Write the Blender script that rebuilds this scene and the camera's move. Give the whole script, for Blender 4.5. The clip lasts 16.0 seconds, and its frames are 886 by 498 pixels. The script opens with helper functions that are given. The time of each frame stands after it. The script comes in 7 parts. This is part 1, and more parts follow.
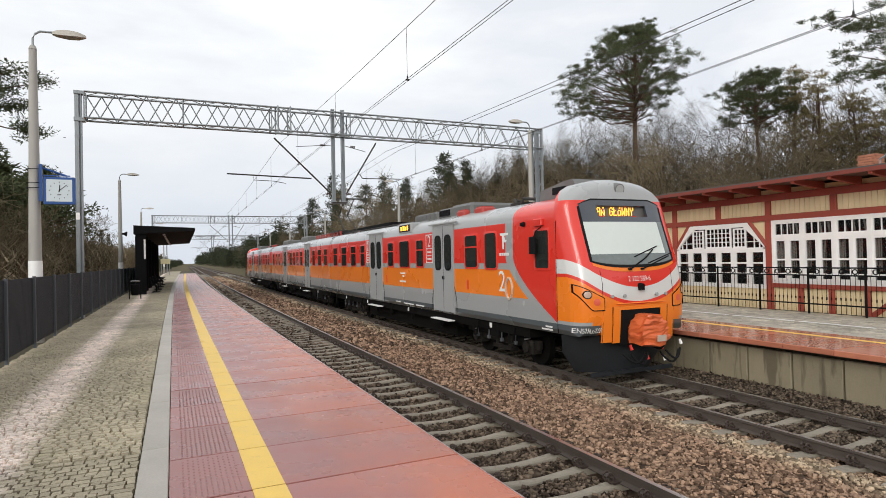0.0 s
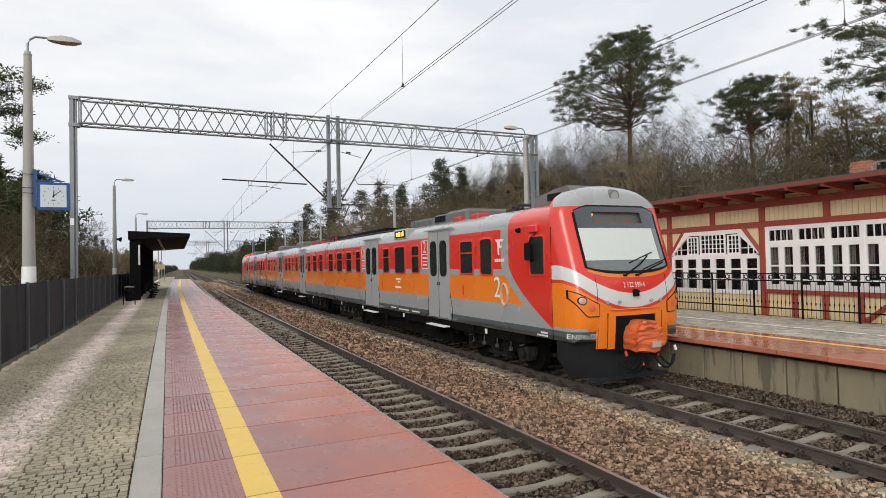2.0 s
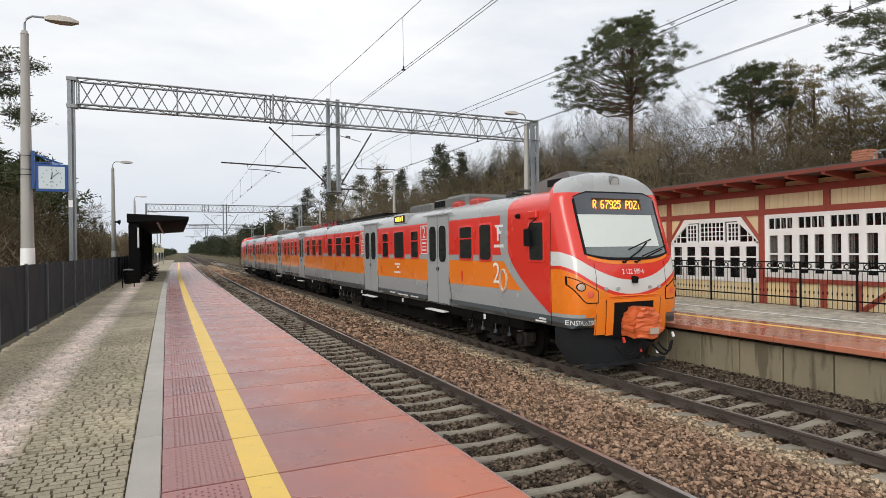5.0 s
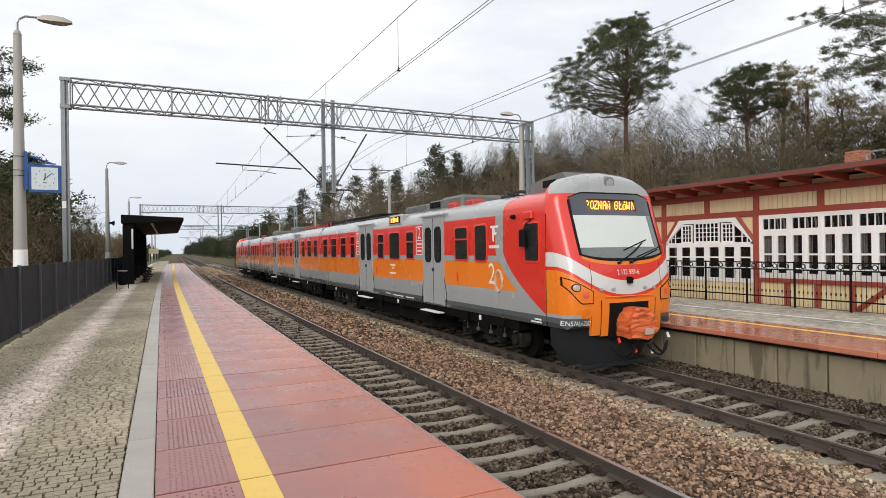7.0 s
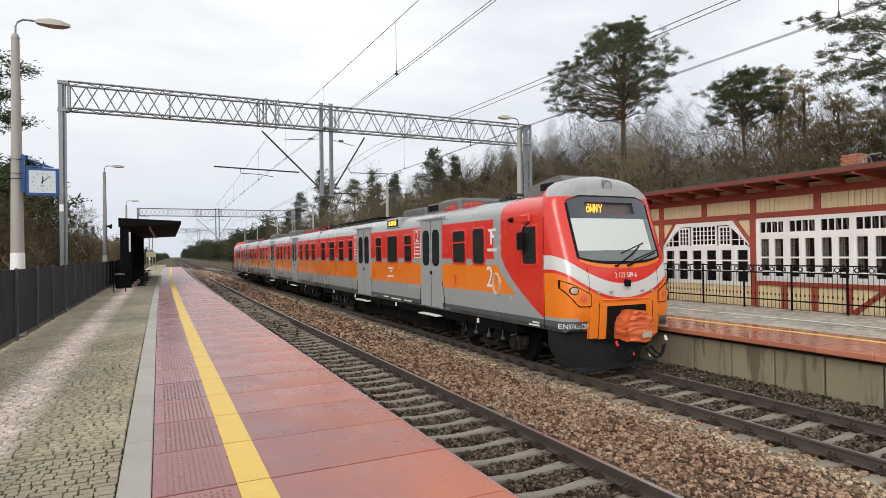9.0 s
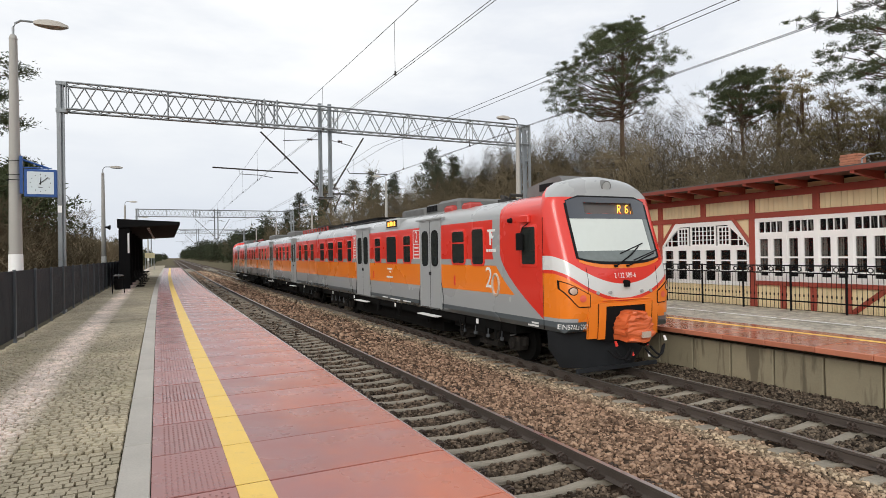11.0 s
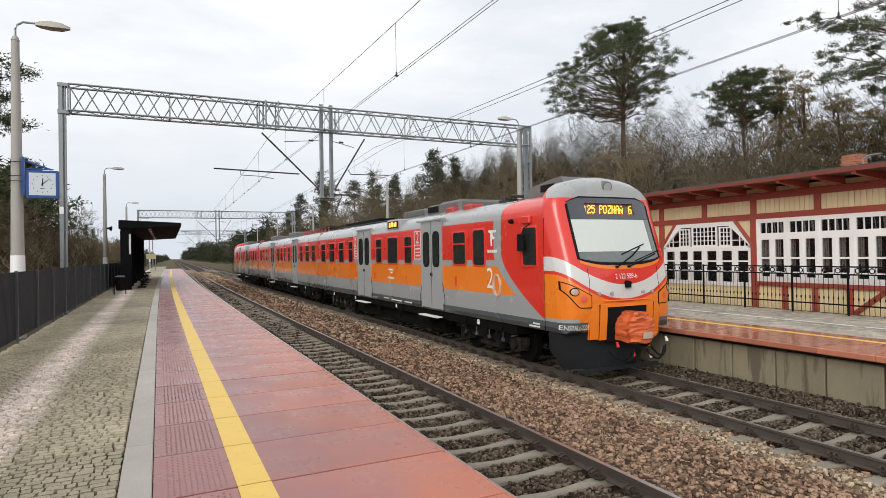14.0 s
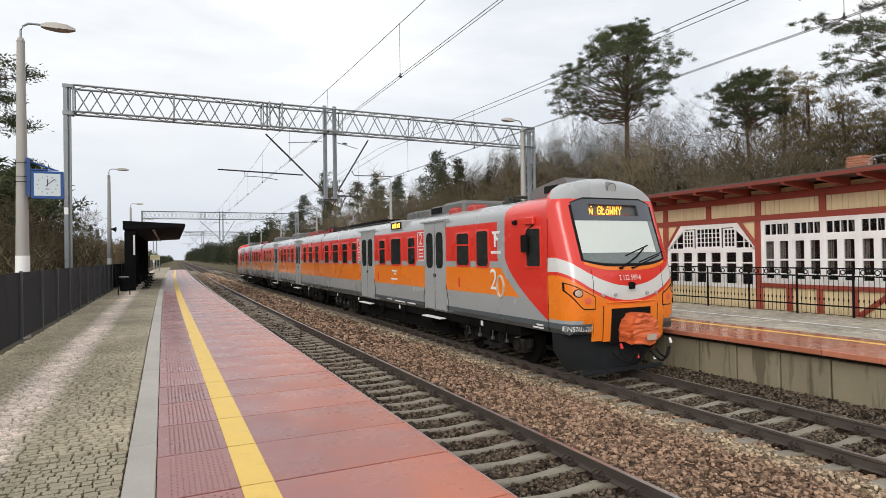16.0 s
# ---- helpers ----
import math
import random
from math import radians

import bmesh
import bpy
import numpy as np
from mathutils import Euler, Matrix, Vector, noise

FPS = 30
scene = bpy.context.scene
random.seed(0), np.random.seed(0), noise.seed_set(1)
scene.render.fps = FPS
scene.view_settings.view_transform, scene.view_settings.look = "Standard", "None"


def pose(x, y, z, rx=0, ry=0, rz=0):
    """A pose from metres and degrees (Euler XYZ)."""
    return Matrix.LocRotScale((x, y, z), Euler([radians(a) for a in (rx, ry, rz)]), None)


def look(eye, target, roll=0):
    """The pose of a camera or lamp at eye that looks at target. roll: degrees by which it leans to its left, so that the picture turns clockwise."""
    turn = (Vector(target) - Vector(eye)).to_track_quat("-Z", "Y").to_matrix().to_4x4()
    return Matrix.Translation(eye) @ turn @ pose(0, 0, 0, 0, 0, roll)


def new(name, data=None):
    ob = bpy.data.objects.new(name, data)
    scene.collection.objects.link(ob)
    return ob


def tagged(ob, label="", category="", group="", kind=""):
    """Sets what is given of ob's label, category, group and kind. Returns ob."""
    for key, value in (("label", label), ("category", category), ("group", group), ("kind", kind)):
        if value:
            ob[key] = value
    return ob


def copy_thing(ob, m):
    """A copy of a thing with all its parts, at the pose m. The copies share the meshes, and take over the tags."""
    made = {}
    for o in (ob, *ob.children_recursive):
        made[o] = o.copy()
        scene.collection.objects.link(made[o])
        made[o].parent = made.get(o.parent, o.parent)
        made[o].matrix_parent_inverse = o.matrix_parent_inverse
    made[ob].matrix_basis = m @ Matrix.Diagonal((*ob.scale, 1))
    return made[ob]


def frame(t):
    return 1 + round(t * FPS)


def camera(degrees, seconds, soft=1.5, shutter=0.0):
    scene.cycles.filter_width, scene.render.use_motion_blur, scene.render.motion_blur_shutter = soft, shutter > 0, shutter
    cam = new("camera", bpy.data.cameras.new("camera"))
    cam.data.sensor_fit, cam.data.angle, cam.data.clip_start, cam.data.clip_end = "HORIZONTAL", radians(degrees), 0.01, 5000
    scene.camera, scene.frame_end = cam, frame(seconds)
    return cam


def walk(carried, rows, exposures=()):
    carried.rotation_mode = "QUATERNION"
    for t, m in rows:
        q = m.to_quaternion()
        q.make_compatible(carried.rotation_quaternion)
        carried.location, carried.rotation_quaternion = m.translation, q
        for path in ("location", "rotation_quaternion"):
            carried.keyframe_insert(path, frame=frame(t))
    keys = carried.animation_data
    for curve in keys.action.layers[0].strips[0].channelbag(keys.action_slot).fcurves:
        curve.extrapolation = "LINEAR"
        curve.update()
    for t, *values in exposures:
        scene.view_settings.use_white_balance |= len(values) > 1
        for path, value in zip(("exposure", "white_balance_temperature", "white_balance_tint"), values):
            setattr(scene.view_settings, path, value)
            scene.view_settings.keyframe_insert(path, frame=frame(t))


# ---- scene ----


def view(x, y, z, yaw, pitch, roll):
    a, b = radians(yaw), radians(pitch)
    way = Vector((math.sin(a) * math.cos(b), math.cos(a) * math.cos(b), math.sin(b)))
    return look((x, y, z), Vector((x, y, z)) + way * 10, roll)


cam = camera(73.85, 16.0, soft=0.6)
walk(cam, [
    (0.0, view(-7.898, -0.016, 2.595, 24.622, 0.810, -1.309)),
    (0.5, view(-7.893, -0.019, 2.601, 24.920, 0.835, -1.485)),
    (1.0, view(-7.894, -0.031, 2.598, 24.981, 1.216, -1.407)),
    (1.5, view(-7.900, -0.024, 2.600, 25.052, 1.201, -1.335)),
    (2.0, view(-7.896, -0.029, 2.603, 25.056, 1.348, -1.276)),
    (2.5, view(-7.894, -0.028, 2.603, 25.132, 1.591, -1.154)),
    (3.0, view(-7.897, -0.039, 2.597, 24.996, 1.626, -1.150)),
    (3.5, view(-7.896, -0.035, 2.599, 25.186, 1.129, -0.910)),
    (4.0, view(-7.898, -0.031, 2.595, 24.979, 0.301, -0.805)),
    (6.5, view(-7.887, -0.006, 2.594, 25.465, -0.164, -0.832)),
    (7.0, view(-7.885, -0.012, 2.596, 25.537, 0.016, -0.847)),
    (7.5, view(-7.886, -0.017, 2.590, 25.517, 0.208, -0.859)),
    (8.0, view(-7.884, -0.022, 2.597, 25.726, 0.284, -0.831)),
    (8.5, view(-7.892, -0.014, 2.592, 25.684, 0.246, -0.859)),
    (9.0, view(-7.889, -0.021, 2.588, 25.745, 0.349, -0.857)),
    (11.5, view(-7.885, -0.008, 2.598, 25.845, 0.397, -0.986)),
    (12.0, view(-7.885, -0.006, 2.591, 25.725, 0.459, -1.053)),
    (12.5, view(-7.887, -0.000, 2.592, 25.666, 0.330, -0.982)),
    (13.0, view(-7.889, -0.002, 2.590, 25.736, 0.399, -0.971)),
    (13.5, view(-7.888, -0.003, 2.593, 25.733, 0.413, -0.989)),
    (14.0, view(-7.889, -0.014, 2.596, 25.734, 0.459, -0.997)),
    (14.5, view(-7.893, -0.008, 2.594, 25.708, 0.491, -0.976)),
    (15.0, view(-7.895, -0.007, 2.594, 25.527, 0.550, -0.866)),
    (15.5, view(-7.892, -0.004, 2.593, 25.441, 0.634, -0.888)),
    (16.0, view(-7.891, -0.003, 2.587, 25.424, 0.602, -0.907)),
], [(0.0, -0.03), (2.0, -0.1), (4.0, -0.1), (6.5, 0.03), (9.0, -0.03), (16.0, -0.02)])

# ---- light: a bright overcast sky and a weak, very soft sun ----
world = bpy.data.worlds.new("overcast")
scene.world = world
world.use_nodes = True
wt = world.node_tree
wt.nodes.clear()
w_out = wt.nodes.new("ShaderNodeOutputWorld")
w_bg = wt.nodes.new("ShaderNodeBackground")
w_sky = wt.nodes.new("ShaderNodeTexSky")
w_sky.sky_type, w_sky.sun_disc = "NISHITA", False
w_sky.sun_elevation, w_sky.sun_rotation = radians(22), radians(215)
w_sky.air_density, w_sky.dust_density = 1.0, 3.0
w_co = wt.nodes.new("ShaderNodeTexCoord")
w_map = wt.nodes.new("ShaderNodeMapping")
w_map.inputs["Scale"].default_value = (1.3, 1.3, 4.2)
w_noise = wt.nodes.new("ShaderNodeTexNoise")
w_noise.inputs["Scale"].default_value, w_noise.inputs["Detail"].default_value = 1.6, 6
w_noise.inputs["Roughness"].default_value = 0.55
w_ramp = wt.nodes.new("ShaderNodeValToRGB")
w_ramp.color_ramp.elements[0].position, w_ramp.color_ramp.elements[1].position = 0.37, 0.58
w_ramp.color_ramp.elements[0].color = (8.7, 9.05, 9.65, 1)
w_ramp.color_ramp.elements[1].color = (11.0, 11.1, 11.1, 1)
w_mix = wt.nodes.new("ShaderNodeMix")
w_mix.data_type = "RGBA"
w_mix.inputs[0].default_value = 0.96
w_sep = wt.nodes.new("ShaderNodeSeparateXYZ")
w_low = wt.nodes.new("ShaderNodeMapRange")
w_low.inputs["From Min"].default_value, w_low.inputs["From Max"].default_value = 0.0, 0.32
w_dim = wt.nodes.new("ShaderNodeMix")
w_dim.data_type = "RGBA"
w_dim.inputs[6].default_value = (7.6, 8.1, 8.9, 1)
for a, b in ((w_co.outputs["Generated"], w_sep.inputs[0]), (w_sep.outputs[2], w_low.inputs[0]), (w_low.outputs[0], w_dim.inputs[0]), (w_ramp.outputs[0], w_dim.inputs[7]),
             (w_co.outputs["Generated"], w_map.inputs[0]), (w_map.outputs[0], w_noise.inputs["Vector"]), (w_noise.outputs[0], w_ramp.inputs[0]),
             (w_sky.outputs[0], w_mix.inputs[6]), (w_dim.outputs[2], w_mix.inputs[7]), (w_mix.outputs[2], w_bg.inputs[0]), (w_bg.outputs[0], w_out.inputs[0])):
    wt.links.new(a, b)
w_bg.inputs[1].default_value = 0.1
sun = new("sun", bpy.data.lights.new("sun", "SUN"))
sun.data.energy, sun.data.angle, sun.data.color = 1.6, radians(28), (1, 0.96, 0.9)
sun.matrix_world = look((-36, -22, 19), (0, 10, 0))


# ---- materials ----
class Ex:
    """A value in a node tree, with arithmetic."""
    def __init__(self, tree, socket):
        self.t, self.s = tree, socket

    def op(self, kind, *others):
        n = self.t.nodes.new("ShaderNodeMath")
        n.operation = kind
        for i, o in enumerate((self, *others)):
            if isinstance(o, Ex):
                self.t.links.new(o.s, n.inputs[i])
            else:
                n.inputs[i].default_value = o
        return Ex(self.t, n.outputs[0])

    def __add__(self, o): return self.op("ADD", o)
    def __sub__(self, o): return self.op("SUBTRACT", o)
    def __mul__(self, o): return self.op("MULTIPLY", o)
    def __gt__(self, o): return self.op("GREATER_THAN", o)
    def __lt__(self, o): return self.op("LESS_THAN", o)
    def pw(self, o): return self.op("POWER", o)
    def ab(self): return self.op("ABSOLUTE")
    def mx(self, o): return self.op("MAXIMUM", o)
    def mn(self, o): return self.op("MINIMUM", o)


def blend(t, fac, a, b, kind="MIX"):
    n = t.nodes.new("ShaderNodeMix")
    n.data_type, n.blend_type = "RGBA", kind
    for i, v in ((0, fac), (6, a), (7, b)):
        v = v.s if isinstance(v, Ex) else v
        if isinstance(v, bpy.types.NodeSocket):
            t.links.new(v, n.inputs[i])
        else:
            n.inputs[i].default_value = (*v, 1) if isinstance(v, tuple) else v
    return n.outputs[2]


def noise_tex(t, scale, detail=4, rough=0.6, vec=None):
    n = t.nodes.new("ShaderNodeTexNoise")
    n.inputs["Scale"].default_value, n.inputs["Detail"].default_value, n.inputs["Roughness"].default_value = scale, detail, rough
    if vec is None:
        vec = t.nodes.new("ShaderNodeTexCoord").outputs["Object"]
    t.links.new(vec, n.inputs["Vector"])
    return Ex(t, n.outputs[0])


def mat(name, col, rough=0.6, metal=0.0, vary=0.25, big=0.6, fine=30.0, bump=0.15, per=0.0, island=0.0, coat=0.0, rv=0.25, paint=None, stain=None, stain_at=(0.55, 0.75), placed=False):
    """A principled surface with variation at two scales, fine relief and, at will, a tint for each piece or a stain of another colour."""
    m = bpy.data.materials.new(name)
    m.use_nodes = True
    t = m.node_tree
    p = t.nodes["Principled BSDF"]
    out = paint(t) if paint else None
    if out is None:
        rgb = t.nodes.new("ShaderNodeRGB")
        rgb.outputs[0].default_value = (*col, 1)
        out = rgb.outputs[0]
    vec = t.nodes.new("ShaderNodeNewGeometry").outputs["Position"] if placed else None
    n1, n2 = noise_tex(t, big, vec=vec), noise_tex(t, fine, 3, vec=vec)
    if stain:
        ramp = t.nodes.new("ShaderNodeMapRange")
        ramp.inputs["From Min"].default_value, ramp.inputs["From Max"].default_value = stain_at
        t.links.new(noise_tex(t, big * 2.3, 6, 0.7).s, ramp.inputs[0])
        out = blend(t, Ex(t, ramp.outputs[0]), out, stain)
    shade = (n1 * 1.3 + n2 * 0.7 - 1.0) * (vary * 1.8) + 1.0
    if per:
        shade = shade * ((Ex(t, t.nodes.new("ShaderNodeObjectInfo").outputs["Random"]) - 0.5) * per + 1.0)
    if island:
        shade = shade * ((Ex(t, t.nodes.new("ShaderNodeNewGeometry").outputs["Random Per Island"]) - 0.5) * island + 1.0)
    cmb = t.nodes.new("ShaderNodeCombineColor")
    for i in range(3):
        t.links.new(shade.s, cmb.inputs[i])
    t.links.new(blend(t, 1.0, out, cmb.outputs[0], "MULTIPLY"), p.inputs["Base Color"])
    t.links.new(((n1 - 0.5) * rv + rough).s, p.inputs["Roughness"])
    p.inputs["Metallic"].default_value = metal
    p.inputs["Coat Weight"].default_value = coat
    p.inputs["Coat Roughness"].default_value = 0.08
    if bump:
        b = t.nodes.new("ShaderNodeBump")
        b.inputs["Strength"].default_value, b.inputs["Distance"].default_value = bump, 0.01
        t.links.new(n2.s, b.inputs["Height"])
        t.links.new(b.outputs[0], p.inputs["Normal"])
    return m


def glow(name, col, strength):
    m = bpy.data.materials.new(name)
    m.use_nodes = True
    p = m.node_tree.nodes["Principled BSDF"]
    p.inputs["Base Color"].default_value = (*col, 1)
    p.inputs["Emission Color"].default_value = (*col, 1)
    p.inputs["Emission Strength"].default_value = strength
    return m


def glass(name, col, rough=0.03):
    m = bpy.data.materials.new(name)
    m.use_nodes = True
    p = m.node_tree.nodes["Principled BSDF"]
    p.inputs["Base Color"].default_value = (*col, 1)
    p.inputs["Roughness"].default_value = rough
    p.inputs["Specular IOR Level"].default_value = 0.6
    return m


def coords(t):
    s = t.nodes.new("ShaderNodeSeparateXYZ")
    t.links.new(t.nodes.new("ShaderNodeTexCoord").outputs["Object"], s.inputs[0])
    return [Ex(t, o) for o in s.outputs]


RED, ORANGE, GREY, DARK, PALE = (0.72, 0.04, 0.025), (0.88, 0.22, 0.018), (0.36, 0.37, 0.37), (0.095, 0.11, 0.118), (0.68, 0.68, 0.66)


def side_bands(t, z):
    out = blend(t, z > 1.17, DARK, GREY)
    out = blend(t, (z > 1.62) * (z < 2.27), out, ORANGE)
    return blend(t, (z > 2.42) * (z < 3.37), out, RED)


def cab_paint(t):
    """The end car: bands, the swoosh to the red cab, the pale and orange nose."""
    x, y, z = coords(t)
    out = side_bands(t, z)
    low = ((z * -1.0 + 2.55).mx(0.0) * (1 / 1.4)).pw(1.5) * 1.75
    edge = low * -1.0 + 11.8
    out = blend(t, y < edge + 0.34, out, blend(t, z > 1.17, DARK, GREY))
    out = blend(t, (y < edge) * (z > 1.17), out, RED)
    ax = x.ab() * (1 / 1.3)
    mid = ax * ax * 0.48 + 1.76
    front = blend(t, z > mid, ORANGE, RED)
    front = blend(t, (z > mid - 0.215) * (z < mid), front, RED)
    front = blend(t, ((z - mid).ab() < 0.145), front, PALE)
    front = blend(t, (z < 1.17) * (x.ab() > 0.93), front, DARK)
    front = blend(t, (z < 1.24) * (z > 1.17) * (x.ab() > 1.15), front, GREY)
    out = blend(t, (y < 10.12) * (z < 3.72), out, front)
    return blend(t, (z > 3.715) * (y < z * 1.0 + 6.42), out, GREY)


def car_paint(t):
    x, y, z = coords(t)
    return side_bands(t, z)


def platform_paint(t):
    x, y, z = coords(t)
    n = noise_tex(t, 0.9, 5, 0.65, t.nodes.new("ShaderNodeNewGeometry").outputs["Position"])
    return blend(t, (n * 2.6 - 1.05 + (x - 1.4) * 0.55).mx(0.0).mn(1.0), (0.325, 0.125, 0.112), (0.47, 0.14, 0.075))


def dusty_paint(t):
    """Grey setts with a pale strip of spilled grit along the walk."""
    where = t.nodes.new("ShaderNodeNewGeometry").outputs["Position"]
    split = t.nodes.new("ShaderNodeSeparateXYZ")
    t.links.new(where, split.inputs[0])
    x = Ex(t, split.outputs[0])
    n = noise_tex(t, 4.5, 8, 0.75, where)
    mask = (((x + 9.5).ab() * -2.5 + 1.0).mx(0.0) * 1.5 * (n * 5.0 - 1.7).mx(0.0)).mn(0.9)
    moss = blend(t, (noise_tex(t, 0.7, 5, 0.7, where) * 4.0 - 2.1).mx(0.0).mn(1.0), (0.37, 0.318, 0.225), (0.30, 0.27, 0.17))
    return blend(t, mask, moss, (0.80, 0.67, 0.59))


M_sett = mat("sett_stone", (0.25, 0.235, 0.195), 0.8, 0, 0.55, 0.5, 40, 1.0, 0.2, 0.25, paint=dusty_paint, placed=True)
M_sett_far = mat("sett_stone_pale", (0.47, 0.435, 0.365), 0.6, 0, 0.45, 0.8, 22, 0.9, 0.2, 0.5, stain=(0.27, 0.25, 0.19))
M_wet = mat("wet_red_slab", (0.47, 0.175, 0.105), 0.16, 0, 0.22, 1.4, 90, 0.03, 0.3, rv=0.3, stain=(0.30, 0.11, 0.085))
M_joint = mat("joint_sand", (0.10, 0.088, 0.062), 0.9, 0, 0.3, 2, 60, 0.3)
M_kerb = mat("concrete_kerb", (0.46, 0.428, 0.38), 0.7, 0, 0.26, 1.2, 45, 0.25, 0.15)
M_red = mat("red_slab", (0.30, 0.115, 0.10), 0.30, 0, 0.22, 0.9, 90, 0.05, 0.22, rv=0.6, paint=platform_paint)
M_yellow = mat("yellow_paint", (0.85, 0.565, 0.115), 0.5, 0, 0.12, 3, 60, 0.1, stain=(0.5, 0.33, 0.1), stain_at=(0.58, 0.8))
def wall_paint(t):
    """Panel concrete with long run-down streaks of dirt."""
    x, y, z = coords(t)
    v = t.nodes.new("ShaderNodeCombineXYZ")
    for i, o in enumerate((y * 4.0, z * 0.5, Ex(t, t.nodes.new("ShaderNodeObjectInfo").outputs["Random"]) * 40.0)):
        t.links.new(o.s, v.inputs[i])
    n = noise_tex(t, 1.0, 4, 0.6, v.outputs[0])
    return blend(t, (n * 8.0 - 4.2).mx(0.0).mn(0.7), (0.26, 0.225, 0.15), (0.085, 0.068, 0.045))


M_wall = mat("panel_concrete", (0.24, 0.21, 0.145), 0.8, 0, 0.22, 1.1, 45, 0.3, 0.2, paint=wall_paint)
M_sleeper = mat("sleeper_concrete", (0.27, 0.24, 0.19), 0.85, 0, 0.28, 3, 50, 0.35, 0.2, stain=(0.13, 0.10, 0.075))
M_railtop = mat("rail_polished", (0.48, 0.46, 0.44), 0.3, 0.9, 0.1, 5, 80, 0.05)
M_rail = mat("rail_rusty", (0.095, 0.076, 0.064), 0.65, 0.2, 0.25, 3, 60, 0.25)
M_clip = mat("rail_clip", (0.07, 0.05, 0.04), 0.6, 0.4, 0.2, 5, 60, 0.1)
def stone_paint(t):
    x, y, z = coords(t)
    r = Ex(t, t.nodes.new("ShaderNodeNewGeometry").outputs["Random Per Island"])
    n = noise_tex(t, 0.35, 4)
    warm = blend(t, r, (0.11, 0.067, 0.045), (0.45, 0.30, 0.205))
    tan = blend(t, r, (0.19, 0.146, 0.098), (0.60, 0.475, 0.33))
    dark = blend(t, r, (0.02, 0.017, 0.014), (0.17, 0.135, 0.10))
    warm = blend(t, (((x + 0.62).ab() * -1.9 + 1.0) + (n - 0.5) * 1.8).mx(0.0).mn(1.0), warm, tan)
    # Dark tones from the far track's left rail rightward, and across the near track.
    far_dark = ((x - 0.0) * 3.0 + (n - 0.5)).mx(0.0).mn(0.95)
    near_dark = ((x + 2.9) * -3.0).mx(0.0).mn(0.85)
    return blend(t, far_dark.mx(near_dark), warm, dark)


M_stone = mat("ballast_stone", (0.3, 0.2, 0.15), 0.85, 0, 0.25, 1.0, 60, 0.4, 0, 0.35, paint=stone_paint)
# Bed colour set dark to deepen the shaded gaps between the stones.
M_bed = mat("ballast_bed", (0.045, 0.032, 0.023), 0.95, 0, 0.5, 1.0, 22, 1.0, stain=(0.10, 0.07, 0.05), stain_at=(0.45, 0.6))
M_earth = mat("earth", (0.12, 0.10, 0.06), 0.95, 0, 0.4, 0.2, 8, 0.5, stain=(0.10, 0.12, 0.045))
M_fence = mat("fence_panel_black", (0.021, 0.024, 0.029), 0.6, 0, 0.2, 1.0, 60, 0.05)
M_post = mat("fence_post_grey", (0.10, 0.11, 0.12), 0.5, 0.3, 0.15, 2, 60, 0.05)
M_galv = mat("galvanised_steel", (0.30, 0.32, 0.33), 0.5, 0.5, 0.2, 0.8, 40, 0.08, stain=(0.2, 0.2, 0.2))
M_lampc = mat("lamp_concrete", (0.40, 0.385, 0.355), 0.85, 0, 0.18, 0.6, 60, 0.25)
M_white = mat("white_paint", (0.89, 0.88, 0.86), 0.5, 0, 0.08, 1.5, 50, 0.06, stain=(0.55, 0.52, 0.48), stain_at=(0.65, 0.85))
M_black = mat("black_paint", (0.009, 0.009, 0.0095), 0.8, 0, 0.2, 2, 60, 0.05)
M_blue = mat("blue_paint", (0.018, 0.075, 0.26), 0.4, 0, 0.12, 2, 60, 0.04)
M_wire = mat("copper_wire", (0.05, 0.045, 0.04), 0.5, 0.5, 0.1, 1, 40, 0)
M_insul = mat("insulator_brown", (0.05, 0.03, 0.025), 0.3, 0, 0.1, 3, 40, 0)
M_cab = mat("livery_end_car", GREY, 0.28, 0, 0.05, 0.5, 25, 0.015, paint=cab_paint, coat=0.5)
M_car = mat("livery_middle_car", GREY, 0.28, 0, 0.05, 0.5, 25, 0.015, paint=car_paint, coat=0.5)
M_grey = mat("grey_paint", GREY, 0.35, 0, 0.08, 0.7, 40, 0.03, coat=0.2)
M_trred = mat("red_paint", RED, 0.35, 0, 0.08, 0.7, 40, 0.03, coat=0.2)
M_orange = mat("orange_paint", ORANGE, 0.35, 0, 0.06, 1, 40, 0.02, coat=0.3)
M_roofd = mat("dark_roof_gear", (0.16, 0.16, 0.155), 0.6, 0, 0.3, 1.5, 40, 0.15)
M_under = mat("underframe_black", (0.006, 0.0058, 0.0055), 0.8, 0.0, 0.5, 1.5, 30, 0.2)
M_bogie = mat("bogie_dusty_black", (0.02, 0.018, 0.016), 0.7, 0, 0.4, 2.0, 30, 0.2, stain=(0.06, 0.05, 0.042), stain_at=(0.55, 0.7))
M_plough = mat("snowplough_black", (0.026, 0.028, 0.031), 0.5, 0, 0.2, 2, 40, 0.06)
M_glass = glass("dark_window_glass", (0.026, 0.03, 0.028))
M_tint = mat("tinted_display_glass", (0.045, 0.052, 0.066), 0.08, 0, 0.05, 0.6, 10, 0, coat=0.8)
M_dash = mat("windscreen_over_dashboard", (0.13, 0.155, 0.15), 0.1, 0, 0.25, 3.0, 10, 0, coat=0.8)
M_pane = glass("old_window_glass", (0.012, 0.013, 0.013), 0.04)
M_pane.node_tree.nodes["Principled BSDF"].inputs["Alpha"].default_value = 0.35
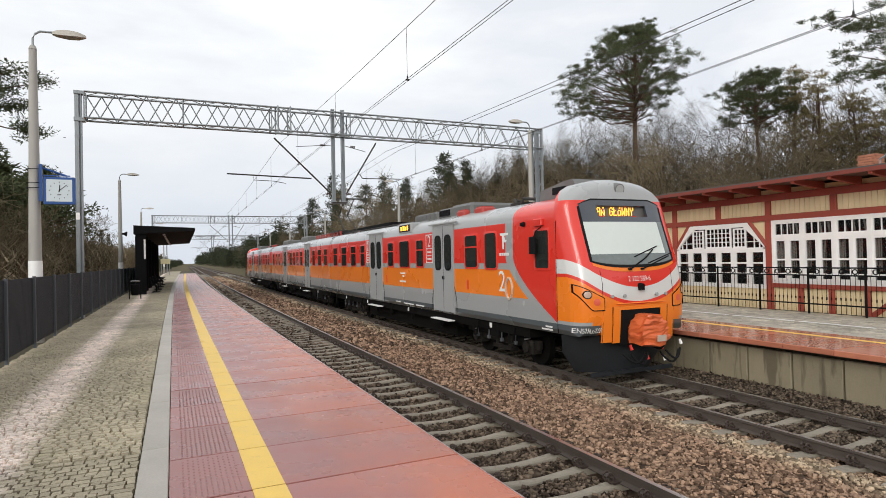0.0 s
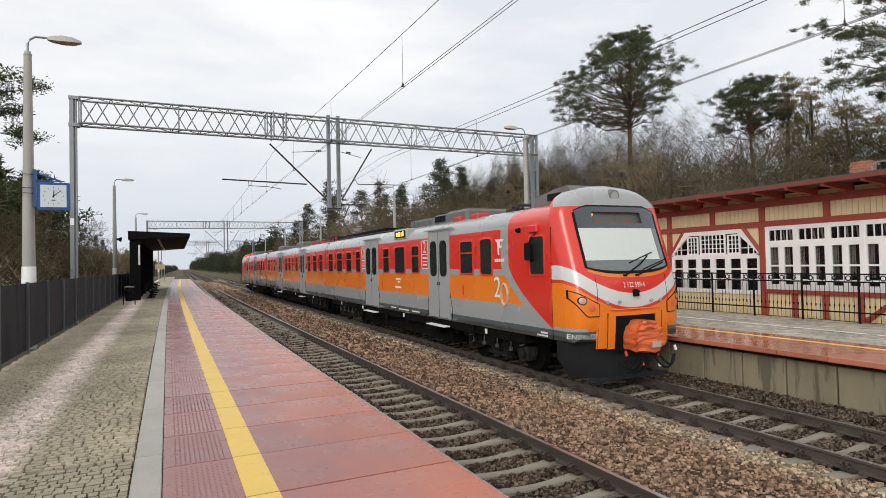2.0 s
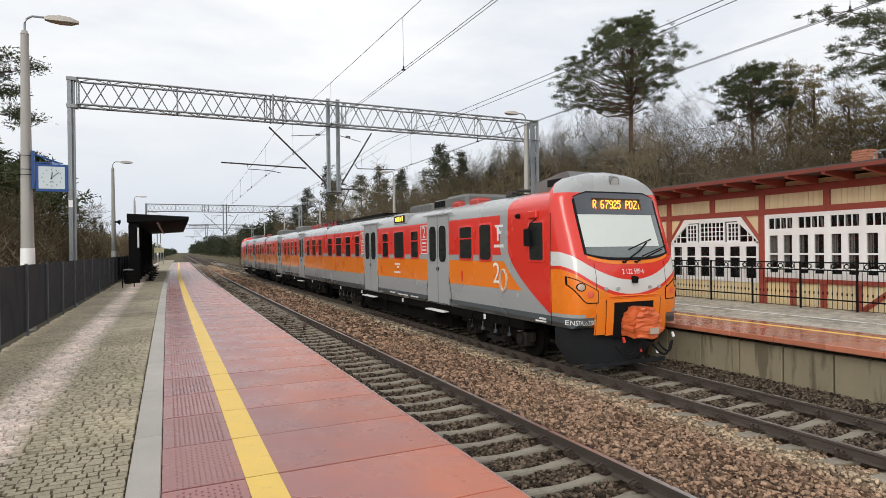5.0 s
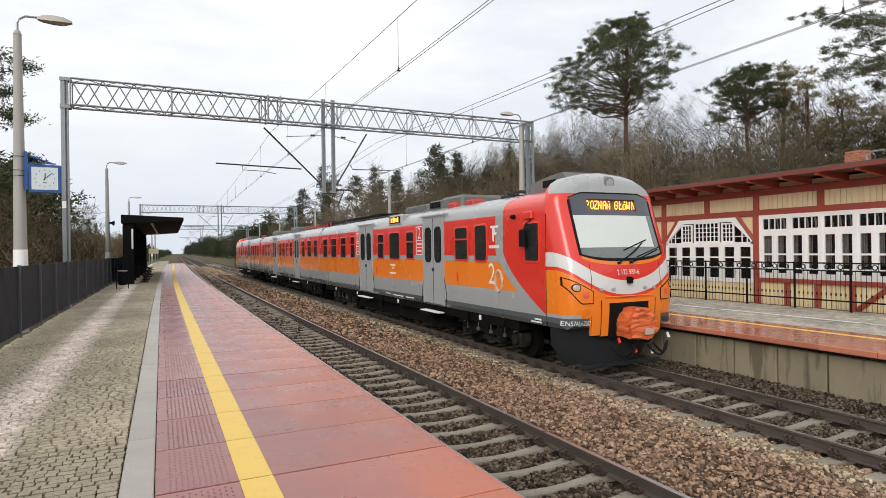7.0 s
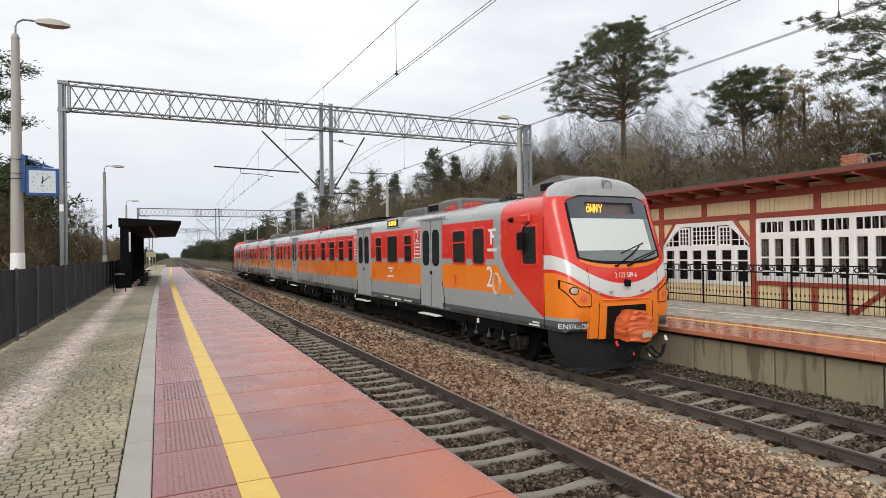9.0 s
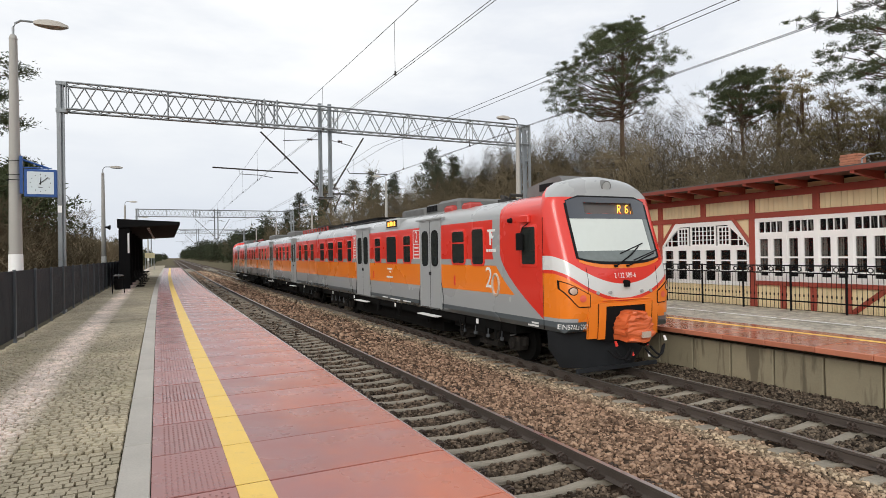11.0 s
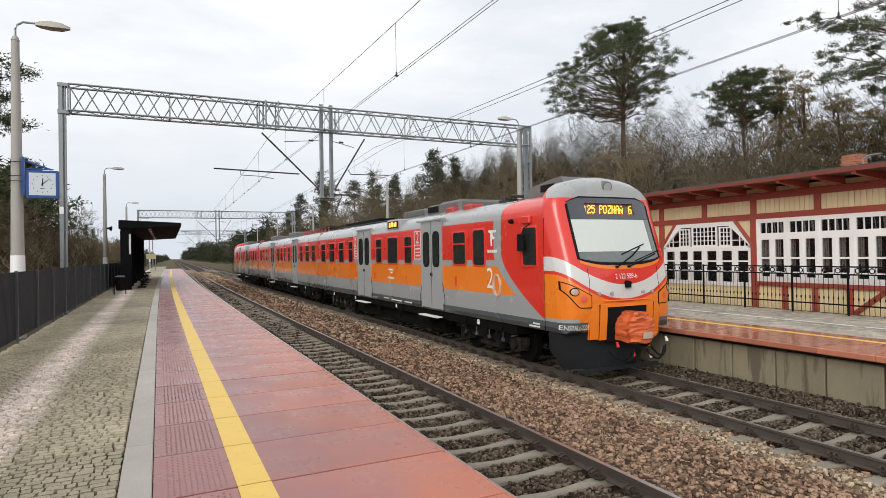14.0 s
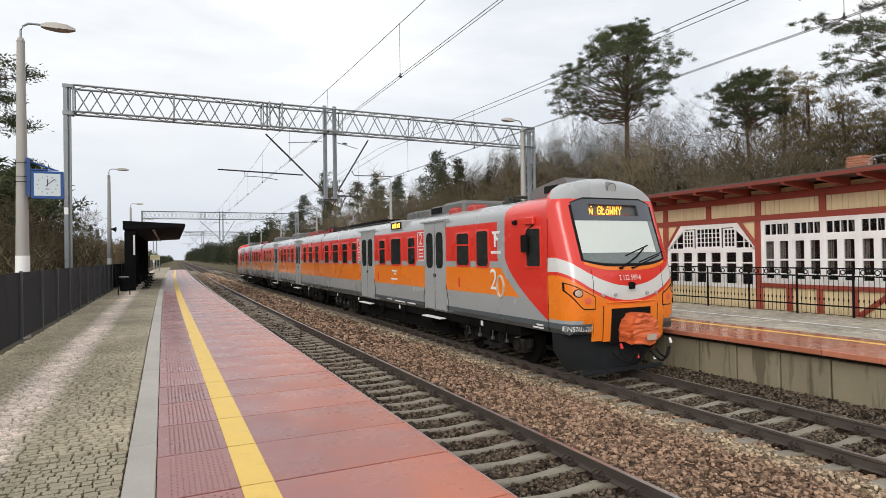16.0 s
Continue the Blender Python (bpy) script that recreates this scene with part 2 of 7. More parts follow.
M_blind = mat("windscreen_with_blind", (0.62, 0.67, 0.63), 0.12, 0, 0.05, 0.6, 10, 0, coat=0.8)
M_tarp = mat("orange_tarpaulin", (0.66, 0.135, 0.042), 0.38, 0, 0.1, 4, 60, 0.1)
M_rubber = mat("rubber", (0.013, 0.013, 0.014), 0.6, 0, 0.1, 3, 50, 0.05)
M_led = glow("led_amber", (1.0, 0.45, 0.06), 1.9)
M_ledoff = mat("display_panel", (0.14, 0.14, 0.135), 0.5, 0, 0.1, 3, 200, 0.05)
M_lens = glass("lamp_lens", (0.45, 0.47, 0.47), 0.15)
M_lensamber = glass("headlamp_lens", (0.5, 0.36, 0.28), 0.25)
M_lensred = glass("tail_lens_red", (0.8, 0.13, 0.075), 0.3)
M_timber = mat("red_timber", (0.34, 0.065, 0.04), 0.6, 0, 0.2, 1.2, 40, 0.25, 0.1)
M_cream = mat("cream_boards", (0.80, 0.66, 0.40), 0.6, 0, 0.12, 1.0, 40, 0.15, 0.08)
M_roofing = mat("roofing_felt", (0.09, 0.085, 0.08), 0.85, 0, 0.3, 0.8, 40, 0.3, stain=(0.16, 0.10, 0.08))
M_fascia = mat("fascia_brown_red", (0.20, 0.045, 0.03), 0.7, 0, 0.25, 1.5, 40, 0.2, stain=(0.12, 0.05, 0.04))
M_soffit = mat("brown_soffit", (0.10, 0.045, 0.03), 0.7, 0, 0.2, 2, 40, 0.2)
M_brick = mat("chimney_brick", (0.42, 0.17, 0.10), 0.8, 0, 0.2, 3, 40, 0.3, 0.3)
M_room = mat("unlit_room_shade", (0.03, 0.027, 0.025), 0.8, 0, 0.5, 0.8, 8, 0)
M_curtain = mat("curtain", (0.45, 0.42, 0.38), 0.9, 0, 0.2, 3, 30, 0.2)
M_bark = mat("bark_grey_brown", (0.075, 0.062, 0.046), 0.9, 0, 0.3, 0.6, 12, 0.3, 0.4)
M_pinebark = mat("pine_bark", (0.11, 0.07, 0.05), 0.9, 0, 0.35, 0.5, 8, 0.4, stain=(0.08, 0.06, 0.05))
M_needle_far = mat("dark_pine_needles", (0.048, 0.057, 0.033), 0.8, 0, 0.45, 0.3, 3, 0, 0.3, 0.7)
M_needle = mat("pine_needles", (0.085, 0.10, 0.05), 0.75, 0, 0.45, 0.3, 3, 0, 0.2, 0.7)
M_twig = mat("bare_twigs", (0.145, 0.116, 0.073), 0.9, 0, 0.45, 0.12, 2, 0, 0.8)
M_brush = mat("dry_brush", (0.21, 0.165, 0.105), 0.95, 0, 0.4, 0.3, 3, 0, 0, 0.8, stain=(0.13, 0.12, 0.06))
M_under_w = mat("wood_undergrowth", (0.135, 0.109, 0.067), 0.95, 0, 0.45, 0.22, 3, 0, 0, 0.9, stain=(0.07, 0.078, 0.034))
# dusty, matt surfaces reflect little of the sky
M_fence.node_tree.nodes["Principled BSDF"].inputs["Specular IOR Level"].default_value = 0.2
for m in (M_under, M_bogie, M_black, M_plough, M_needle, M_needle_far, M_twig, M_under_w, M_brush, M_stone, M_bed, M_bark, M_pinebark, M_rubber, M_room, M_joint, M_earth):
    m.node_tree.nodes["Principled BSDF"].inputs["Specular IOR Level"].default_value = 0.1




# ---- mesh helpers ----
class Shape:
    """Vertices and faces gathered for one mesh; k picks the material slot."""
    def __init__(self):
        self.v, self.f, self.k = [], [], []

    def add(self, verts, faces, k=0):
        n = len(self.v)
        self.v += [tuple(p) for p in verts]
        self.f += [tuple(i + n for i in f) for f in faces]
        self.k += [k] * len(faces)
        return self

    def box(self, x0, x1, y0, y1, z0, z1, k=0, b=0.0):
        """A box, with its upright and top edges chamfered by b."""
        if b <= 0:
            return self.add([(x, y, z) for z in (z0, z1) for y in (y0, y1) for x in (x0, x1)],
                            [(0, 2, 3, 1), (4, 5, 7, 6), (0, 1, 5, 4), (2, 6, 7, 3), (0, 4, 6, 2), (1, 3, 7, 5)], k)
        ring = lambda d, z: [(x0 + d, y0, z), (x1 - d, y0, z), (x1, y0 + d, z), (x1, y1 - d, z), (x1 - d, y1, z), (x0 + d, y1, z), (x0, y1 - d, z), (x0, y0 + d, z)]
        inner = lambda d, z: [(x0 + 2 * d, y0 + d, z), (x1 - 2 * d, y0 + d, z), (x1 - d, y0 + 2 * d, z), (x1 - d, y1 - 2 * d, z), (x1 - 2 * d, y1 - d, z), (x0 + 2 * d, y1 - d, z), (x0 + d, y1 - 2 * d, z), (x0 + d, y0 + 2 * d, z)]
        v = ring(b, z0) + ring(b, z1 - b) + inner(b, z1)
        f = [tuple(range(7, -1, -1)), tuple(range(16, 24))]
        for r in (0, 8):
            f += [(r + i, r + (i + 1) % 8, r + 8 + (i + 1) % 8, r + 8 + i) for i in range(8)]
        return self.add(v, f, k)

    def tube(self, pts, radii, n=8, k=0, caps=True):
        """A round bar along points, with a radius for each."""
        pts = [Vector(p) for p in pts]
        if not isinstance(radii, (list, tuple)):
            radii = [radii] * len(pts)
        v, f = [], []
        for i, p in enumerate(pts):
            d = (pts[min(i + 1, len(pts) - 1)] - pts[max(i - 1, 0)]).normalized()
            a = d.cross(Vector((0, 0, 1)) if abs(d.z) < 0.95 else Vector((1, 0, 0))).normalized()
            c = d.cross(a)
            v += [p + (a * math.cos(2 * math.pi * j / n) + c * math.sin(2 * math.pi * j / n)) * radii[i] for j in range(n)]
        for i in range(len(pts) - 1):
            f += [(i * n + j, i * n + (j + 1) % n, (i + 1) * n + (j + 1) % n, (i + 1) * n + j) for j in range(n)]
        if caps:
            f += [tuple(range(n - 1, -1, -1)), tuple(range((len(pts) - 1) * n, len(pts) * n))]
        return self.add(v, f, k)

    def bar(self, a, b, w, h=None, k=0):
        """A square bar from a to b."""
        return self.tube([a, b], [0.7071 * w, 0.7071 * w], 4, k)

    def sweep(self, outline, path, k=0, caps=True):
        """An outline of (x, z) carried along points (x, y, z)."""
        n = len(outline)
        v = [(p[0] + x, p[1], p[2] + z) for p in path for x, z in outline]
        f = [(i * n + j, i * n + (j + 1) % n, (i + 1) * n + (j + 1) % n, (i + 1) * n + j) for i in range(len(path) - 1) for j in range(n)]
        if caps:
            f += [tuple(range(n - 1, -1, -1)), tuple(range((len(path) - 1) * n, len(path) * n))]
        return self.add(v, f, k)

    def plate(self, outline, axis, at, thick, k=0):
        """A flat outline given as pairs, set across an axis and given thickness."""
        n = len(outline)
        put = {"x": lambda p, d: (d, p[0], p[1]), "y": lambda p, d: (p[0], d, p[1]), "z": lambda p, d: (p[0], p[1], d)}[axis]
        v = [put(p, at) for p in outline] + [put(p, at + thick) for p in outline]
        return self.add(v, [tuple(range(n)), tuple(range(2 * n - 1, n - 1, -1))] + [(i, i + n, (i + 1) % n + n, (i + 1) % n) for i in range(n)], k)


def mesh_of(name, s, mats, smooth=False):
    me = bpy.data.meshes.new(name)
    me.from_pydata(s.v, [], s.f)
    for m in (mats if isinstance(mats, (list, tuple)) else [mats]):
        me.materials.append(m)
    if any(s.k):
        me.polygons.foreach_set("material_index", s.k)
    bm = bmesh.new()
    bm.from_mesh(me)
    bmesh.ops.recalc_face_normals(bm, faces=bm.faces)
    bm.to_mesh(me)
    bm.free()
    if smooth:
        me.polygons.foreach_set("use_smooth", [True] * len(me.polygons))
        me.set_sharp_from_angle(angle=radians(35))
    return me


def part(name, s, mats, parent=None, label="", smooth=False):
    ob = new(name, mesh_of(name, s, mats, smooth))
    ob.parent = parent
    return tagged(ob, label)


def again(name, me, parent, m):
    """One more object on a mesh that exists."""
    ob = new(name, me)
    ob.parent = parent
    ob.matrix_basis = m
    return ob


def thing(name, label, category, group="", kind="", at=None):
    ob = new(name)
    ob.empty_display_size = 0.2
    if at:
        ob.matrix_basis = at
    return tagged(ob, label, category, group, kind)


def bx(y):
    """The gentle bend of the line to the right, in the distance."""
    return 1.35e-4 * min(68.0, max(0.0, y - 12.0)) ** 2 + 0.0184 * max(0.0, y - 80.0)


def rounded(x0, x1, z0, z1, r, n=4):
    pts = []
    for cx, cz, a0 in ((x1 - r, z1 - r, 0), (x0 + r, z1 - r, 90), (x0 + r, z0 + r, 180), (x1 - r, z0 + r, 270)):
        pts += [(cx + r * math.cos(radians(a0 + 90 * i / n)), cz + r * math.sin(radians(a0 + 90 * i / n))) for i in range(n + 1)]
    return pts


ZP, ZF = 0.76, 0.83          # tops of the near and the far platform over the rail head
NEAR, FAR = -3.782, 0.7535   # the two track axes
YS = [-12, -4, 4, 12, 16, 20, 24, 28, 32, 36, 40, 45, 50, 56, 62, 70, 80, 90, 100, 115, 130, 150, 175, 200, 230, 260, 320, 400, 520, 700]
rng = random.Random(4)

# ---- ground ----
s = Shape()
gy = [-60 + 2400 * (j / 50) ** 2 for j in range(51)]


def ground_z(x, y):
    c = bx(y)
    if x - c > 16:
        return min(2.2, (x - c - 16) * 0.09) - 0.25
    return -0.5 if x - c > -13 else min(1.2, 0.3 + (-13 - x + c) * 0.02)


gx = sorted(set([-400, -200, -100, -60, -40, -25, -18, -14, -13, -11.2, -11.0, 9, 14, 16, 20, 25, 30, 40, 60, 100, 200, 400]))
s.add([(x + bx(y), y, ground_z(x + bx(y), y)) for y in gy for x in gx],
      [(j * len(gx) + i, j * len(gx) + i + 1, (j + 1) * len(gx) + i + 1, (j + 1) * len(gx) + i) for j in range(len(gy) - 1) for i in range(len(gx) - 1)])
tagged(part("ground", s, M_earth), "brown earth with sparse dry grass beside the railway", "ground", kind="structure")

# ---- ballast bed, sleepers, rails ----
s = Shape()
prof = [(-5.45, -0.24), (-2.97, -0.24), (-2.8, -0.155), (-2.5, -0.12), (-2.2, -0.115), (-1.6, -0.10), (-0.8, -0.14), (-0.3, -0.20), (0.0, -0.24), (1.5, -0.24), (1.9, -0.19), (2.78, -0.08)]
for i in range(len(YS)):
    s.v += [(x + bx(YS[i]), YS[i], z) for x, z in prof]
m = len(prof)
s.f = [(i * m + j, i * m + j + 1, (i + 1) * m + j + 1, (i + 1) * m + j) for i in range(len(YS) - 1) for j in range(m - 1)]
s.k = [0] * len(s.f)
tagged(part("ballast_bed", s, M_bed), "brown stone ballast bed under both railway tracks", "ballast", kind="structure")


def bed_z(x):
    for (a, za), (b, zb) in zip(prof, prof[1:]):
        if a <= x <= b:
            return za + (zb - za) * (x - a) / (b - a)
    return -0.18


sleeper = Shape()
half = [(-1.25, 0.085, -0.135), (-1.2, 0.10, -0.13), (-0.95, 0.095, -0.142), (-0.75, 0.088, -0.15), (-0.45, 0.075, -0.172), (-0.2, 0.068, -0.19), (0, 0.066, -0.196)]
secs = half + [(-x, w, z) for x, w, z in half[-2::-1]]
for x, w, z in secs:
    sleeper.v += [(x, -w - 0.03, z - 0.15), (x, -w, z - 0.02), (x, -w + 0.02, z), (x, w - 0.02, z), (x, w, z - 0.02), (x, w + 0.03, z - 0.15)]
sleeper.f = [(i * 6 + j, i * 6 + j + 1, i * 6 + j + 7, i * 6 + j + 6) for i in range(len(secs) - 1) for j in range(5)] + [(0, 1, 2, 3, 4, 5), tuple(range(len(secs) * 6 - 1, len(secs) * 6 - 7, -1))]
sleeper.k = [0] * len(sleeper.f)
ME_sleeper = mesh_of("sleeper", sleeper, M_sleeper)
clip = Shape()
clip.box(-0.09, 0.02, -0.09, 0.09, -0.155, -0.13)
for d in (-0.035, 0.035):
    clip.tube([(-0.10 + 0.052 * math.cos(a), d + 0.014 * math.sin(a), -0.088 + 0.052 * math.sin(a)) for a in [i * 2 * math.pi / 10 for i in range(11)]], 0.0135, 5, caps=False)
clip.tube([(-0.06, -0.06, -0.1), (-0.06, 0.06, -0.1)], 0.016, 6)
ME_clip = mesh_of("rail_clip", clip, M_clip)
RAIL = [(-0.036, 0), (-0.036, -0.03), (-0.010, -0.045), (-0.009, -0.125), (-0.07, -0.145), (-0.07, -0.155), (0.07, -0.155), (0.07, -0.145), (0.009, -0.125), (0.010, -0.045), (0.036, -0.03), (0.036, 0)]


def track(axis, first, label):
    t = thing("track", label, "railway track", kind="structure")
    for side in (-0.7535, 0.7535):
        s = Shape()
        path = [(axis + side + bx(y), y, 0) for y in YS]
        s.sweep(RAIL, path)
        s.sweep([(-0.031, -0.004), (-0.031, 0.003), (0.031, 0.003), (0.031, -0.004)], path, 1)
        part("rail", s, [M_rail, M_railtop], t)
    far = Shape()
    y = first - 21 * 0.6
    while y < 150:
        if y < 52:
            again("sleeper", ME_sleeper, t, pose(axis + bx(y), y, -0.01 + rng.uniform(-0.008, 0.008), 0, 0, rng.uniform(-0.4, 0.4)))
            if y < 24:
                for side in (-0.7535, 0.7535):
                    for flip in (0, 180):
                        sg = -1 if flip == 0 else 1
                        again("rail_clip", ME_clip, t, pose(axis + side + sg * 0.055 + bx(y), y, 0, 0, 0, flip))
        else:
            far.add([(v[0] + axis + bx(y), v[1] + y, v[2]) for v in sleeper.v], sleeper.f)
        y += 0.6
    tagged(part("far_sleepers", far, M_sleeper, t), kind="stuff")
    return t


# ---- near platform ----
near = thing("platform_near", "railway platform with red edge slabs, yellow line and grey setts", "platform", kind="structure")
s = Shape()
s.sweep([(-11.1, -0.5), (-11.1, ZP - 0.055), (-5.75, ZP - 0.055), (-5.75, -0.5)], [(bx(y), y, 0) for y in YS if y <= 150])
part("platform_core", s, M_joint, near, "dark sanded core under the paving")
FAR_PLAT = [y for y in YS if y <= 115]
farp = thing("platform_far", "raised platform with concrete wall and wet red slabs", "platform", kind="structure")
s = Shape()
s.sweep([(2.98, -0.5), (2.98, ZF - 0.09), (8.3, ZF - 0.09), (8.4, ZF - 0.01), (16.0, ZF - 0.01), (16.0, -0.5)], [(bx(y), y, 0) for y in FAR_PLAT])
part("platform_core", s, M_joint, farp)

# ---- far platform: wall panels, edge slabs, lines, setts ----
pan = Shape()
pan.box(-0.1, 0.0, 0.016, 0.934, 0, 0.9, 0, 0.014)
ME_panel = mesh_of("wall_panel", pan, M_wall)
for i in range(-6, 75):
    y = 6.51 + 0.95 * i
    again("wall_panel", ME_panel, farp, pose(2.86 + bx(y), y, -0.28))
slab = Shape()
slab.box(0, 1.42, 0.004, 0.946, -0.1, 0, 0, 0.012)
ME_fslab = mesh_of("edge_slab", slab, M_wet)
for i in range(-6, 90):
    y = 6.51 + 0.95 * i
    again("edge_slab", ME_fslab, farp, pose(2.5 + bx(y), y, ZF + rng.uniform(-0.002, 0.002)))
for x0, x1, m_, nm in ((3.90, 4.05, M_yellow, "yellow_line"), (4.05, 4.45, M_wet, "tactile_strip"), (4.45, 4.6, M_kerb, "kerb_strip")):
    s = Shape()
    s.sweep([(x0, ZF - 0.1), (x0, ZF + 0.002), (x1, ZF + 0.002), (x1, ZF - 0.1)], [(bx(y), y, 0) for y in FAR_PLAT])
    part(nm, s, m_, farp)
s = Shape()
s.sweep([(4.6, ZF - 0.1), (4.6, ZF - 0.006), (8.8, ZF - 0.006), (8.8, ZF - 0.1)], [(bx(y), y, 0) for y in FAR_PLAT if y >= 32])
part("setts_far", s, M_sett_far, farp)
s = Shape()
for i in range(30):
    y = 4 + i * 1.9
    s.box(6.0 + bx(y), 6.13 + bx(y), y, y + 1.72, ZF - 0.006, ZF - 0.001)
part("white_line", s, M_white, farp)

# ---- fence along the near platform ----
fence = thing("fence", "black slatted metal fence along the platform", "fence", kind="")
post = Shape()
post.box(-0.03, 0.03, -0.03, 0.03, 0, 1.62, 0, 0.004)
ME_fpost = mesh_of("post", post, M_post)
panel = Shape()
fold = []
for i in range(31):
    y = 0.035 + i * 0.0785
    fold += [(0.005, y), (0.012, y + 0.004), (0.012, y + 0.066), (0.005, y + 0.070)]
fold += [(-0.014, 2.45), (-0.014, 0.035)]
panel.plate(fold, "z", 0.10, 1.49)
ME_fpanel = mesh_of("fence_panel", panel, M_fence)
for i in range(-10, 19):
    y = 15.95 + 2.48 * i
    again("post", ME_fpost, fence, pose(-10.76 + bx(y), y, ZP))
    again("fence_panel", ME_fpanel, fence, pose(-10.79 + bx(y), y, ZP, 0, 0, -math.degrees((bx(y + 2.48) - bx(y)) / 2.48)))

# ---- overhead line: gantries, wires ----
def truss(s, a, b, z0, z1, w, y, step):
    """Four chords with crossed bracing on the long faces."""
    for dy in (-w, w):
        s.bar((a, y + dy, z0), (b, y + dy, z0), 0.055)
        s.bar((a, y + dy, z1), (b, y + dy, z1), 0.055)
        n = round((b - a) / step)
        d = (b - a) / n
        for i in range(n):
            x = a + i * d
            lo, hi = (z0, z1) if (i + (dy > 0)) % 2 else (z1, z0)
            s.bar((x, y + dy, lo), (x + d, y + dy, hi), 0.03)
    n = round((b - a) / step)
    d = (b - a) / n
    for i in range(n):
        x = a + i * d
        for z in (z0, z1):
            e = 1 if i % 2 else -1
            s.bar((x, y - w * e, z), (x + d, y + w * e, z), 0.022)
    for x in [a + (b - a) * q / 6 for q in range(7)]:
        for dy in (-w, w):
            s.bar((x, y + dy, z0), (x, y + dy, z1), 0.035)
        for z in (z0, z1):
            s.bar((x, y - w, z), (x, y + w, z), 0.035)


def cantilever(g, xa, sg, y):
    """The hinged arm that carries the wires: xa the post, sg the way it points."""
    s = Shape()
    tip = (xa + sg * 2.45, y, 7.66) if sg < 0 else (xa + 1.5, y, 7.7)
    root = (xa + sg * 0.12, y, 5.42)
    s.tube([root, tip], 0.035, 6)
    s.tube([(xa + sg * 0.1, y, 7.5), (xa + sg * 1.55, y, 7.36)] if sg < 0 else [(xa + 0.1, y, 7.5), (xa + 1.0, y, 7.3)], 0.014, 5)
    if sg < 0:
        s.tube([(xa - 0.95, y, 6.04), (xa - 4.3, y, 6.12)], 0.03, 6)
        s.tube([(xa - 3.3, y, 6.1), (xa - 3.3, y, 5.9), (xa - 2.5, y, 5.88), (xa - 2.0, y, 5.80)], 0.014, 5)
    else:
        s.tube([(xa + 0.75, y, 6.3), (xa + 0.85, y, 6.12), (xa + 2.6, y, 6.15)], 0.02, 5)
    part("cantilever_arm", s, M_wire, g, "dark tubular wire support arm")
    for q in (root, (xa + sg * 0.35, y, 7.48)):
        s = Shape()
        c = Vector(q)
        s.tube([c + Vector((sg * d, 0, 0)) for d in (0, 0.03, 0.035, 0.065, 0.07, 0.1, 0.105, 0.14, 0.145, 0.19)], [0.05, 0.05, 0.025, 0.025, 0.05, 0.05, 0.025, 0.025, 0.05, 0.04], 8)
        part("insulator", s, M_insul, g)


def gantry(y, label):
    o = bx(y)
    g = thing("catenary_gantry", label, "gantry", "gantries over the tracks")
    s = Shape()
    truss(s, -10.75 + o, 8.9 + o, 7.92, 8.86, 0.3, y, 0.5)
    part("truss_beam", s, M_galv, g)
    s = Shape()
    s.box(-11.07 + o, -10.93 + o, y - 0.13, y + 0.13, -0.4, 8.9, 0, 0.01)
    s.box(-10.93 + o, -10.88 + o, y - 0.05, y + 0.1, -0.4, 8.9)
    s.box(-10.88 + o, -10.85 + o, y - 0.13, y + 0.13, -0.4, 8.9)
    s.box(-11.09 + o, -10.75 + o, y - 0.16, y + 0.16, 7.82, 7.95)
    s.box(-11.09 + o, -10.75 + o, y - 0.16, y + 0.16, 8.8, 8.92)
    part("left_column", s, M_galv, g)
    s = Shape()
    s.box(-11.065 + o, -10.935 + o, y - 0.14, y - 0.132, 4.25, 4.5)
    part("white_mark", s, M_white, g)
    s = Shape()
    for dx in (-0.17, 0.17):
        for dy in (-0.17, 0.17):
            s.box(8.75 + o + dx - 0.05, 8.75 + o + dx + 0.05, y + dy - 0.05, y + dy + 0.05, 0, 8.9)
    for i in range(11):
        z = 0.3 + i * 0.78
        for dy in (-0.17, 0.17):
            s.bar((8.58 + o, y + dy, z), (8.92 + o, y + dy, z + 0.55), 0.03)
            if i % 2 == 0:
                s.box(8.55 + o, 8.95 + o, y + dy - 0.04, y + dy + 0.04, z + 0.55, z + 0.7)
    part("right_column", s, M_galv, g)
    for dx in (-1.62, -1.2):
        s = Shape()
        s.box(dx + o - 0.065, dx + o - 0.052, y - 0.09, y + 0.09, 5.1, 9.05)
        s.box(dx + o + 0.052, dx + o + 0.065, y - 0.09, y + 0.09, 5.1, 9.05)
        s.box(dx + o - 0.052, dx + o + 0.052, y - 0.02, y + 0.02, 5.1, 9.05)
        s.box(dx + o - 0.12, dx + o + 0.12, y - 0.12, y + 0.12, 7.86, 7.93)
        s.box(dx + o - 0.10, dx + o + 0.10, y - 0.1, y + 0.1, 5.05, 5.1)
        part("hanging_post", s, M_galv, g)
    s = Shape()
    s.box(-1.72 + o, -1.1 + o, y - 0.12, y + 0.12, 5.0, 5.06)
    part("foot_plate", s, M_wire, g)
    for x in (-3.95, -3.45):
        s = Shape()
        for dy in (-0.34, 0.34):
            s.bar((x + o, y + dy, 7.86), (x + o, y + dy, 8.92), 0.045)
        s.bar((x + o, y - 0.34, 8.92), (x + o, y + 0.34, 8.92), 0.04)
        part("wire_bracket", s, M_galv, g)
    s = Shape()
    s.bar((-3.95 + o, y - 0.34, 8.85), (-3.45 + o, y - 0.34, 7.95), 0.045)
    part("brace", s, M_galv, g)
    cantilever(g, -1.62 + o, -1, y)
    cantilever(g, -1.2 + o, 1, y)
    return g


gantry(24.8, "grey lattice gantry carrying the overhead wires of both tracks")
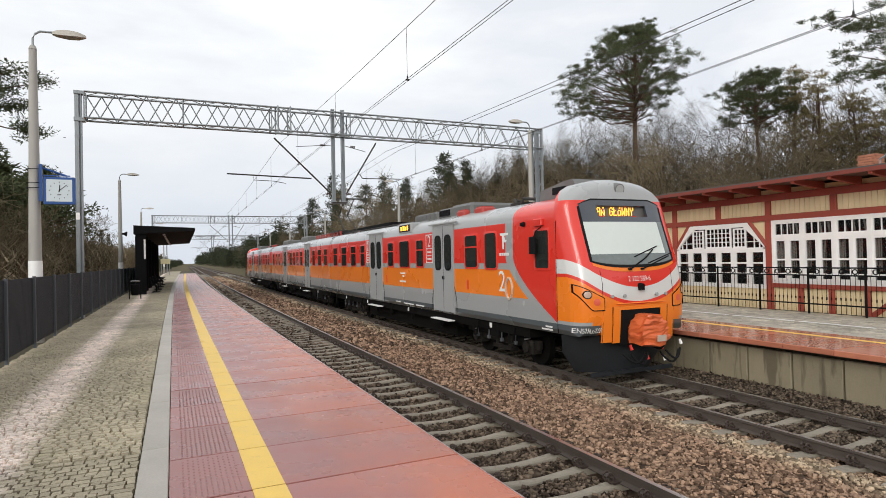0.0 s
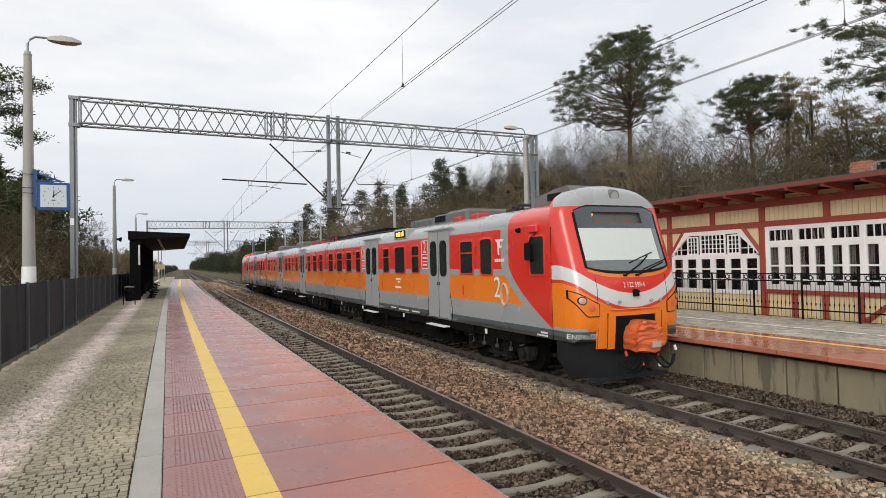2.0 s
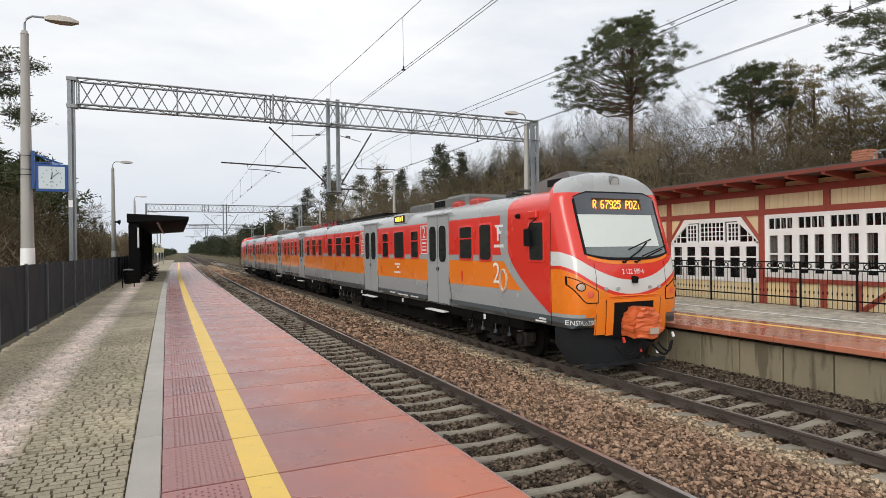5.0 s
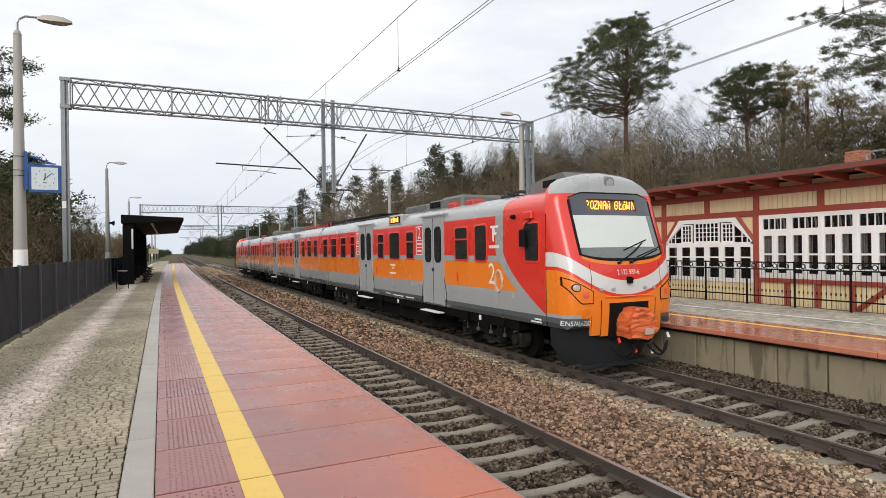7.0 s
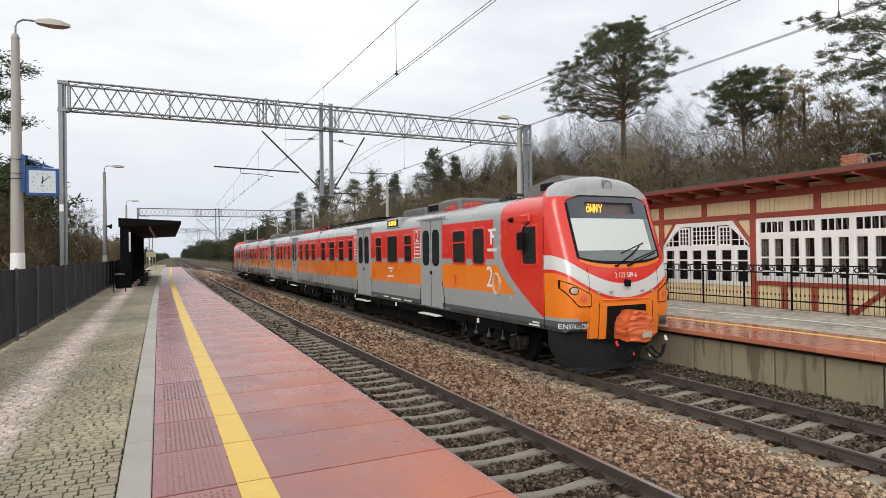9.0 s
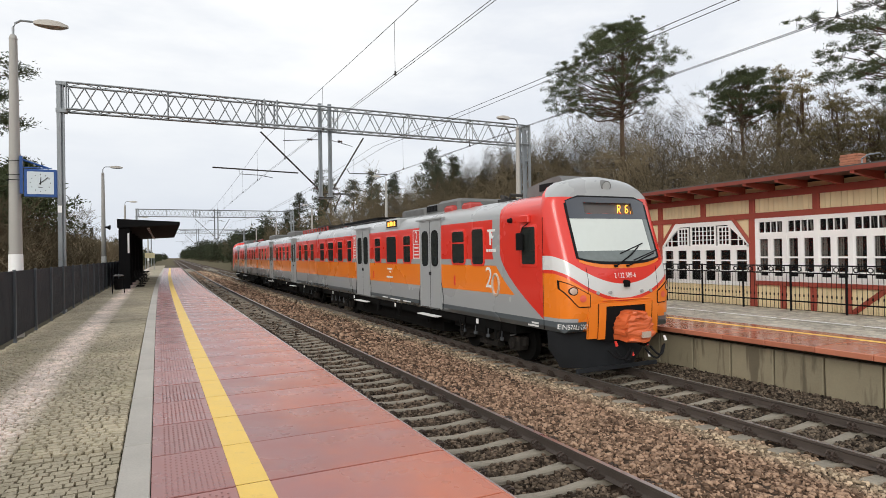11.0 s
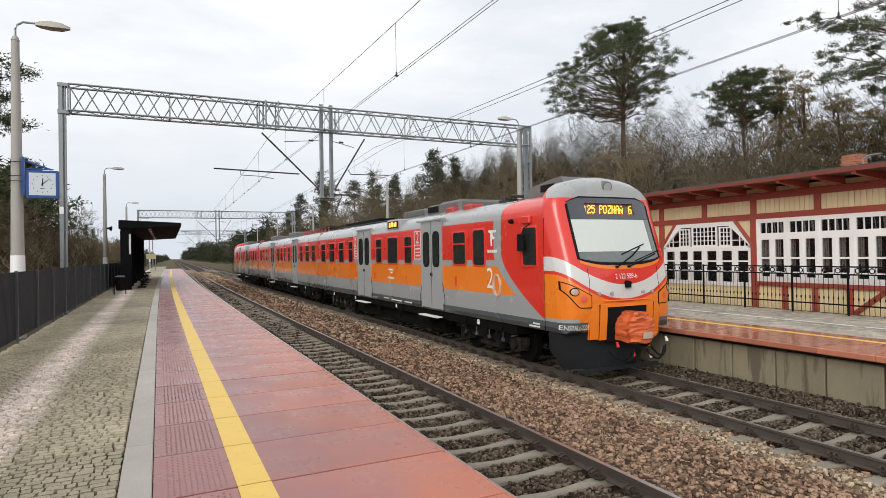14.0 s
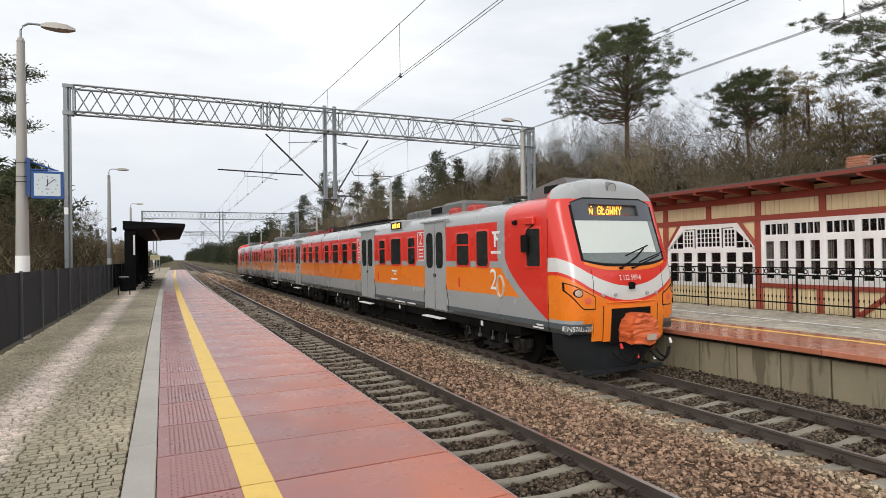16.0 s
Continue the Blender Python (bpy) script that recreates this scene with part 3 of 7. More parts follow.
gantry(85.0, "distant grey lattice gantry over the tracks")
gantry(146.0, "very distant grey lattice gantry over the tracks")


def wires(axis, lift):
    t = thing("overhead_wires", "thin dark overhead wires with droppers above the track", "overhead line")
    spans = [(-36, 24.8), (24.8, 85), (85, 146), (146, 200)]
    for name, zc, sag, r, dx in (("messenger_wire", 7.42 + lift, 0.72, 0.008, 0.0), ("contact_wire", 5.95 + lift, 0.08, 0.006, -0.03), ("contact_wire", 5.95 + lift, 0.08, 0.006, 0.03)):
        s = Shape()
        for a, b in spans:
            pts = []
            for i in range(17):
                q = i / 16
                y = a + (b - a) * q
                pts.append((axis + dx + bx(y), y, zc - sag * 4 * q * (1 - q)))
            s.tube(pts, r, 4, caps=False)
        part(name, s, M_wire, t)
    for a, b in spans:
        for i in range(1, 12):
            s = Shape()
            q = (i - 0.45) / 11.2
            y = a + (b - a) * q
            s.tube([(axis + bx(y), y, 7.42 + lift - 2.88 * q * (1 - q)), (axis + bx(y), y, 5.95 + lift - 0.32 * q * (1 - q))], 0.005, 3)
            zc = 5.95 + lift - 0.32 * q * (1 - q)
            s.box(axis - 0.035 + bx(y), axis + 0.035 + bx(y), y - 0.015, y + 0.015, zc - 0.01, zc + 0.015)
            s.box(axis - 0.012 + bx(y), axis + 0.012 + bx(y), y - 0.01, y + 0.01, zc + 0.015, zc + 0.07)
            part("dropper_wire", s, M_wire, t)


wires(NEAR, 0.1)
wires(FAR, -0.06)
feeder = thing("feeder_wire", "single dark feeder wire strung beside the track", "overhead line")
s = Shape()
for a, b in ((-36, 24.8), (24.8, 85), (85, 146), (146, 200)):
    s.tube([(1.38 + bx(a + (b - a) * i / 16), a + (b - a) * i / 16, 7.45 - 2.4 * i / 16 * (1 - i / 16)) for i in range(17)], 0.008, 4, caps=False)
part("wire", s, M_wire, feeder)


# ---- the train ----
OUT = [(1.36, 0.95), (1.44, 1.06), (1.44, 1.17), (1.445, 1.8), (1.445, 2.6), (1.44, 3.2), (1.43, 3.45), (1.39, 3.62), (1.29, 3.77), (1.1, 3.92), (0.85, 4.03), (0.5, 4.11), (0.0, 4.15)]
FINE = []
for (xa, za), (xb, zb) in zip(OUT, OUT[1:]):
    n_ = max(1, round(math.hypot(xb - xa, zb - za) / 0.11))
    FINE += [(xa + (xb - xa) * i / n_, za + (zb - za) * i / n_) for i in range(n_)]
FINE.append(OUT[-1])
RING = [(-x, z) for x, z in FINE] + [(x, z) for x, z in FINE[-2::-1]]


def roof_z(z, f):
    """The roof's height over the gutter, drawn in by a factor: the cars are flatter than the dome of the cab."""
    return z if z < 3.45 else 3.45 + (z - 3.45) * f


LOW = [(x, roof_z(z, 0.68)) for x, z in RING]


def nose_y(x, z):
    """How far forward the centre of the nose lies at a height."""
    keys = [(0.0, 9.56), (0.75, 9.31), (1.3, 9.25), (1.75, 9.24), (2.05, 9.27), (2.35, 9.33), (3.3, 9.66), (3.6, 9.75), (3.9, 9.80), (4.05, 9.86), (4.16, 9.98)]
    for (a, ya), (b, yb) in zip(keys, keys[1:]):
        if z <= b:
            q = (z - a) / (b - a)
            return ya + (yb - ya) * q + 0.15 * (abs(x) / 1.44) ** 2.4 + 0.30 * (abs(x) / 1.44) ** 18
    return 9.98


def end_car_shape():
    s = Shape()
    n = len(RING)
    ys = [29.33, 24, 19, 14, 12, 11.2, 10.72, 10.7]
    for y in ys[:-2]:
        s.v += [(x, y, z) for x, z in LOW]
    back = lambda z: 10.18 + 0.4 * max(0.0, (z - 3.6) / 0.6)
    s.v += [(x, back(z) + 0.03, roof_z(z, 0.68)) for x, z in RING]
    s.v += [(x, back(z), roof_z(z, 1.08)) for x, z in RING]
    rs = [1.0, 0.995, 0.985, 0.97, 0.95, 0.925, 0.9, 0.87, 0.84, 0.81, 0.78, 0.75, 0.72, 0.69, 0.66, 0.63, 0.6, 0.56, 0.52, 0.46, 0.4, 0.33, 0.25, 0.16]
    cz = 2.45
    for r in rs:
        for x, z in RING:
            px, pz = x * r, cz + (z - cz) * r
            top = max(0.0, (r - 0.9) / 0.1) ** 2 * 0.16 * min(1.0, max(0.0, (pz - 3.6) / 0.3))
            y = nose_y(px, pz) + top
            if abs(px) < 0.93 and 3.36 < pz < 3.605:
                y += 0.22
            s.v.append((px, min(y, 10.6), roof_z(pz, 1.08)))
    m = len(ys) + len(rs)
    s.v.append((0, nose_y(0, cz), cz))
    s.f = [(i * n + j, i * n + j + 1, (i + 1) * n + j + 1, (i + 1) * n + j) for i in range(m - 1) for j in range(n - 1)]
    s.f += [(i * n + n - 1, i * n, (i + 1) * n, (i + 1) * n + n - 1) for i in range(m - 1)]
    s.f += [((m - 1) * n + j, (m - 1) * n + (j + 1) % n, m * n) for j in range(n)]
    s.f.append(tuple(range(n)))
    s.k = [0] * len(s.f)
    return s


def window_part(parent, y0, y1, z0, z1, r, m, bar=True, rim=M_trred, x=-1.447):
    """A window set in the side: a rounded rim, dark glass, and the bar of its hopper."""
    s = Shape()
    o, i_ = rounded(y0, y1, z0, z1, r), rounded(y0 + 0.05, y1 - 0.05, z0 + 0.05, z1 - 0.05, r * 0.75)
    n = len(o)
    s.v = [(x - 0.012, *p) for p in o] + [(x - 0.02, *p) for p in i_] + [(x + 0.01, *p) for p in o] + [(x + 0.01, *p) for p in i_]
    for a, b in ((0, n), (2 * n, 0), (n, 3 * n)):
        s.f += [(a + j, a + (j + 1) % n, b + (j + 1) % n, b + j) for j in range(n)]
    s.k = [0] * len(s.f)
    w = part("window", s, rim, parent, "", True)
    w.matrix_basis = m
    s = Shape()
    s.plate(i_, "x", x - 0.006, 0.004)
    part("pane", s, M_glass, w)
    if bar:
        s = Shape()
        zb = z0 + (z1 - z0) * 0.62
        s.box(x - 0.018, x - 0.006, y0 + 0.05, y1 - 0.05, zb - 0.02, zb + 0.02)
        part("hopper_bar", s, rim, w)


def door_part(parent, y0, y1, m):
    """A double sliding door in its recessed frame."""
    s = Shape()
    z0, z1 = 1.0, 3.52
    for a, b, c, d in ((y0, y0 + 0.05, z0, z1), (y1 - 0.05, y1, z0, z1), (y0, y1, z1, z1 + 0.05)):
        s.box(-1.468, -1.44, a, b, c, d)
    s.box(-1.50, -1.44, y0 - 0.25, y1 + 0.25, 3.56, 3.60)
    dr = part("door", s, M_grey, parent, "", False)
    dr.matrix_basis = m
    mid = (y0 + y1) / 2
    for a, b in ((y0 + 0.055, mid - 0.012), (mid + 0.012, y1 - 0.055)):
        s = Shape()
        s.box(-1.46, -1.44, a, b, z0 + 0.02, z1 - 0.01)
        c0, c1 = a + 0.15, b - 0.13
        o = rounded(c0 - 0.04, c1 + 0.04, 2.21, 3.25, 0.16)
        s.plate(o, "x", -1.468, 0.01, 2)
        s.plate(rounded(c0, c1, 2.25, 3.21, 0.14), "x", -1.474, 0.008, 1)
        s.box(-1.475, -1.46, b - 0.06 if a < mid - 0.3 else a + 0.02, b - 0.02 if a < mid - 0.3 else a + 0.06, 1.95, 2.05, 2)
        part("door_leaf", s, [M_grey, M_glass, M_black], dr, "grey leaf with a tall rounded window")
    s = Shape()
    s.box(-1.4615, -1.44, mid - 0.010, mid + 0.010, z0 + 0.02, z1 - 0.01)
    part("door_seal", s, M_black, dr, "black rubber seal between the leaves")
    for a, b in ((y0, -0.12), (y1, 0.12)):
        s = Shape()
        s.tube([(-1.449, a + b, 1.02), (-1.449, a + b, 1.35), (-1.449, a, 1.75)], 0.008, 5)
        part("frame_seam", s, M_black, dr)
    s = Shape()
    s.box(-1.62, -1.42, y0 + 0.1, y1 - 0.1, 0.78, 0.81)
    part("step", s, M_white, dr, "pale metal step")


def bogie(parent, y, m):
    s = Shape()
    for x in (-1.0, 1.0):
        s.box(x - 0.06, x + 0.06, y - 1.6, y + 1.6, 0.42, 0.62, 0, 0.02)
        for d in (-1.25, 1.25):
            s.box(x - 0.14, x + 0.14, y + d - 0.2, y + d + 0.2, 0.3, 0.62, 0, 0.03)
            s.tube([(x * 1.14, y + d, 0.46), (x * 1.2, y + d, 0.46)], 0.13, 12)
        for d in (-0.3, 0.3):
            s.tube([(x, y + d, 0.35), (x, y + d, 0.9)], 0.09, 10)
        s.box(x - 0.1, x + 0.1, y - 0.45, y + 0.45, 0.26, 0.36)
    s.box(-1.0, 1.0, y - 0.25, y + 0.25, 0.44, 0.6)
    b = part("bogie", s, M_bogie, parent)
    b.matrix_basis = m
    for d in (-0.95, -0.3, 0.35, 0.95):
        s = Shape()
        s.tube([(-1.26, y + d, 0.92), (-1.26, y + d + 0.03, 0.56)], 0.016, 6)
        s.box(-1.29, -1.22, y + d - 0.01, y + d + 0.08, 0.48, 0.56, 0, 0.01)
        part("brake_pipe", s, M_post, b, "grey brake pipe")
    for d in (-1.25, 1.25):
        s = Shape()
        s.tube([(-1.14 + 0.07 * math.cos(a), y + d + 0.07 * math.sin(a), 0.60 + 0.012 * a) for a in [i * 0.7 for i in range(36)]], 0.016, 5)
        part("spring", s, M_roofd, b, "grey coil spring")
    for d in (-1.25, 1.25):
        s = Shape()
        for x in (-0.75, 0.75):
            s.tube([(x - 0.07, y + d, 0.47), (x + 0.07, y + d, 0.47)], 0.46, 24)
            s.tube([(x - 0.04, y + d, 0.47), (x - 0.11 if x < 0 else x + 0.11, y + d, 0.47)], 0.2, 16)
        s.tube([(-0.75, y + d, 0.47), (0.75, y + d, 0.47)], 0.08, 8)
        part("wheelset", s, M_under, b, "", True)


def underframe(parent, y0, y1, m, seed):
    r = random.Random(seed)
    s = Shape()
    s.box(-1.3, 1.3, y0 + 0.4, y1 - 0.3, 0.72, 1.0)
    # Black centre box, added to block light and the view through beneath the car.
    s.box(-1.05, 1.05, y0 + 4.7, y1 - 5.0, 0.27, 0.75, 0, 0.02)
    y = y0 + 0.8
    while y < y1 - 1.2:
        w = r.uniform(0.35, 1.3)
        s.box(-1.32 + r.uniform(0, 0.3), -0.4, y, y + w, r.uniform(0.38, 0.62), 0.92, 0, 0.015)
        s.box(0.4, 1.3, y, y + w, r.uniform(0.4, 0.6), 0.92)
        y += w + r.uniform(0.1, 0.6)
    for i in range(9):
        yy = y0 + 1 + (y1 - y0 - 2) * i / 8 + r.uniform(-0.4, 0.4)
        s.tube([(-1.36, yy, 0.9), (-1.37, yy + 0.1, 0.55), (-1.33, yy + 0.3, 0.5), (-1.3, yy + 0.4, 0.8)], 0.022, 6)
    ob = part("underframe", s, M_under, parent, "black equipment boxes, pipes and an added light-blocking box under the floor")
    ob.matrix_basis = m
    for i in range(4):
        s = Shape()
        yy = y0 + 2.4 + (y1 - y0 - 5) * i / 3 + r.uniform(-1.2, 1.2)
        s.box(-1.40, -1.38, yy, yy + 0.09, 0.80, 0.92)
        ob = part("data_plate", s, M_white, parent, "small white plate")
        ob.matrix_basis = m


train = thing("passenger_train", "red, orange and grey three-car electric train standing at the station", "train")
CAR = [pose(FAR, 0, 0)]
for a, b in ((29.6, 50.2), (50.4, 71.3)):
    CAR.append(pose(FAR + bx(a), a, 0, 0, 0, -math.degrees(math.atan((bx(b) - bx(a)) / (b - a)))))
CAR[2] = CAR[2] @ pose(0, 29.33 - 0.0 - 8.0, 0, 0, 0, 180) @ pose(0, -8.45, 0)
end_me = mesh_of("car_body", end_car_shape(), M_cab, True)
mid = Shape()
for y in (0.0, 5, 10, 15, 20.6):
    mid.v += [(x, y, z) for x, z in LOW]
nR = len(RING)
mid.f = [(i * nR + j, i * nR + (j + 1) % nR, (i + 1) * nR + (j + 1) % nR, (i + 1) * nR + j) for i in range(4) for j in range(nR)] + [tuple(range(nR)), tuple(range(5 * nR - 1, 4 * nR - 1, -1))]
mid.k = [0] * len(mid.f)
mid_me = mesh_of("car_body", mid, M_car, True)
again("car_body", end_me, train, CAR[0])
again("car_body", mid_me, train, CAR[1])
again("car_body", end_me, train, CAR[2])
for y in (29.465, 50.3):
    s = Shape()
    s.box(FAR - 1.3 + bx(y), FAR + 1.3 + bx(y), y - 0.14, y + 0.14, 0.95, 3.72)
    part("gangway", s, M_rubber, train, "black gangway bellows between the cars")

SMALL = [(20.62, 19.92), (17.83, 17.14), (14.31, 13.51)]
BIG = [(19.40, 18.36), (13.19, 12.51)]
REAR = [(28.72, 27.85), (27.2, 26.2), (25.58, 24.72), (24.1, 23.4)]
for b, a in SMALL + REAR:
    window_part(train, a, b, 2.27, 3.2, 0.1, CAR[0])
for b, a in BIG:
    window_part(train, a, b, 2.25, 3.22, 0.12, CAR[0], False)
for a, b in ((14.97, 16.42), (21.2, 22.76)):
    door_part(train, a, b, CAR[0])
for a, b in ((0.5, 1.35), (1.9, 2.85), (3.5, 4.3), (7.2, 8.0), (8.4, 9.3), (9.7, 10.5), (10.9, 11.8), (16.0, 16.8), (17.4, 18.2), (18.8, 19.7)):
    window_part(train, a, b, 2.27, 3.2, 0.1, CAR[1])
for a, b in ((5.05, 6.5), (13.0, 14.45)):
    door_part(train, a, b, CAR[1])
# the other flank of the turned car faces the camera
FLIP = CAR[2] @ pose(0, 0, 0, 0, 0, 180)
for a, b in ((-14.31, -13.51), (-13.2, -12.5), (-20.6, -19.9), (-19.4, -18.4), (-17.8, -17.1), (-28.7, -27.8), (-27.2, -26.2), (-25.6, -24.7), (-24.1, -23.4)):
    window_part(train, a, b, 2.27, 3.2, 0.1, FLIP)
for a, b in ((-16.42, -14.97), (-22.76, -21.2)):
    door_part(train, a, b, FLIP)
for y, k in ((13.0, 0), (26.3, 0), (3.0, 1), (17.5, 1), (13.0, 2), (26.3, 2)):
    bogie(train, y, CAR[k])
underframe(train, 11.0, 29.2, CAR[0], 3)
underframe(train, 0.2, 20.4, CAR[1], 5)
underframe(train, 11.0, 29.2, CAR[2], 7)


def on_nose(pts, lift):
    return [(x, nose_y(x, z) - lift, z) for x, z in pts]


def nose_patch(s, x0, x1, zb, zt, lift, thick, nx=14, nz=6, k=0, shape=None):
    """A patch that follows the curve of the nose; zb and zt give its lower and upper edge for each x."""
    n = nx + 1
    base = len(s.v)
    front, back = [], []
    for j in range(nz + 1):
        for i in range(n):
            x = x0 + (x1 - x0) * i / nx
            z = zb(x) + (zt(x) - zb(x)) * j / nz
            front.append((x, nose_y(x, z) - lift, z))
            back.append((x, nose_y(x, z) - lift + thick, z))
    c = len(front)
    f = [(j * n + i, j * n + i + 1, (j + 1) * n + i + 1, (j + 1) * n + i) for j in range(nz) for i in range(nx)]
    edge = [i for i in range(nx)] + [j * n + nx for j in range(nz)] + [nz * n + i for i in range(nx, 0, -1)] + [j * n for j in range(nz, 0, -1)]
    f += [(a, b, b + c, a + c) for a, b in zip(edge, edge[1:] + edge[:1])]
    s.add(front + back, f, k)


DX = 0.66   # half the width of the display's opening
ZD0, ZD1 = 3.36, 3.60
cab_m = CAR[0]
s = Shape()
for e in (-1, 1):
    nose_patch(s, e * 1.105, e * 1.055, lambda x: 2.38 + 0.05 * abs(x), lambda x: 3.70 - 0.12 * max(0, abs(x) - 0.8) / 0.3, 0.015, 0.03, 2, 10)
nose_patch(s, -1.06, 1.06, lambda x: 2.30 + 0.10 * abs(x) ** 3, lambda x: 2.36 + 0.08 * abs(x) ** 3, 0.015, 0.03, 14, 1)
nose_patch(s, -1.08, 1.08, lambda x: 3.715 - 0.10 * max(0, abs(x) - 0.8) / 0.3, lambda x: 3.745 - 0.12 * max(0, abs(x) - 0.8) / 0.3, 0.015, 0.03, 14, 1)
ws = part("windscreen_surround", s, M_rubber, train, "black rubber surround of the windscreen", True)
ws.matrix_basis = cab_m
s = Shape()
for e in (-1, 1):
    nose_patch(s, e * 1.06, e * DX, lambda x: 3.255, lambda x: 3.72 - 0.10 * max(0, abs(x) - 0.8) / 0.3, 0.012, 0.06, 6, 4)
nose_patch(s, -DX, DX, lambda x: 3.255, lambda x: ZD0, 0.012, 0.06, 10, 1)
nose_patch(s, -DX, DX, lambda x: ZD1, lambda x: 3.72, 0.012, 0.06, 10, 1)
part("display_glass", s, M_tint, ws, "dark tinted glass round the display", True)
s = Shape()
nose_patch(s, -1.06, 0.90, lambda x: 2.585, lambda x: 3.257, 0.010, 0.01, 16, 8)
part("windscreen", s, M_blind, ws, "windscreen with a pale blind behind it", True)
s = Shape()
nose_patch(s, -1.06, 0.90, lambda x: 2.35 + 0.08 * abs(x) ** 3, lambda x: 2.585, 0.010, 0.01, 16, 3)
nose_patch(s, 0.90, 1.06, lambda x: 2.35 + 0.08 * abs(x) ** 3, lambda x: 3.257, 0.010, 0.01, 3, 8)
part("windscreen", s, M_dash, ws, "clear lower edge of the windscreen over a dark dashboard", True)
s = Shape()
nose_patch(s, -1.06, 1.06, lambda x: 2.22 + 0.12 * abs(x) ** 3, lambda x: 2.31 + 0.10 * abs(x) ** 3, 0.008, 0.01, 16, 1)
o_ = part("orange_rim", s, M_orange, train, "orange rim under the windscreen", True)
o_.matrix_basis = cab_m
for x0, x1, z1 in ((-0.02, 0.52, 2.66), (0.3, 0.95, 2.52)):
    s = Shape()
    s.tube([(x0 - 0.2, nose_y(x0 - 0.2, 2.27) - 0.05, 2.27), ((x0 + x1) / 2, nose_y((x0 + x1) / 2, 2.5) - 0.05, (2.27 + z1) / 2 + 0.03), (x1, nose_y(x1, z1) - 0.03, z1)], 0.014, 6)
    s.tube([(x0, nose_y(x0, z1 - 0.12) - 0.03, z1 - 0.14), (x1 + 0.15, nose_y(x1 + 0.15, z1 + 0.07) - 0.03, z1 + 0.07)], 0.012, 6)
    s.box(x0 - 0.23, x0 - 0.17, nose_y(x0 - 0.2, 2.24) - 0.05, nose_y(x0 - 0.2, 2.24) + 0.02, 2.25, 2.29)
    o_ = part("wiper", s, M_black, train)
    o_.matrix_basis = cab_m
# the display's back plate lies in a pocket of the nose
s = Shape()
s.box(-0.72, 0.72, 9.835, 9.84, 3.33, 3.63)
display = part("display_panel", s, M_ledoff, train, "dark destination display with running amber letters")
display.matrix_basis = cab_m
# top lamp
s = Shape()
s.tube([(0, nose_y(0, 3.93) - 0.03, 3.95), (0, nose_y(0, 3.93) + 0.1, 3.98)], [0.125, 0.135], 20)
tl = part("top_lamp", s, M_roofd, train, "round lamp above the display", True)
tl.matrix_basis = cab_m
s = Shape()
s.tube([(0, nose_y(0, 3.93) - 0.036, 3.95), (0, nose_y(0, 3.93), 3.96)], 0.1, 20)
part("lens", s, M_lens, tl, "", True)
# headlights
for e in (-1, 1):
    s = Shape()
    nose_patch(s, e * 0.89, e * 1.425, lambda x: 1.46 + max(0, abs(x) - 1.14) ** 1.3 * 1.9, lambda x: 1.74 + (abs(x) - 0.94) * 0.55, 0.012, 0.03, 14, 6)
    h = part("headlight", s, M_black, train, "black-rimmed headlight cluster", True)
    h.matrix_basis = cab_m
    s = Shape()
    nose_patch(s, e * 0.908, e * 1.412, lambda x: 1.480 + max(0, abs(x) - 1.14) ** 1.3 * 1.95, lambda x: 1.720 + (abs(x) - 0.94) * 0.55, 0.017, 0.004, 14, 6)
    part("housing", s, M_orange, h, "orange lamp housing", True)
    for x, z, r, m_ in ((1.25, 1.79, 0.085, M_black), (1.25, 1.79, 0.066, M_lensamber), (1.07, 1.64, 0.072, M_lensred)):
        s = Shape()
        pts = [(x, nose_y(x, z) - (0.027 if m_ is M_black else 0.036), z)]
        rim = m_ is M_black
        for q, l_ in ((0.6, 0.026 if rim else 0.031), (1.0, 0.021 if rim else 0.026)):
            pts += [(x + q * r * math.cos(a), nose_y(x + q * r * math.cos(a), z + q * r * math.sin(a)) - l_, z + q * r * math.sin(a)) for a in [i * math.pi / 8 for i in range(16)]]
        s.add([(e * p[0], p[1], p[2]) for p in pts], [(0, 1 + i, 1 + (i + 1) % 16) for i in range(16)] + [(1 + i, 17 + i, 17 + (i + 1) % 16, 1 + (i + 1) % 16) for i in range(16)])
        part("bezel" if rim else "lamp", s, m_, h, "", True)
# coupling hatch, tarpaulin, hoses, plough
# No hollow here: a flat black patch paints the recess's shade on the nose.
s = Shape()
nose_patch(s, -0.52, 0.52, lambda x: 0.74, lambda x: 1.46, 0.004, 0.02, 8, 4)
o_ = part("coupler_recess", s, M_black, train, "flat black patch painted as the shaded recess around the coupler")
o_.matrix_basis = cab_m
s = Shape()
for e in (-1, 1):
    nose_patch(s, e * 0.70, e * 0.53, lambda x: 0.80, lambda x: 1.52, 0.02, 0.03, 3, 4)
    nose_patch(s, e * 0.94, e * 0.70, lambda x: 0.82, lambda x: 1.51, 0.004, 0.03, 3, 6)
nose_patch(s, -0.70, 0.70, lambda x: 1.46, lambda x: 1.53, 0.02, 0.03, 8, 1)
o_ = part("hatch_frame", s, M_orange, train, "", True)
o_.matrix_basis = cab_m
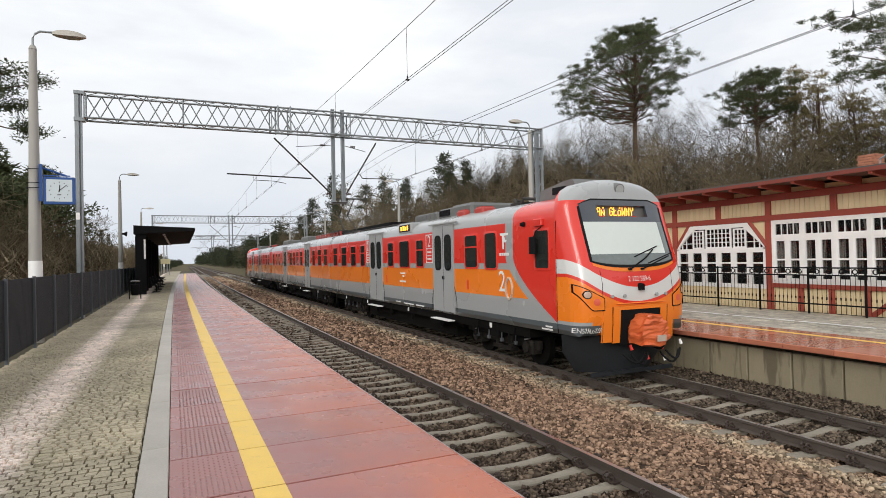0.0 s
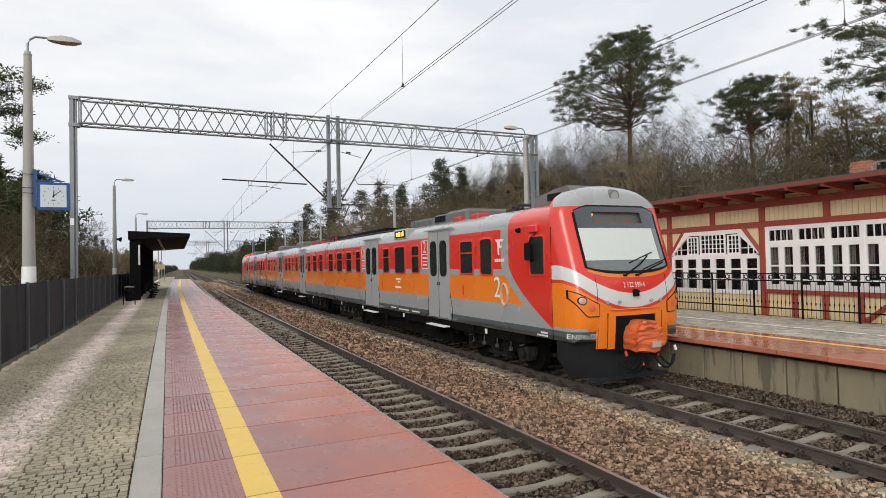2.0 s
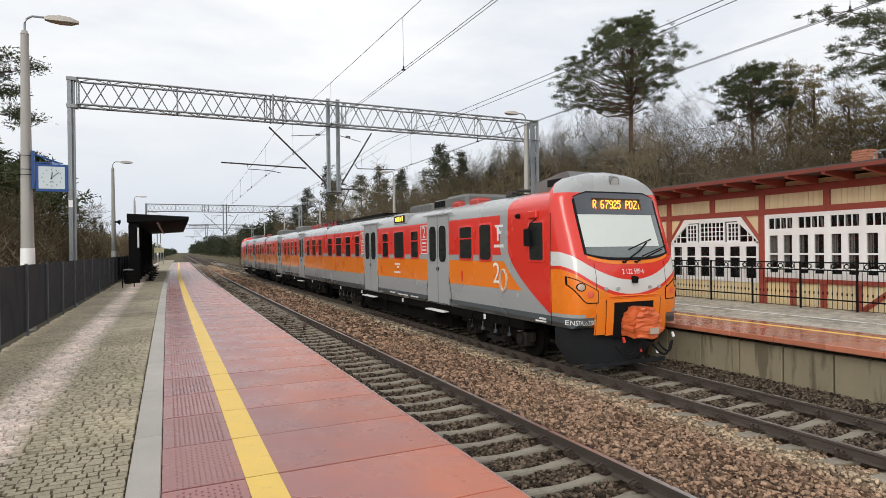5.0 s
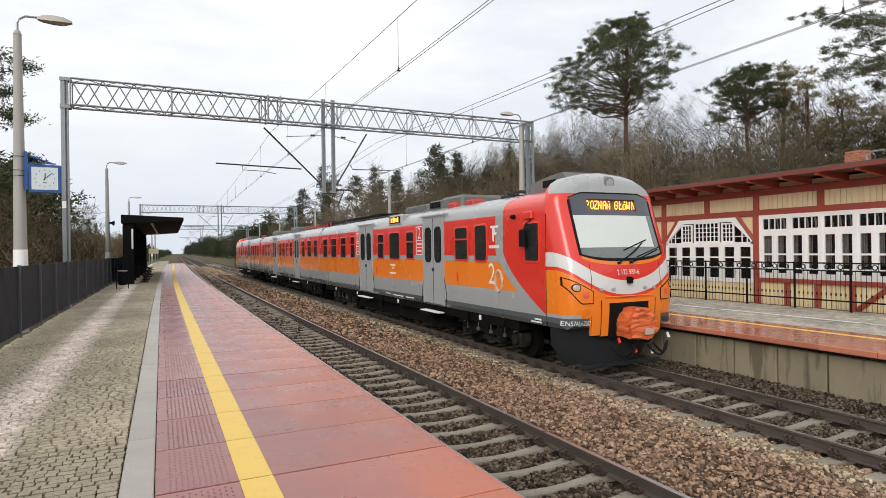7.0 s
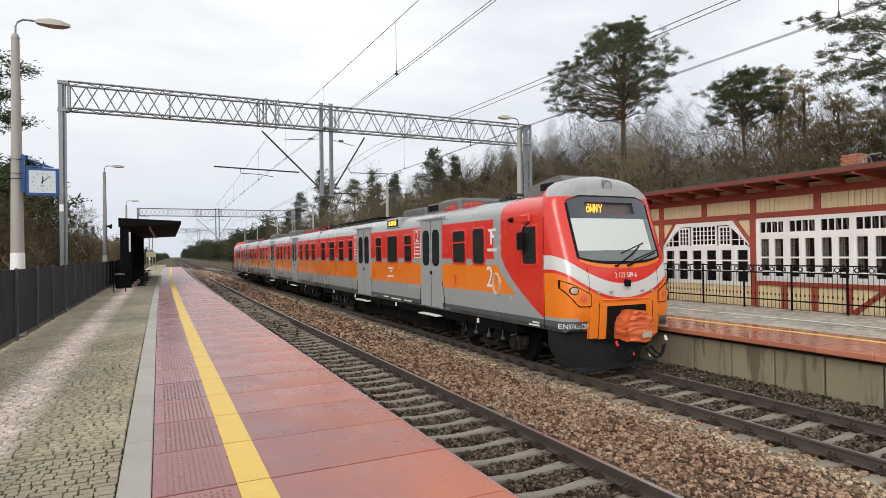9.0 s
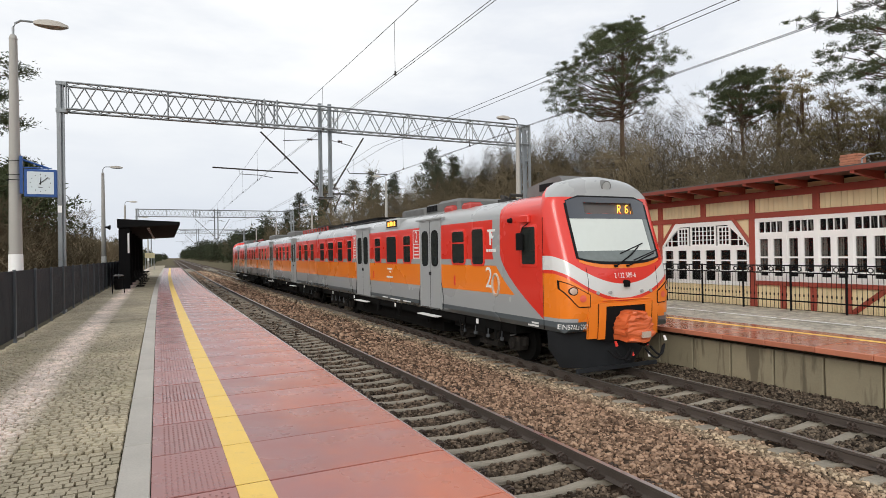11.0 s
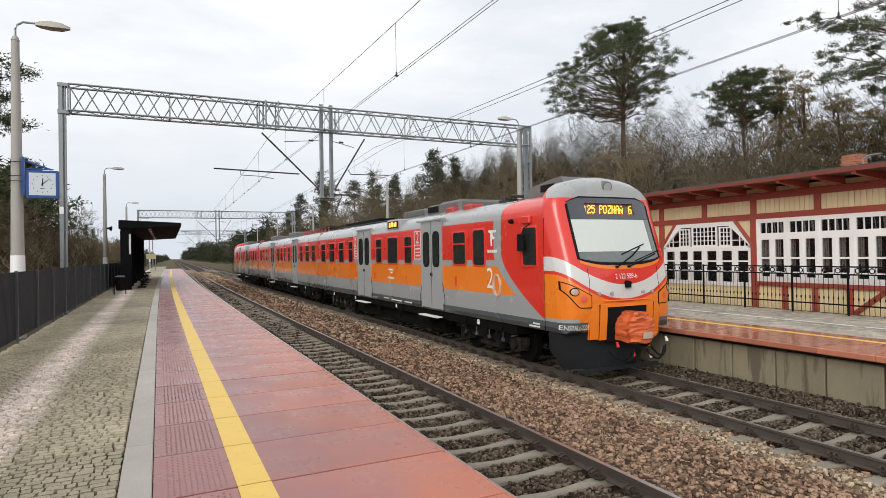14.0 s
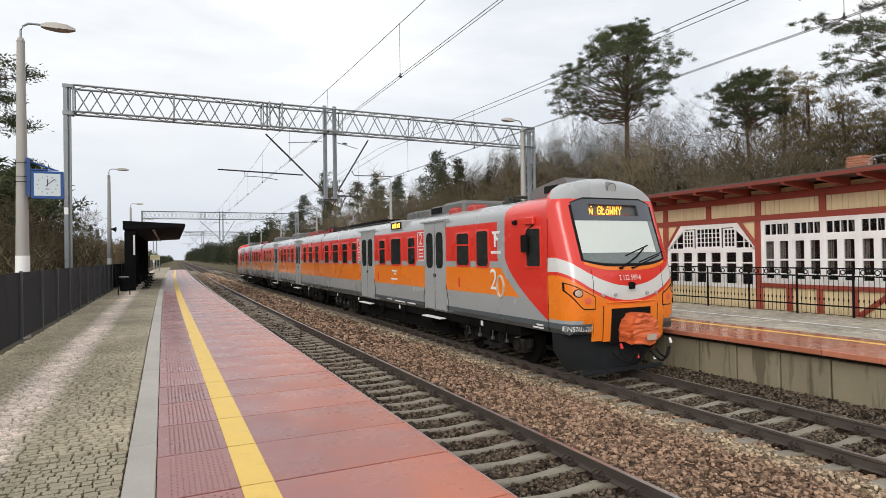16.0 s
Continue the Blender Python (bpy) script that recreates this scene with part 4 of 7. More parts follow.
for e in (-1, 1):
    s = Shape()
    for pts in ([(e * 0.93, 2.26), (e * 0.915, 2.0), (e * 0.93, 1.74)], [(e * 0.93, 1.46), (e * 0.925, 1.2), (e * 0.925, 0.83)], [(e * 0.72, 1.52), (e * 0.715, 1.2), (e * 0.71, 0.82)]):
        s.tube(on_nose(pts, 0.001 if abs(pts[0][0]) > 0.8 else 0.019), 0.006, 5)
    o_ = part("panel_seam", s, M_black, train)
    o_.matrix_basis = cab_m
s = Shape()
s.tube(on_nose([(-0.62, 1.585), (0.62, 1.585)], 0.02), 0.012, 5)
o_ = part("hatch_hinge", s, M_orange, train)
o_.matrix_basis = cab_m
tr = random.Random(11)
s = Shape()
rows_, cols_ = 14, 18
for j in range(rows_):
    for i in range(cols_):
        a = 2 * math.pi * i / cols_
        q = j / (rows_ - 1)
        w = 0.31 + 0.03 * math.sin(q * 5) - 0.16 * max(0, q - 0.7) / 0.3 * 0.6
        x = w * max(-1, min(1, 1.35 * math.cos(a)))
        y = 0.25 * max(-1, min(1, 1.35 * math.sin(a)))
        f_ = 0.075 * noise.noise(Vector((x * 4.5 + 3, y * 4.5, q * 5))) + 0.05 * noise.noise(Vector((x * 11, y * 11, q * 13)))
        sc = 1 + f_ * 2.6
        z = 0.72 + q * 0.60 + 0.10 * (x + 0.3) * (-1) * (q > 0.5) * 0.6 + 0.05 * noise.noise(Vector((x * 6, y * 6, 9)))
        s.v.append((x * sc * 1.02 + 0.03, 9.1 + y * sc, z + 0.05))
s.f = [(j * cols_ + i, j * cols_ + (i + 1) % cols_, (j + 1) * cols_ + (i + 1) % cols_, (j + 1) * cols_ + i) for j in range(rows_ - 1) for i in range(cols_)]
s.f += [tuple(range(cols_)), tuple(range(rows_ * cols_ - 1, (rows_ - 1) * cols_ - 1, -1))]
s.k = [0] * len(s.f)
tarp = part("coupler_cover", s, M_tarp, train, "crumpled orange tarpaulin tied over the coupler")
tarp.matrix_basis = cab_m
s = Shape()
s.box(0.0, 0.22, 8.80, 8.84, 0.84, 0.96)
part("patch", s, mat("faded_patch", (0.52, 0.42, 0.34), 0.6), tarp, "faded grey patch")
s = Shape()
s.tube([(0.2, 9.3, 0.85), (0.2, 8.95, 0.78)], 0.14, 12)
o_ = part("coupler", s, M_under, train)
o_.matrix_basis = cab_m
for k_, (x0, x1, zl) in enumerate(((-0.62, -0.05, 0.42), (-0.42, 0.02, 0.38), (0.86, 0.35, 0.36), (0.9, 0.5, 0.42))):
    s = Shape()
    s.tube([(x0 + (x1 - x0) * q, 9.12 - 0.08 * math.sin(q * 3.1), 0.72 - (0.72 - zl) * math.sin(math.pi * (0.12 + 0.75 * q))) for q in [i / 10 for i in range(11)]], 0.022, 7)
    o_ = part("air_hose", s, M_rubber, train, "black rubber brake hose", True)
    o_.matrix_basis = cab_m
for x, z, m_ in ((-0.42, 0.72, M_trred), (0.0, 0.5, M_trred), (0.9, 0.74, M_white), (0.45, 0.44, M_white), (0.38, 0.68, M_trred)):
    s = Shape()
    s.tube([(x, 9.12, z + 0.05), (x + 0.02, 9.1, z - 0.05)], [0.024, 0.032], 8)
    o_ = part("hose_coupling", s, m_, train)
    o_.matrix_basis = cab_m
s = Shape()
pl_rows = [(0.14, 1.02, 9.56), (0.24, 1.08, 9.54), (0.58, 1.36, 9.48), (0.95, 1.43, 9.4)]
for z, w, y in pl_rows:
    s.v += [(w * q, y + 0.55 * abs(q) ** 2.2, z) for q in [i / 8 - 1 for i in range(17)]]
for z, w, y in pl_rows:
    s.v += [(w * q, y + 0.06 + 0.55 * abs(q) ** 2.2, z) for q in [i / 8 - 1 for i in range(17)]]
for o__ in (0, 68):
    s.f += [(o__ + j * 17 + i, o__ + j * 17 + i + 1, o__ + (j + 1) * 17 + i + 1, o__ + (j + 1) * 17 + i) for j in range(3) for i in range(16)]
s.f += [(i, i + 1, i + 69, i + 68) for i in range(16)]
s.k = [0] * len(s.f)
o_ = part("snowplough", s, M_plough, train, "black curved snowplough under the nose", True)
o_.matrix_basis = cab_m
s = Shape()
s.box(-1.08, 1.08, 9.50, 9.56, 0.12, 0.2, 0, 0.01)
o_ = part("plough_lip", s, M_plough, train)
o_.matrix_basis = cab_m
# horn, small lamps and handles on the nose
s = Shape()
s.tube([(0, 9.16, 1.93), (0, 9.3, 1.93)], [0.045, 0.06], 10)
s.box(-0.05, 0.05, 9.17, 9.27, 1.84, 1.95, 0, 0.01)
o_ = part("horn", s, M_black, train)
o_.matrix_basis = cab_m
for x in (-0.72, -0.42, 0.42, 0.68):
    s = Shape()
    s.tube([(x, nose_y(x, 1.74) - 0.03, 1.74), (x, nose_y(x, 1.74) + 0.02, 1.74)], 0.035, 10)
    o_ = part("bolt_cap", s, M_grey, train)
    o_.matrix_basis = cab_m
# cab door window, mirror and step lamp
window_part(train, 10.30, 10.92, 2.27, 3.17, 0.06, cab_m, False)
s = Shape()
s.box(-1.60, -1.52, 10.68, 10.9, 2.62, 3.0, 0, 0.02)
s.tube([(-1.56, 10.78, 2.95), (-1.55, 10.66, 3.12), (-1.45, 10.62, 3.2)], 0.014, 6)
o_ = part("wing_mirror", s, M_black, train, "black folded wing mirror")
o_.matrix_basis = cab_m
s = Shape()
s.box(-1.52, -1.43, 10.52, 10.86, 3.23, 3.38, 0, 0.02)
o_ = part("mirror_cover", s, M_trred, train)
o_.matrix_basis = cab_m
s = Shape()
s.tube([(-1.44, 11.3, 3.3), (-1.53, 11.3, 3.29)], [0.06, 0.04], 10)
o_ = part("side_camera", s, M_black, train)
o_.matrix_basis = cab_m
s = Shape()
for y in (10.1,):
    s.box(-1.449, -1.43, y - 0.004, y + 0.004, 0.98, 3.3)
o_ = part("panel_seam", s, M_black, train)
o_.matrix_basis = cab_m
# roof gear
M_unit = mat("roof_unit_grey", (0.13, 0.13, 0.125), 0.5, 0, 0.25, 1.5, 40, 0.1)
M_vent = mat("dull_red_vent", (0.42, 0.05, 0.04), 0.5, 0, 0.2, 2, 40, 0.05)
s = Shape()
s.box(-0.85, 0.9, 15.0, 16.45, 3.80, 4.17, 0, 0.08)
s.box(-0.86, 0.9, 17.35, 19.35, 3.80, 4.08, 0, 0.06)
s.box(-0.80, 0.85, 16.45, 17.35, 3.80, 4.13, 0, 0.04)
for i in range(7):
    s.box(-0.835, -0.80, 16.53 + i * 0.11, 16.60 + i * 0.11, 3.90, 4.08, 1)
for i in range(5):
    s.box(-0.875, -0.86, 17.55 + i * 0.34, 17.80 + i * 0.34, 3.90, 4.04, 0)
s.box(-0.95, -0.85, 16.3, 18.4, 3.74, 3.80, 1)
o_ = part("roof_air_conditioner", s, [M_unit, M_rubber], train, "grey roof unit with dark louvres")
o_.matrix_basis = cab_m
for y in (15.1, 14.0):
    s = Shape()
    s.box(-1.03, -0.6, y, y + 0.5, 3.72, 3.94, 0, 0.04)
    s.box(-0.98, -0.65, y + 0.06, y + 0.44, 3.94, 3.965)
    o_ = part("roof_box", s, M_vent, train, "red vent box on the roof")
    o_.matrix_basis = cab_m
s = Shape()
s.plate([(10.3, 3.88), (10.62, 4.27), (10.95, 4.25), (11.85, 4.12), (11.95, 3.86)], "x", -0.6, 1.2)
s.box(-0.62, -0.60, 10.85, 11.35, 3.98, 4.14, 1)
o_ = part("cab_air_conditioner", s, [M_roofd, M_rubber], train, "dark grey cooler behind the cab roof")
o_.matrix_basis = cab_m
s = Shape()
s.tube([(-0.85, 19.4, 3.88), (-0.85, 29, 3.90)], 0.02, 5)
for i in range(8):
    s.tube([(-0.85, 20.5 + i * 1.1, 3.78), (-0.85, 20.5 + i * 1.1, 3.92)], 0.03, 6)
o_ = part("roof_pipe", s, M_wire, train)
o_.matrix_basis = cab_m
s = Shape()
s.box(-0.75, 0.3, 12.5, 13.0, 3.80, 3.93)
s.tube([(-0.7, 12.5, 3.92), (-0.75, 12.4, 4.0), (-0.4, 12.4, 4.0)], 0.04, 8)
s.tube([(-0.7, 12.8, 3.92), (-0.72, 12.85, 4.0), (-0.5, 12.95, 3.98)], 0.05, 8)
o_ = part("roof_vent", s, M_wire, train)
o_.matrix_basis = cab_m
for k_, spots in ((1, (8.0, 15.5)), (2, (16.0,))):
    for y in spots:
        s = Shape()
        s.box(-0.9, 0.9, y, y + 2.6, 3.78, 4.16, 0, 0.08)
        o_ = part("roof_air_conditioner", s, M_unit, train, "grey roof unit of a further car")
        o_.matrix_basis = CAR[k_]
    y0 = 1.0 if k_ == 1 else 20.0
    for i in range(10):
        y = y0 + i * 0.65
        for x, z in ((-0.6, 4.12), (0.4, 4.10)):
            p_ = Shape()
            for q in range(4):
                p_.tube([(x, y, 3.82 + q * (z - 3.82) / 4), (x, y, 3.82 + (q + 0.6) * (z - 3.82) / 4)], 0.06, 6)
            p_.tube([(x, y, 3.78), (x, y, z)], 0.035, 6)
            o_ = part("insulator", p_, M_vent, train, "dull red roof insulator")
            o_.matrix_basis = CAR[k_]
    s = Shape()
    s.tube([(-0.6, y0, 4.10), (-0.6, y0 + 6, 4.10)], 0.025, 5)
    s.tube([(0.4, y0, 4.08), (0.4, y0 + 6, 4.08)], 0.025, 5)
    s.box(-0.3, 0.6, y0 + 2, y0 + 3, 3.8, 4.06)
    o_ = part("roof_busbar", s, M_insul, train)
    o_.matrix_basis = CAR[k_]
# raised pantograph on the second car
pg = Shape()
pg.box(-0.7, 0.7, 1.2, 2.9, 4.10, 4.16)
pan_ = part("pantograph", pg, M_wire, train, "dark pantograph raised to the contact wire")
pan_.matrix_basis = CAR[1]
for nm, a, b in (("lower_arm", (1.2, 4.16), (2.75, 5.05)), ("upper_arm", (2.75, 5.05), (1.35, 5.85))):
    s = Shape()
    for x in (-0.35, 0.35):
        s.tube([(x if nm == "lower_arm" else x * 0.7, a[0], a[1]), (x * 0.7, b[0], b[1])], 0.03, 6)
    part(nm, s, M_wire, pan_)
s = Shape()
for d in (-0.18, 0.18):
    s.tube([(-0.95, 1.35 + d, 5.72), (-0.7, 1.35 + d, 5.86), (0.7, 1.35 + d, 5.86), (0.95, 1.35 + d, 5.72)], 0.025, 6)
part("collector_head", s, M_wire, pan_)
# display over the side
s = Shape()
s.box(-1.46, -1.05, 18.15, 19.4, 3.45, 3.78, 0, 0.04)
sd = part("side_display", s, M_grey, train, "grey side display box")
sd.matrix_basis = cab_m
s = Shape()
s.box(-1.475, -1.46, 18.3, 19.25, 3.49, 3.72)
part("screen", s, M_rubber, sd)
s = Shape()
for y0, y1, z0, z1 in ((18.42, 18.52, 3.53, 3.69), (18.58, 18.66, 3.53, 3.66), (18.74, 18.92, 3.53, 3.69), (18.98, 19.12, 3.53, 3.67)):
    s.box(-1.482, -1.475, y0, y1, z0, z1)
part("led_bars", s, M_led, sd)


# ---- lettering ----
def letters(text, size):
    """The flat mesh of a word, centred, as points and faces."""
    cu = bpy.data.curves.new("word", "FONT")
    cu.body, cu.size, cu.align_x, cu.align_y = text, size, "CENTER", "CENTER"
    cu.resolution_u = 3
    ob = bpy.data.objects.new("word", cu)
    scene.collection.objects.link(ob)
    bpy.context.view_layer.update()
    me = bpy.data.meshes.new_from_object(ob.evaluated_get(bpy.context.evaluated_depsgraph_get()))
    vs, fs = [v.co.copy() for v in me.vertices], [tuple(p.vertices) for p in me.polygons]
    bpy.data.objects.remove(ob)
    bpy.data.curves.remove(cu)
    bpy.data.meshes.remove(me)
    return vs, fs


M_letter = mat("white_lettering", (0.8, 0.8, 0.78), 0.4, 0, 0.05, 2, 50, 0)


def nose_text(text, size, cx, cz, squeeze=1.0):
    vs, fs = letters(text, size)
    s = Shape()
    s.add([(cx + v.x * squeeze, nose_y(cx + v.x * squeeze, cz + v.y) - 0.014, cz + v.y) for v in vs], fs)
    ob = part("fleet_number", s, M_letter, train, "white painted number")
    ob.matrix_basis = CAR[0]


def side_text(text, size, cy, cz, name="class_sign"):
    """Lettering on the flank, read from the platform side."""
    vs, fs = letters(text, size)
    s = Shape()
    s.add([(-1.452, cy - v.x, cz + v.y) for v in vs], fs)
    ob = part(name, s, M_letter, train)
    ob.matrix_basis = CAR[0]
    return ob


nose_text("2 122 589-6", 0.15, 0.0, 2.07, 0.8)
nose_text("EN57ALc-2207", 0.14, -1.19, 1.07, 0.56)
for y0, y1 in ((16.46, 16.98), (22.84, 23.26)):
    s = Shape()
    for a, b, c, d in ((y0, y0 + 0.03, 2.43, 3.31), (y1 - 0.03, y1, 2.43, 3.31), (y0, y1, 2.43, 2.46), (y0, y1, 3.28, 3.31), (y0, y1, 2.86, 2.885),
                       (y0 + 0.1, y1 - 0.1, 2.74, 2.79), (y0 + 0.1, y1 - 0.1, 2.64, 2.67), (y0 + 0.1, y1 - 0.1, 2.53, 2.58)):
        s.box(-1.453, -1.446, a, b, c, d)
    ob = part("class_sign", s, M_letter, train, "white-outlined second class sign")
    ob.matrix_basis = CAR[0]
    side_text("2", 0.5, (y0 + y1) / 2, 3.08)
s = Shape()   # operator's emblem as plain shapes
s.plate([(12.38, 3.14), (11.98, 3.14), (12.02, 3.08), (12.18, 3.08), (12.14, 2.98), (12.06, 2.98), (12.1, 2.92), (12.2, 2.92), (12.2, 2.76), (12.26, 2.76), (12.28, 3.08), (12.34, 3.08)], "x", -1.453, 0.006)
for a, b in ((12.42, 12.33), (12.31, 12.24), (12.22, 12.16), (12.14, 12.07), (12.05, 11.98)):
    s.box(-1.453, -1.447, b, a, 2.60, 2.67)
ob = part("operator_emblem", s, M_letter, train, "small white emblem of plain shapes")
ob.matrix_basis = CAR[0]
side_text("2", 0.72, 12.32, 1.96, "anniversary_sign")
s = Shape()
for i in range(14):
    a = 2 * math.pi * i / 14
    s.tube([(-1.45, 12.0 + 0.15 * math.cos(a), 1.82 + 0.25 * math.sin(a)), (-1.45, 12.0 + 0.15 * math.cos(a + 0.45), 1.82 + 0.25 * math.sin(a + 0.45))], 0.035, 5)
ob = part("anniversary_sign", s, mat("emblem_brown", (0.55, 0.42, 0.32), 0.5, 0, 0.6, 8, 20), train)
ob.matrix_basis = CAR[0]
s = Shape()
tr = random.Random(8)
for y, z, w in ((19.1, 2.08, 0.5), (19.05, 1.98, 0.22), (19.1, 1.8, 0.6)):
    n = int(w / 0.06)
    for i in range(n):
        s.box(-1.452, -1.446, y - w / 2 + i * 0.06, y - w / 2 + i * 0.06 + 0.042, z - 0.03, z + 0.03)
for y, z, w in ((10.45, 1.08, 0.3), (10.5, 1.02, 0.42), (18.6, 1.06, 0.9), (19.6, 1.08, 0.5), (21.9, 1.05, 0.9), (17.6, 1.06, 0.7)):
    n = int(w / 0.05)
    for i in range(n):
        s.box(-1.452, -1.440, y - w / 2 + i * 0.05, y - w / 2 + i * 0.05 + 0.034, z - 0.018, z + 0.018)
ob = part("small_lettering", s, M_letter, train, "rows of tiny white bars")
tagged(ob, kind="stuff")
ob.matrix_basis = CAR[0]
for y in (14.15, 20.75):
    s = Shape()
    s.box(-1.455, -1.44, y - 0.04, y + 0.04, 1.72, 1.98)
    ob = part("latch_plate", s, M_trred, train)
    ob.matrix_basis = CAR[0]

# running amber letters: a dot matrix for each
DOTS = {"R": "11110 10001 10001 11110 10100 10010 10001", "6": "01110 10000 10000 11110 10001 10001 01110", "7": "11111 00001 00010 00100 01000 01000 01000",
        "9": "01110 10001 10001 01111 00001 00001 01110", "2": "01110 10001 00001 00110 01000 10000 11111", "5": "11111 10000 11110 00001 00001 10001 01110",
        "P": "11110 10001 10001 11110 10000 10000 10000", "O": "01110 10001 10001 10001 10001 10001 01110", "Z": "11111 00001 00010 00100 01000 10000 11111",
        "N": "10001 11001 11001 10101 10011 10011 10001", "A": "01110 10001 10001 11111 10001 10001 10001", "Ń": "00110 00000 10001 11001 10101 10011 10001",
        "G": "01110 10001 10000 10111 10001 10001 01110", "Ł": "10000 10000 10100 11000 10000 10000 11111", "Ó": "00110 00000 01110 10001 10001 10001 01110",
        "W": "10001 10001 10001 10101 10101 11011 10001", "Y": "10001 10001 01010 00100 00100 00100 00100"}
PITCH, CELL, ROW = 0.111, 0.0185, 0.0255
RUN = []
for i_, ch in enumerate("R 67925 POZNAŃ GŁÓWNY"):
    if ch == " ":
        continue
    s = Shape()
    for j, line in enumerate(DOTS[ch].split()):
        for i, d in enumerate(line):
            if d == "1":
                x, z = (i - 2) * CELL, (3 - j) * ROW
                s.box(x - 0.0095, x + 0.0095, -0.003, 0.003, z - 0.0128, z + 0.0128)
    RUN.append((i_, part("display_letter", s, M_led, display, "amber dot-matrix letter")))

# ---- lamp posts ----
def lamp_post(x, y, h, face, label, base=ZP):
    """A tapered concrete pole with a bent arm and a flat lantern; face: which way the arm points."""
    t = thing("street_lamp", label, "street lamp", "platform lamps", at=pose(x, y, base))
    top = h - base
    s = Shape()
    s.tube([(0, 0, -1.0), (0, 0, 0), (0, 0, top)], [0.17, 0.165, 0.085], 14)
    s.tube([(0, 0, top - 0.02), (0, 0, top + 0.08)], [0.095, 0.06], 12)
    part("pole", s, M_lampc, t, "weathered tapered concrete pole", True)
    s = Shape()
    s.tube([(0, 0, 1.3), (0, 0, 1.98)], [0.160, 0.152], 14, caps=False)
    part("white_band", s, M_white, t, "peeling whitewashed band", True)
    s = Shape()
    s.tube([(0, 0, top), (0, 0, top + 0.26), (face * 0.05, 0, top + 0.38), (face * 0.16, 0, top + 0.46), (face * 0.52, 0, top + 0.47)], 0.028, 8)
    part("arm", s, M_galv, t, "", True)
    s = Shape()
    for q, w, d in ((0.42, 0.05, 0.05), (0.52, 0.09, 0.09), (0.75, 0.13, 0.12), (0.98, 0.125, 0.1), (1.16, 0.04, 0.04)):
        w, d = w * 1.25, d * 1.4
        c = (face * q, top + 0.47 - 0.03)
        s.v += [(c[0], -w, c[1] - d * 0.35), (c[0], -w * 0.7, c[1] + d * 0.6), (c[0], w * 0.7, c[1] + d * 0.6), (c[0], w, c[1] - d * 0.35)]
    s.f = [(i * 4 + j, i * 4 + (j + 1) % 4, i * 4 + 4 + (j + 1) % 4, i * 4 + 4 + j) for i in range(4) for j in range(4)] + [(0, 1, 2, 3), (19, 18, 17, 16)]
    s.k = [0] * len(s.f)
    part("lantern", s, M_kerb, t, "flat grey lantern", True)
    return t


for x, y, h in ((-11.02, 17.6, 8.06), (-11.02, 44.0, 8.1), (-10.8, 67.5, 7.85), (-10.2, 93, 7.85), (-9.4, 118, 7.85)):
    lamp_post(x, y, h, 1, "concrete platform lamp with a bent arm behind the fence")
for x, y, h in ((7.98, 24.2, 8.6), (8.35, 43.6, 8.2), (8.5, 69.0, 8.0), (9.0, 95.0, 8.0), (9.6, 120.0, 8.0)):
    lamp_post(x, y, h, -1, "concrete lamp on the platform beside the gantry column", ZF)

# ---- station clock ----
clock = thing("station_clock", "blue-framed square station clock hung on the lamp post", "clock", at=pose(-10.475, 17.5, 4.49) @ Matrix.Diagonal((1.065, 1.065, 1.065, 1)))
s = Shape()
s.box(-0.31, 0.33, -0.09, 0.09, -0.32, 0.32, 0, 0.01)
part("case", s, M_blue, clock, "blue metal case")
s = Shape()
s.box(-0.25, 0.27, -0.097, -0.09, -0.26, 0.26)
face = part("dial", s, mat("pale_blue_dial", (0.60, 0.67, 0.70), 0.35, 0, 0.06, 2, 40, 0.02), clock, "pale bluish-white dial")
s = Shape()
for i in range(12):
    a = radians(30 * i)
    x, z = 0.01 + 0.195 * math.sin(a), 0.195 * math.cos(a)
    s.box(x - 0.009, x + 0.009, -0.1, -0.097, z - 0.012, z + 0.012)
s.box(-0.03, 0.05, -0.1, -0.097, -0.11, -0.09)
part("hour_marks", s, M_post, face)
for ln, ang, w in ((0.13, 4, 0.011), (0.2, 48, 0.008)):
    s = Shape()
    a = radians(ang)
    s.bar((0.01 - 0.04 * math.sin(a), -0.104, -0.04 * math.cos(a)), (0.01 + ln * math.sin(a), -0.104, ln * math.cos(a)), w)
    part("clock_hand", s, M_black, face)
s = Shape()
s.box(-0.40, -0.34, -0.04, 0.04, -0.25, 0.62)
s.bar((-0.38, 0, 0.55), (0.15, 0, 0.36), 0.03)
s.box(-0.40, 0.22, -0.02, 0.02, 0.345, 0.37)
part("bracket", s, M_blue, clock, "blue steel bracket")
for z in (0.18, 0.06, 0.50):
    s = Shape()
    s.tube([(-0.51 + 0.165 * math.cos(a), 0.08 + 0.165 * math.sin(a), z) for a in [i * math.pi / 8 for i in range(17)]], 0.008, 4)
    part("strap", s, M_black, clock, "steel strap around the pole")

# ---- shelter, bin, benches ----
shelter = thing("platform_shelter", "long black platform shelter with a projecting flat roof", "shelter", at=pose(0, 0, 0))
s = Shape()
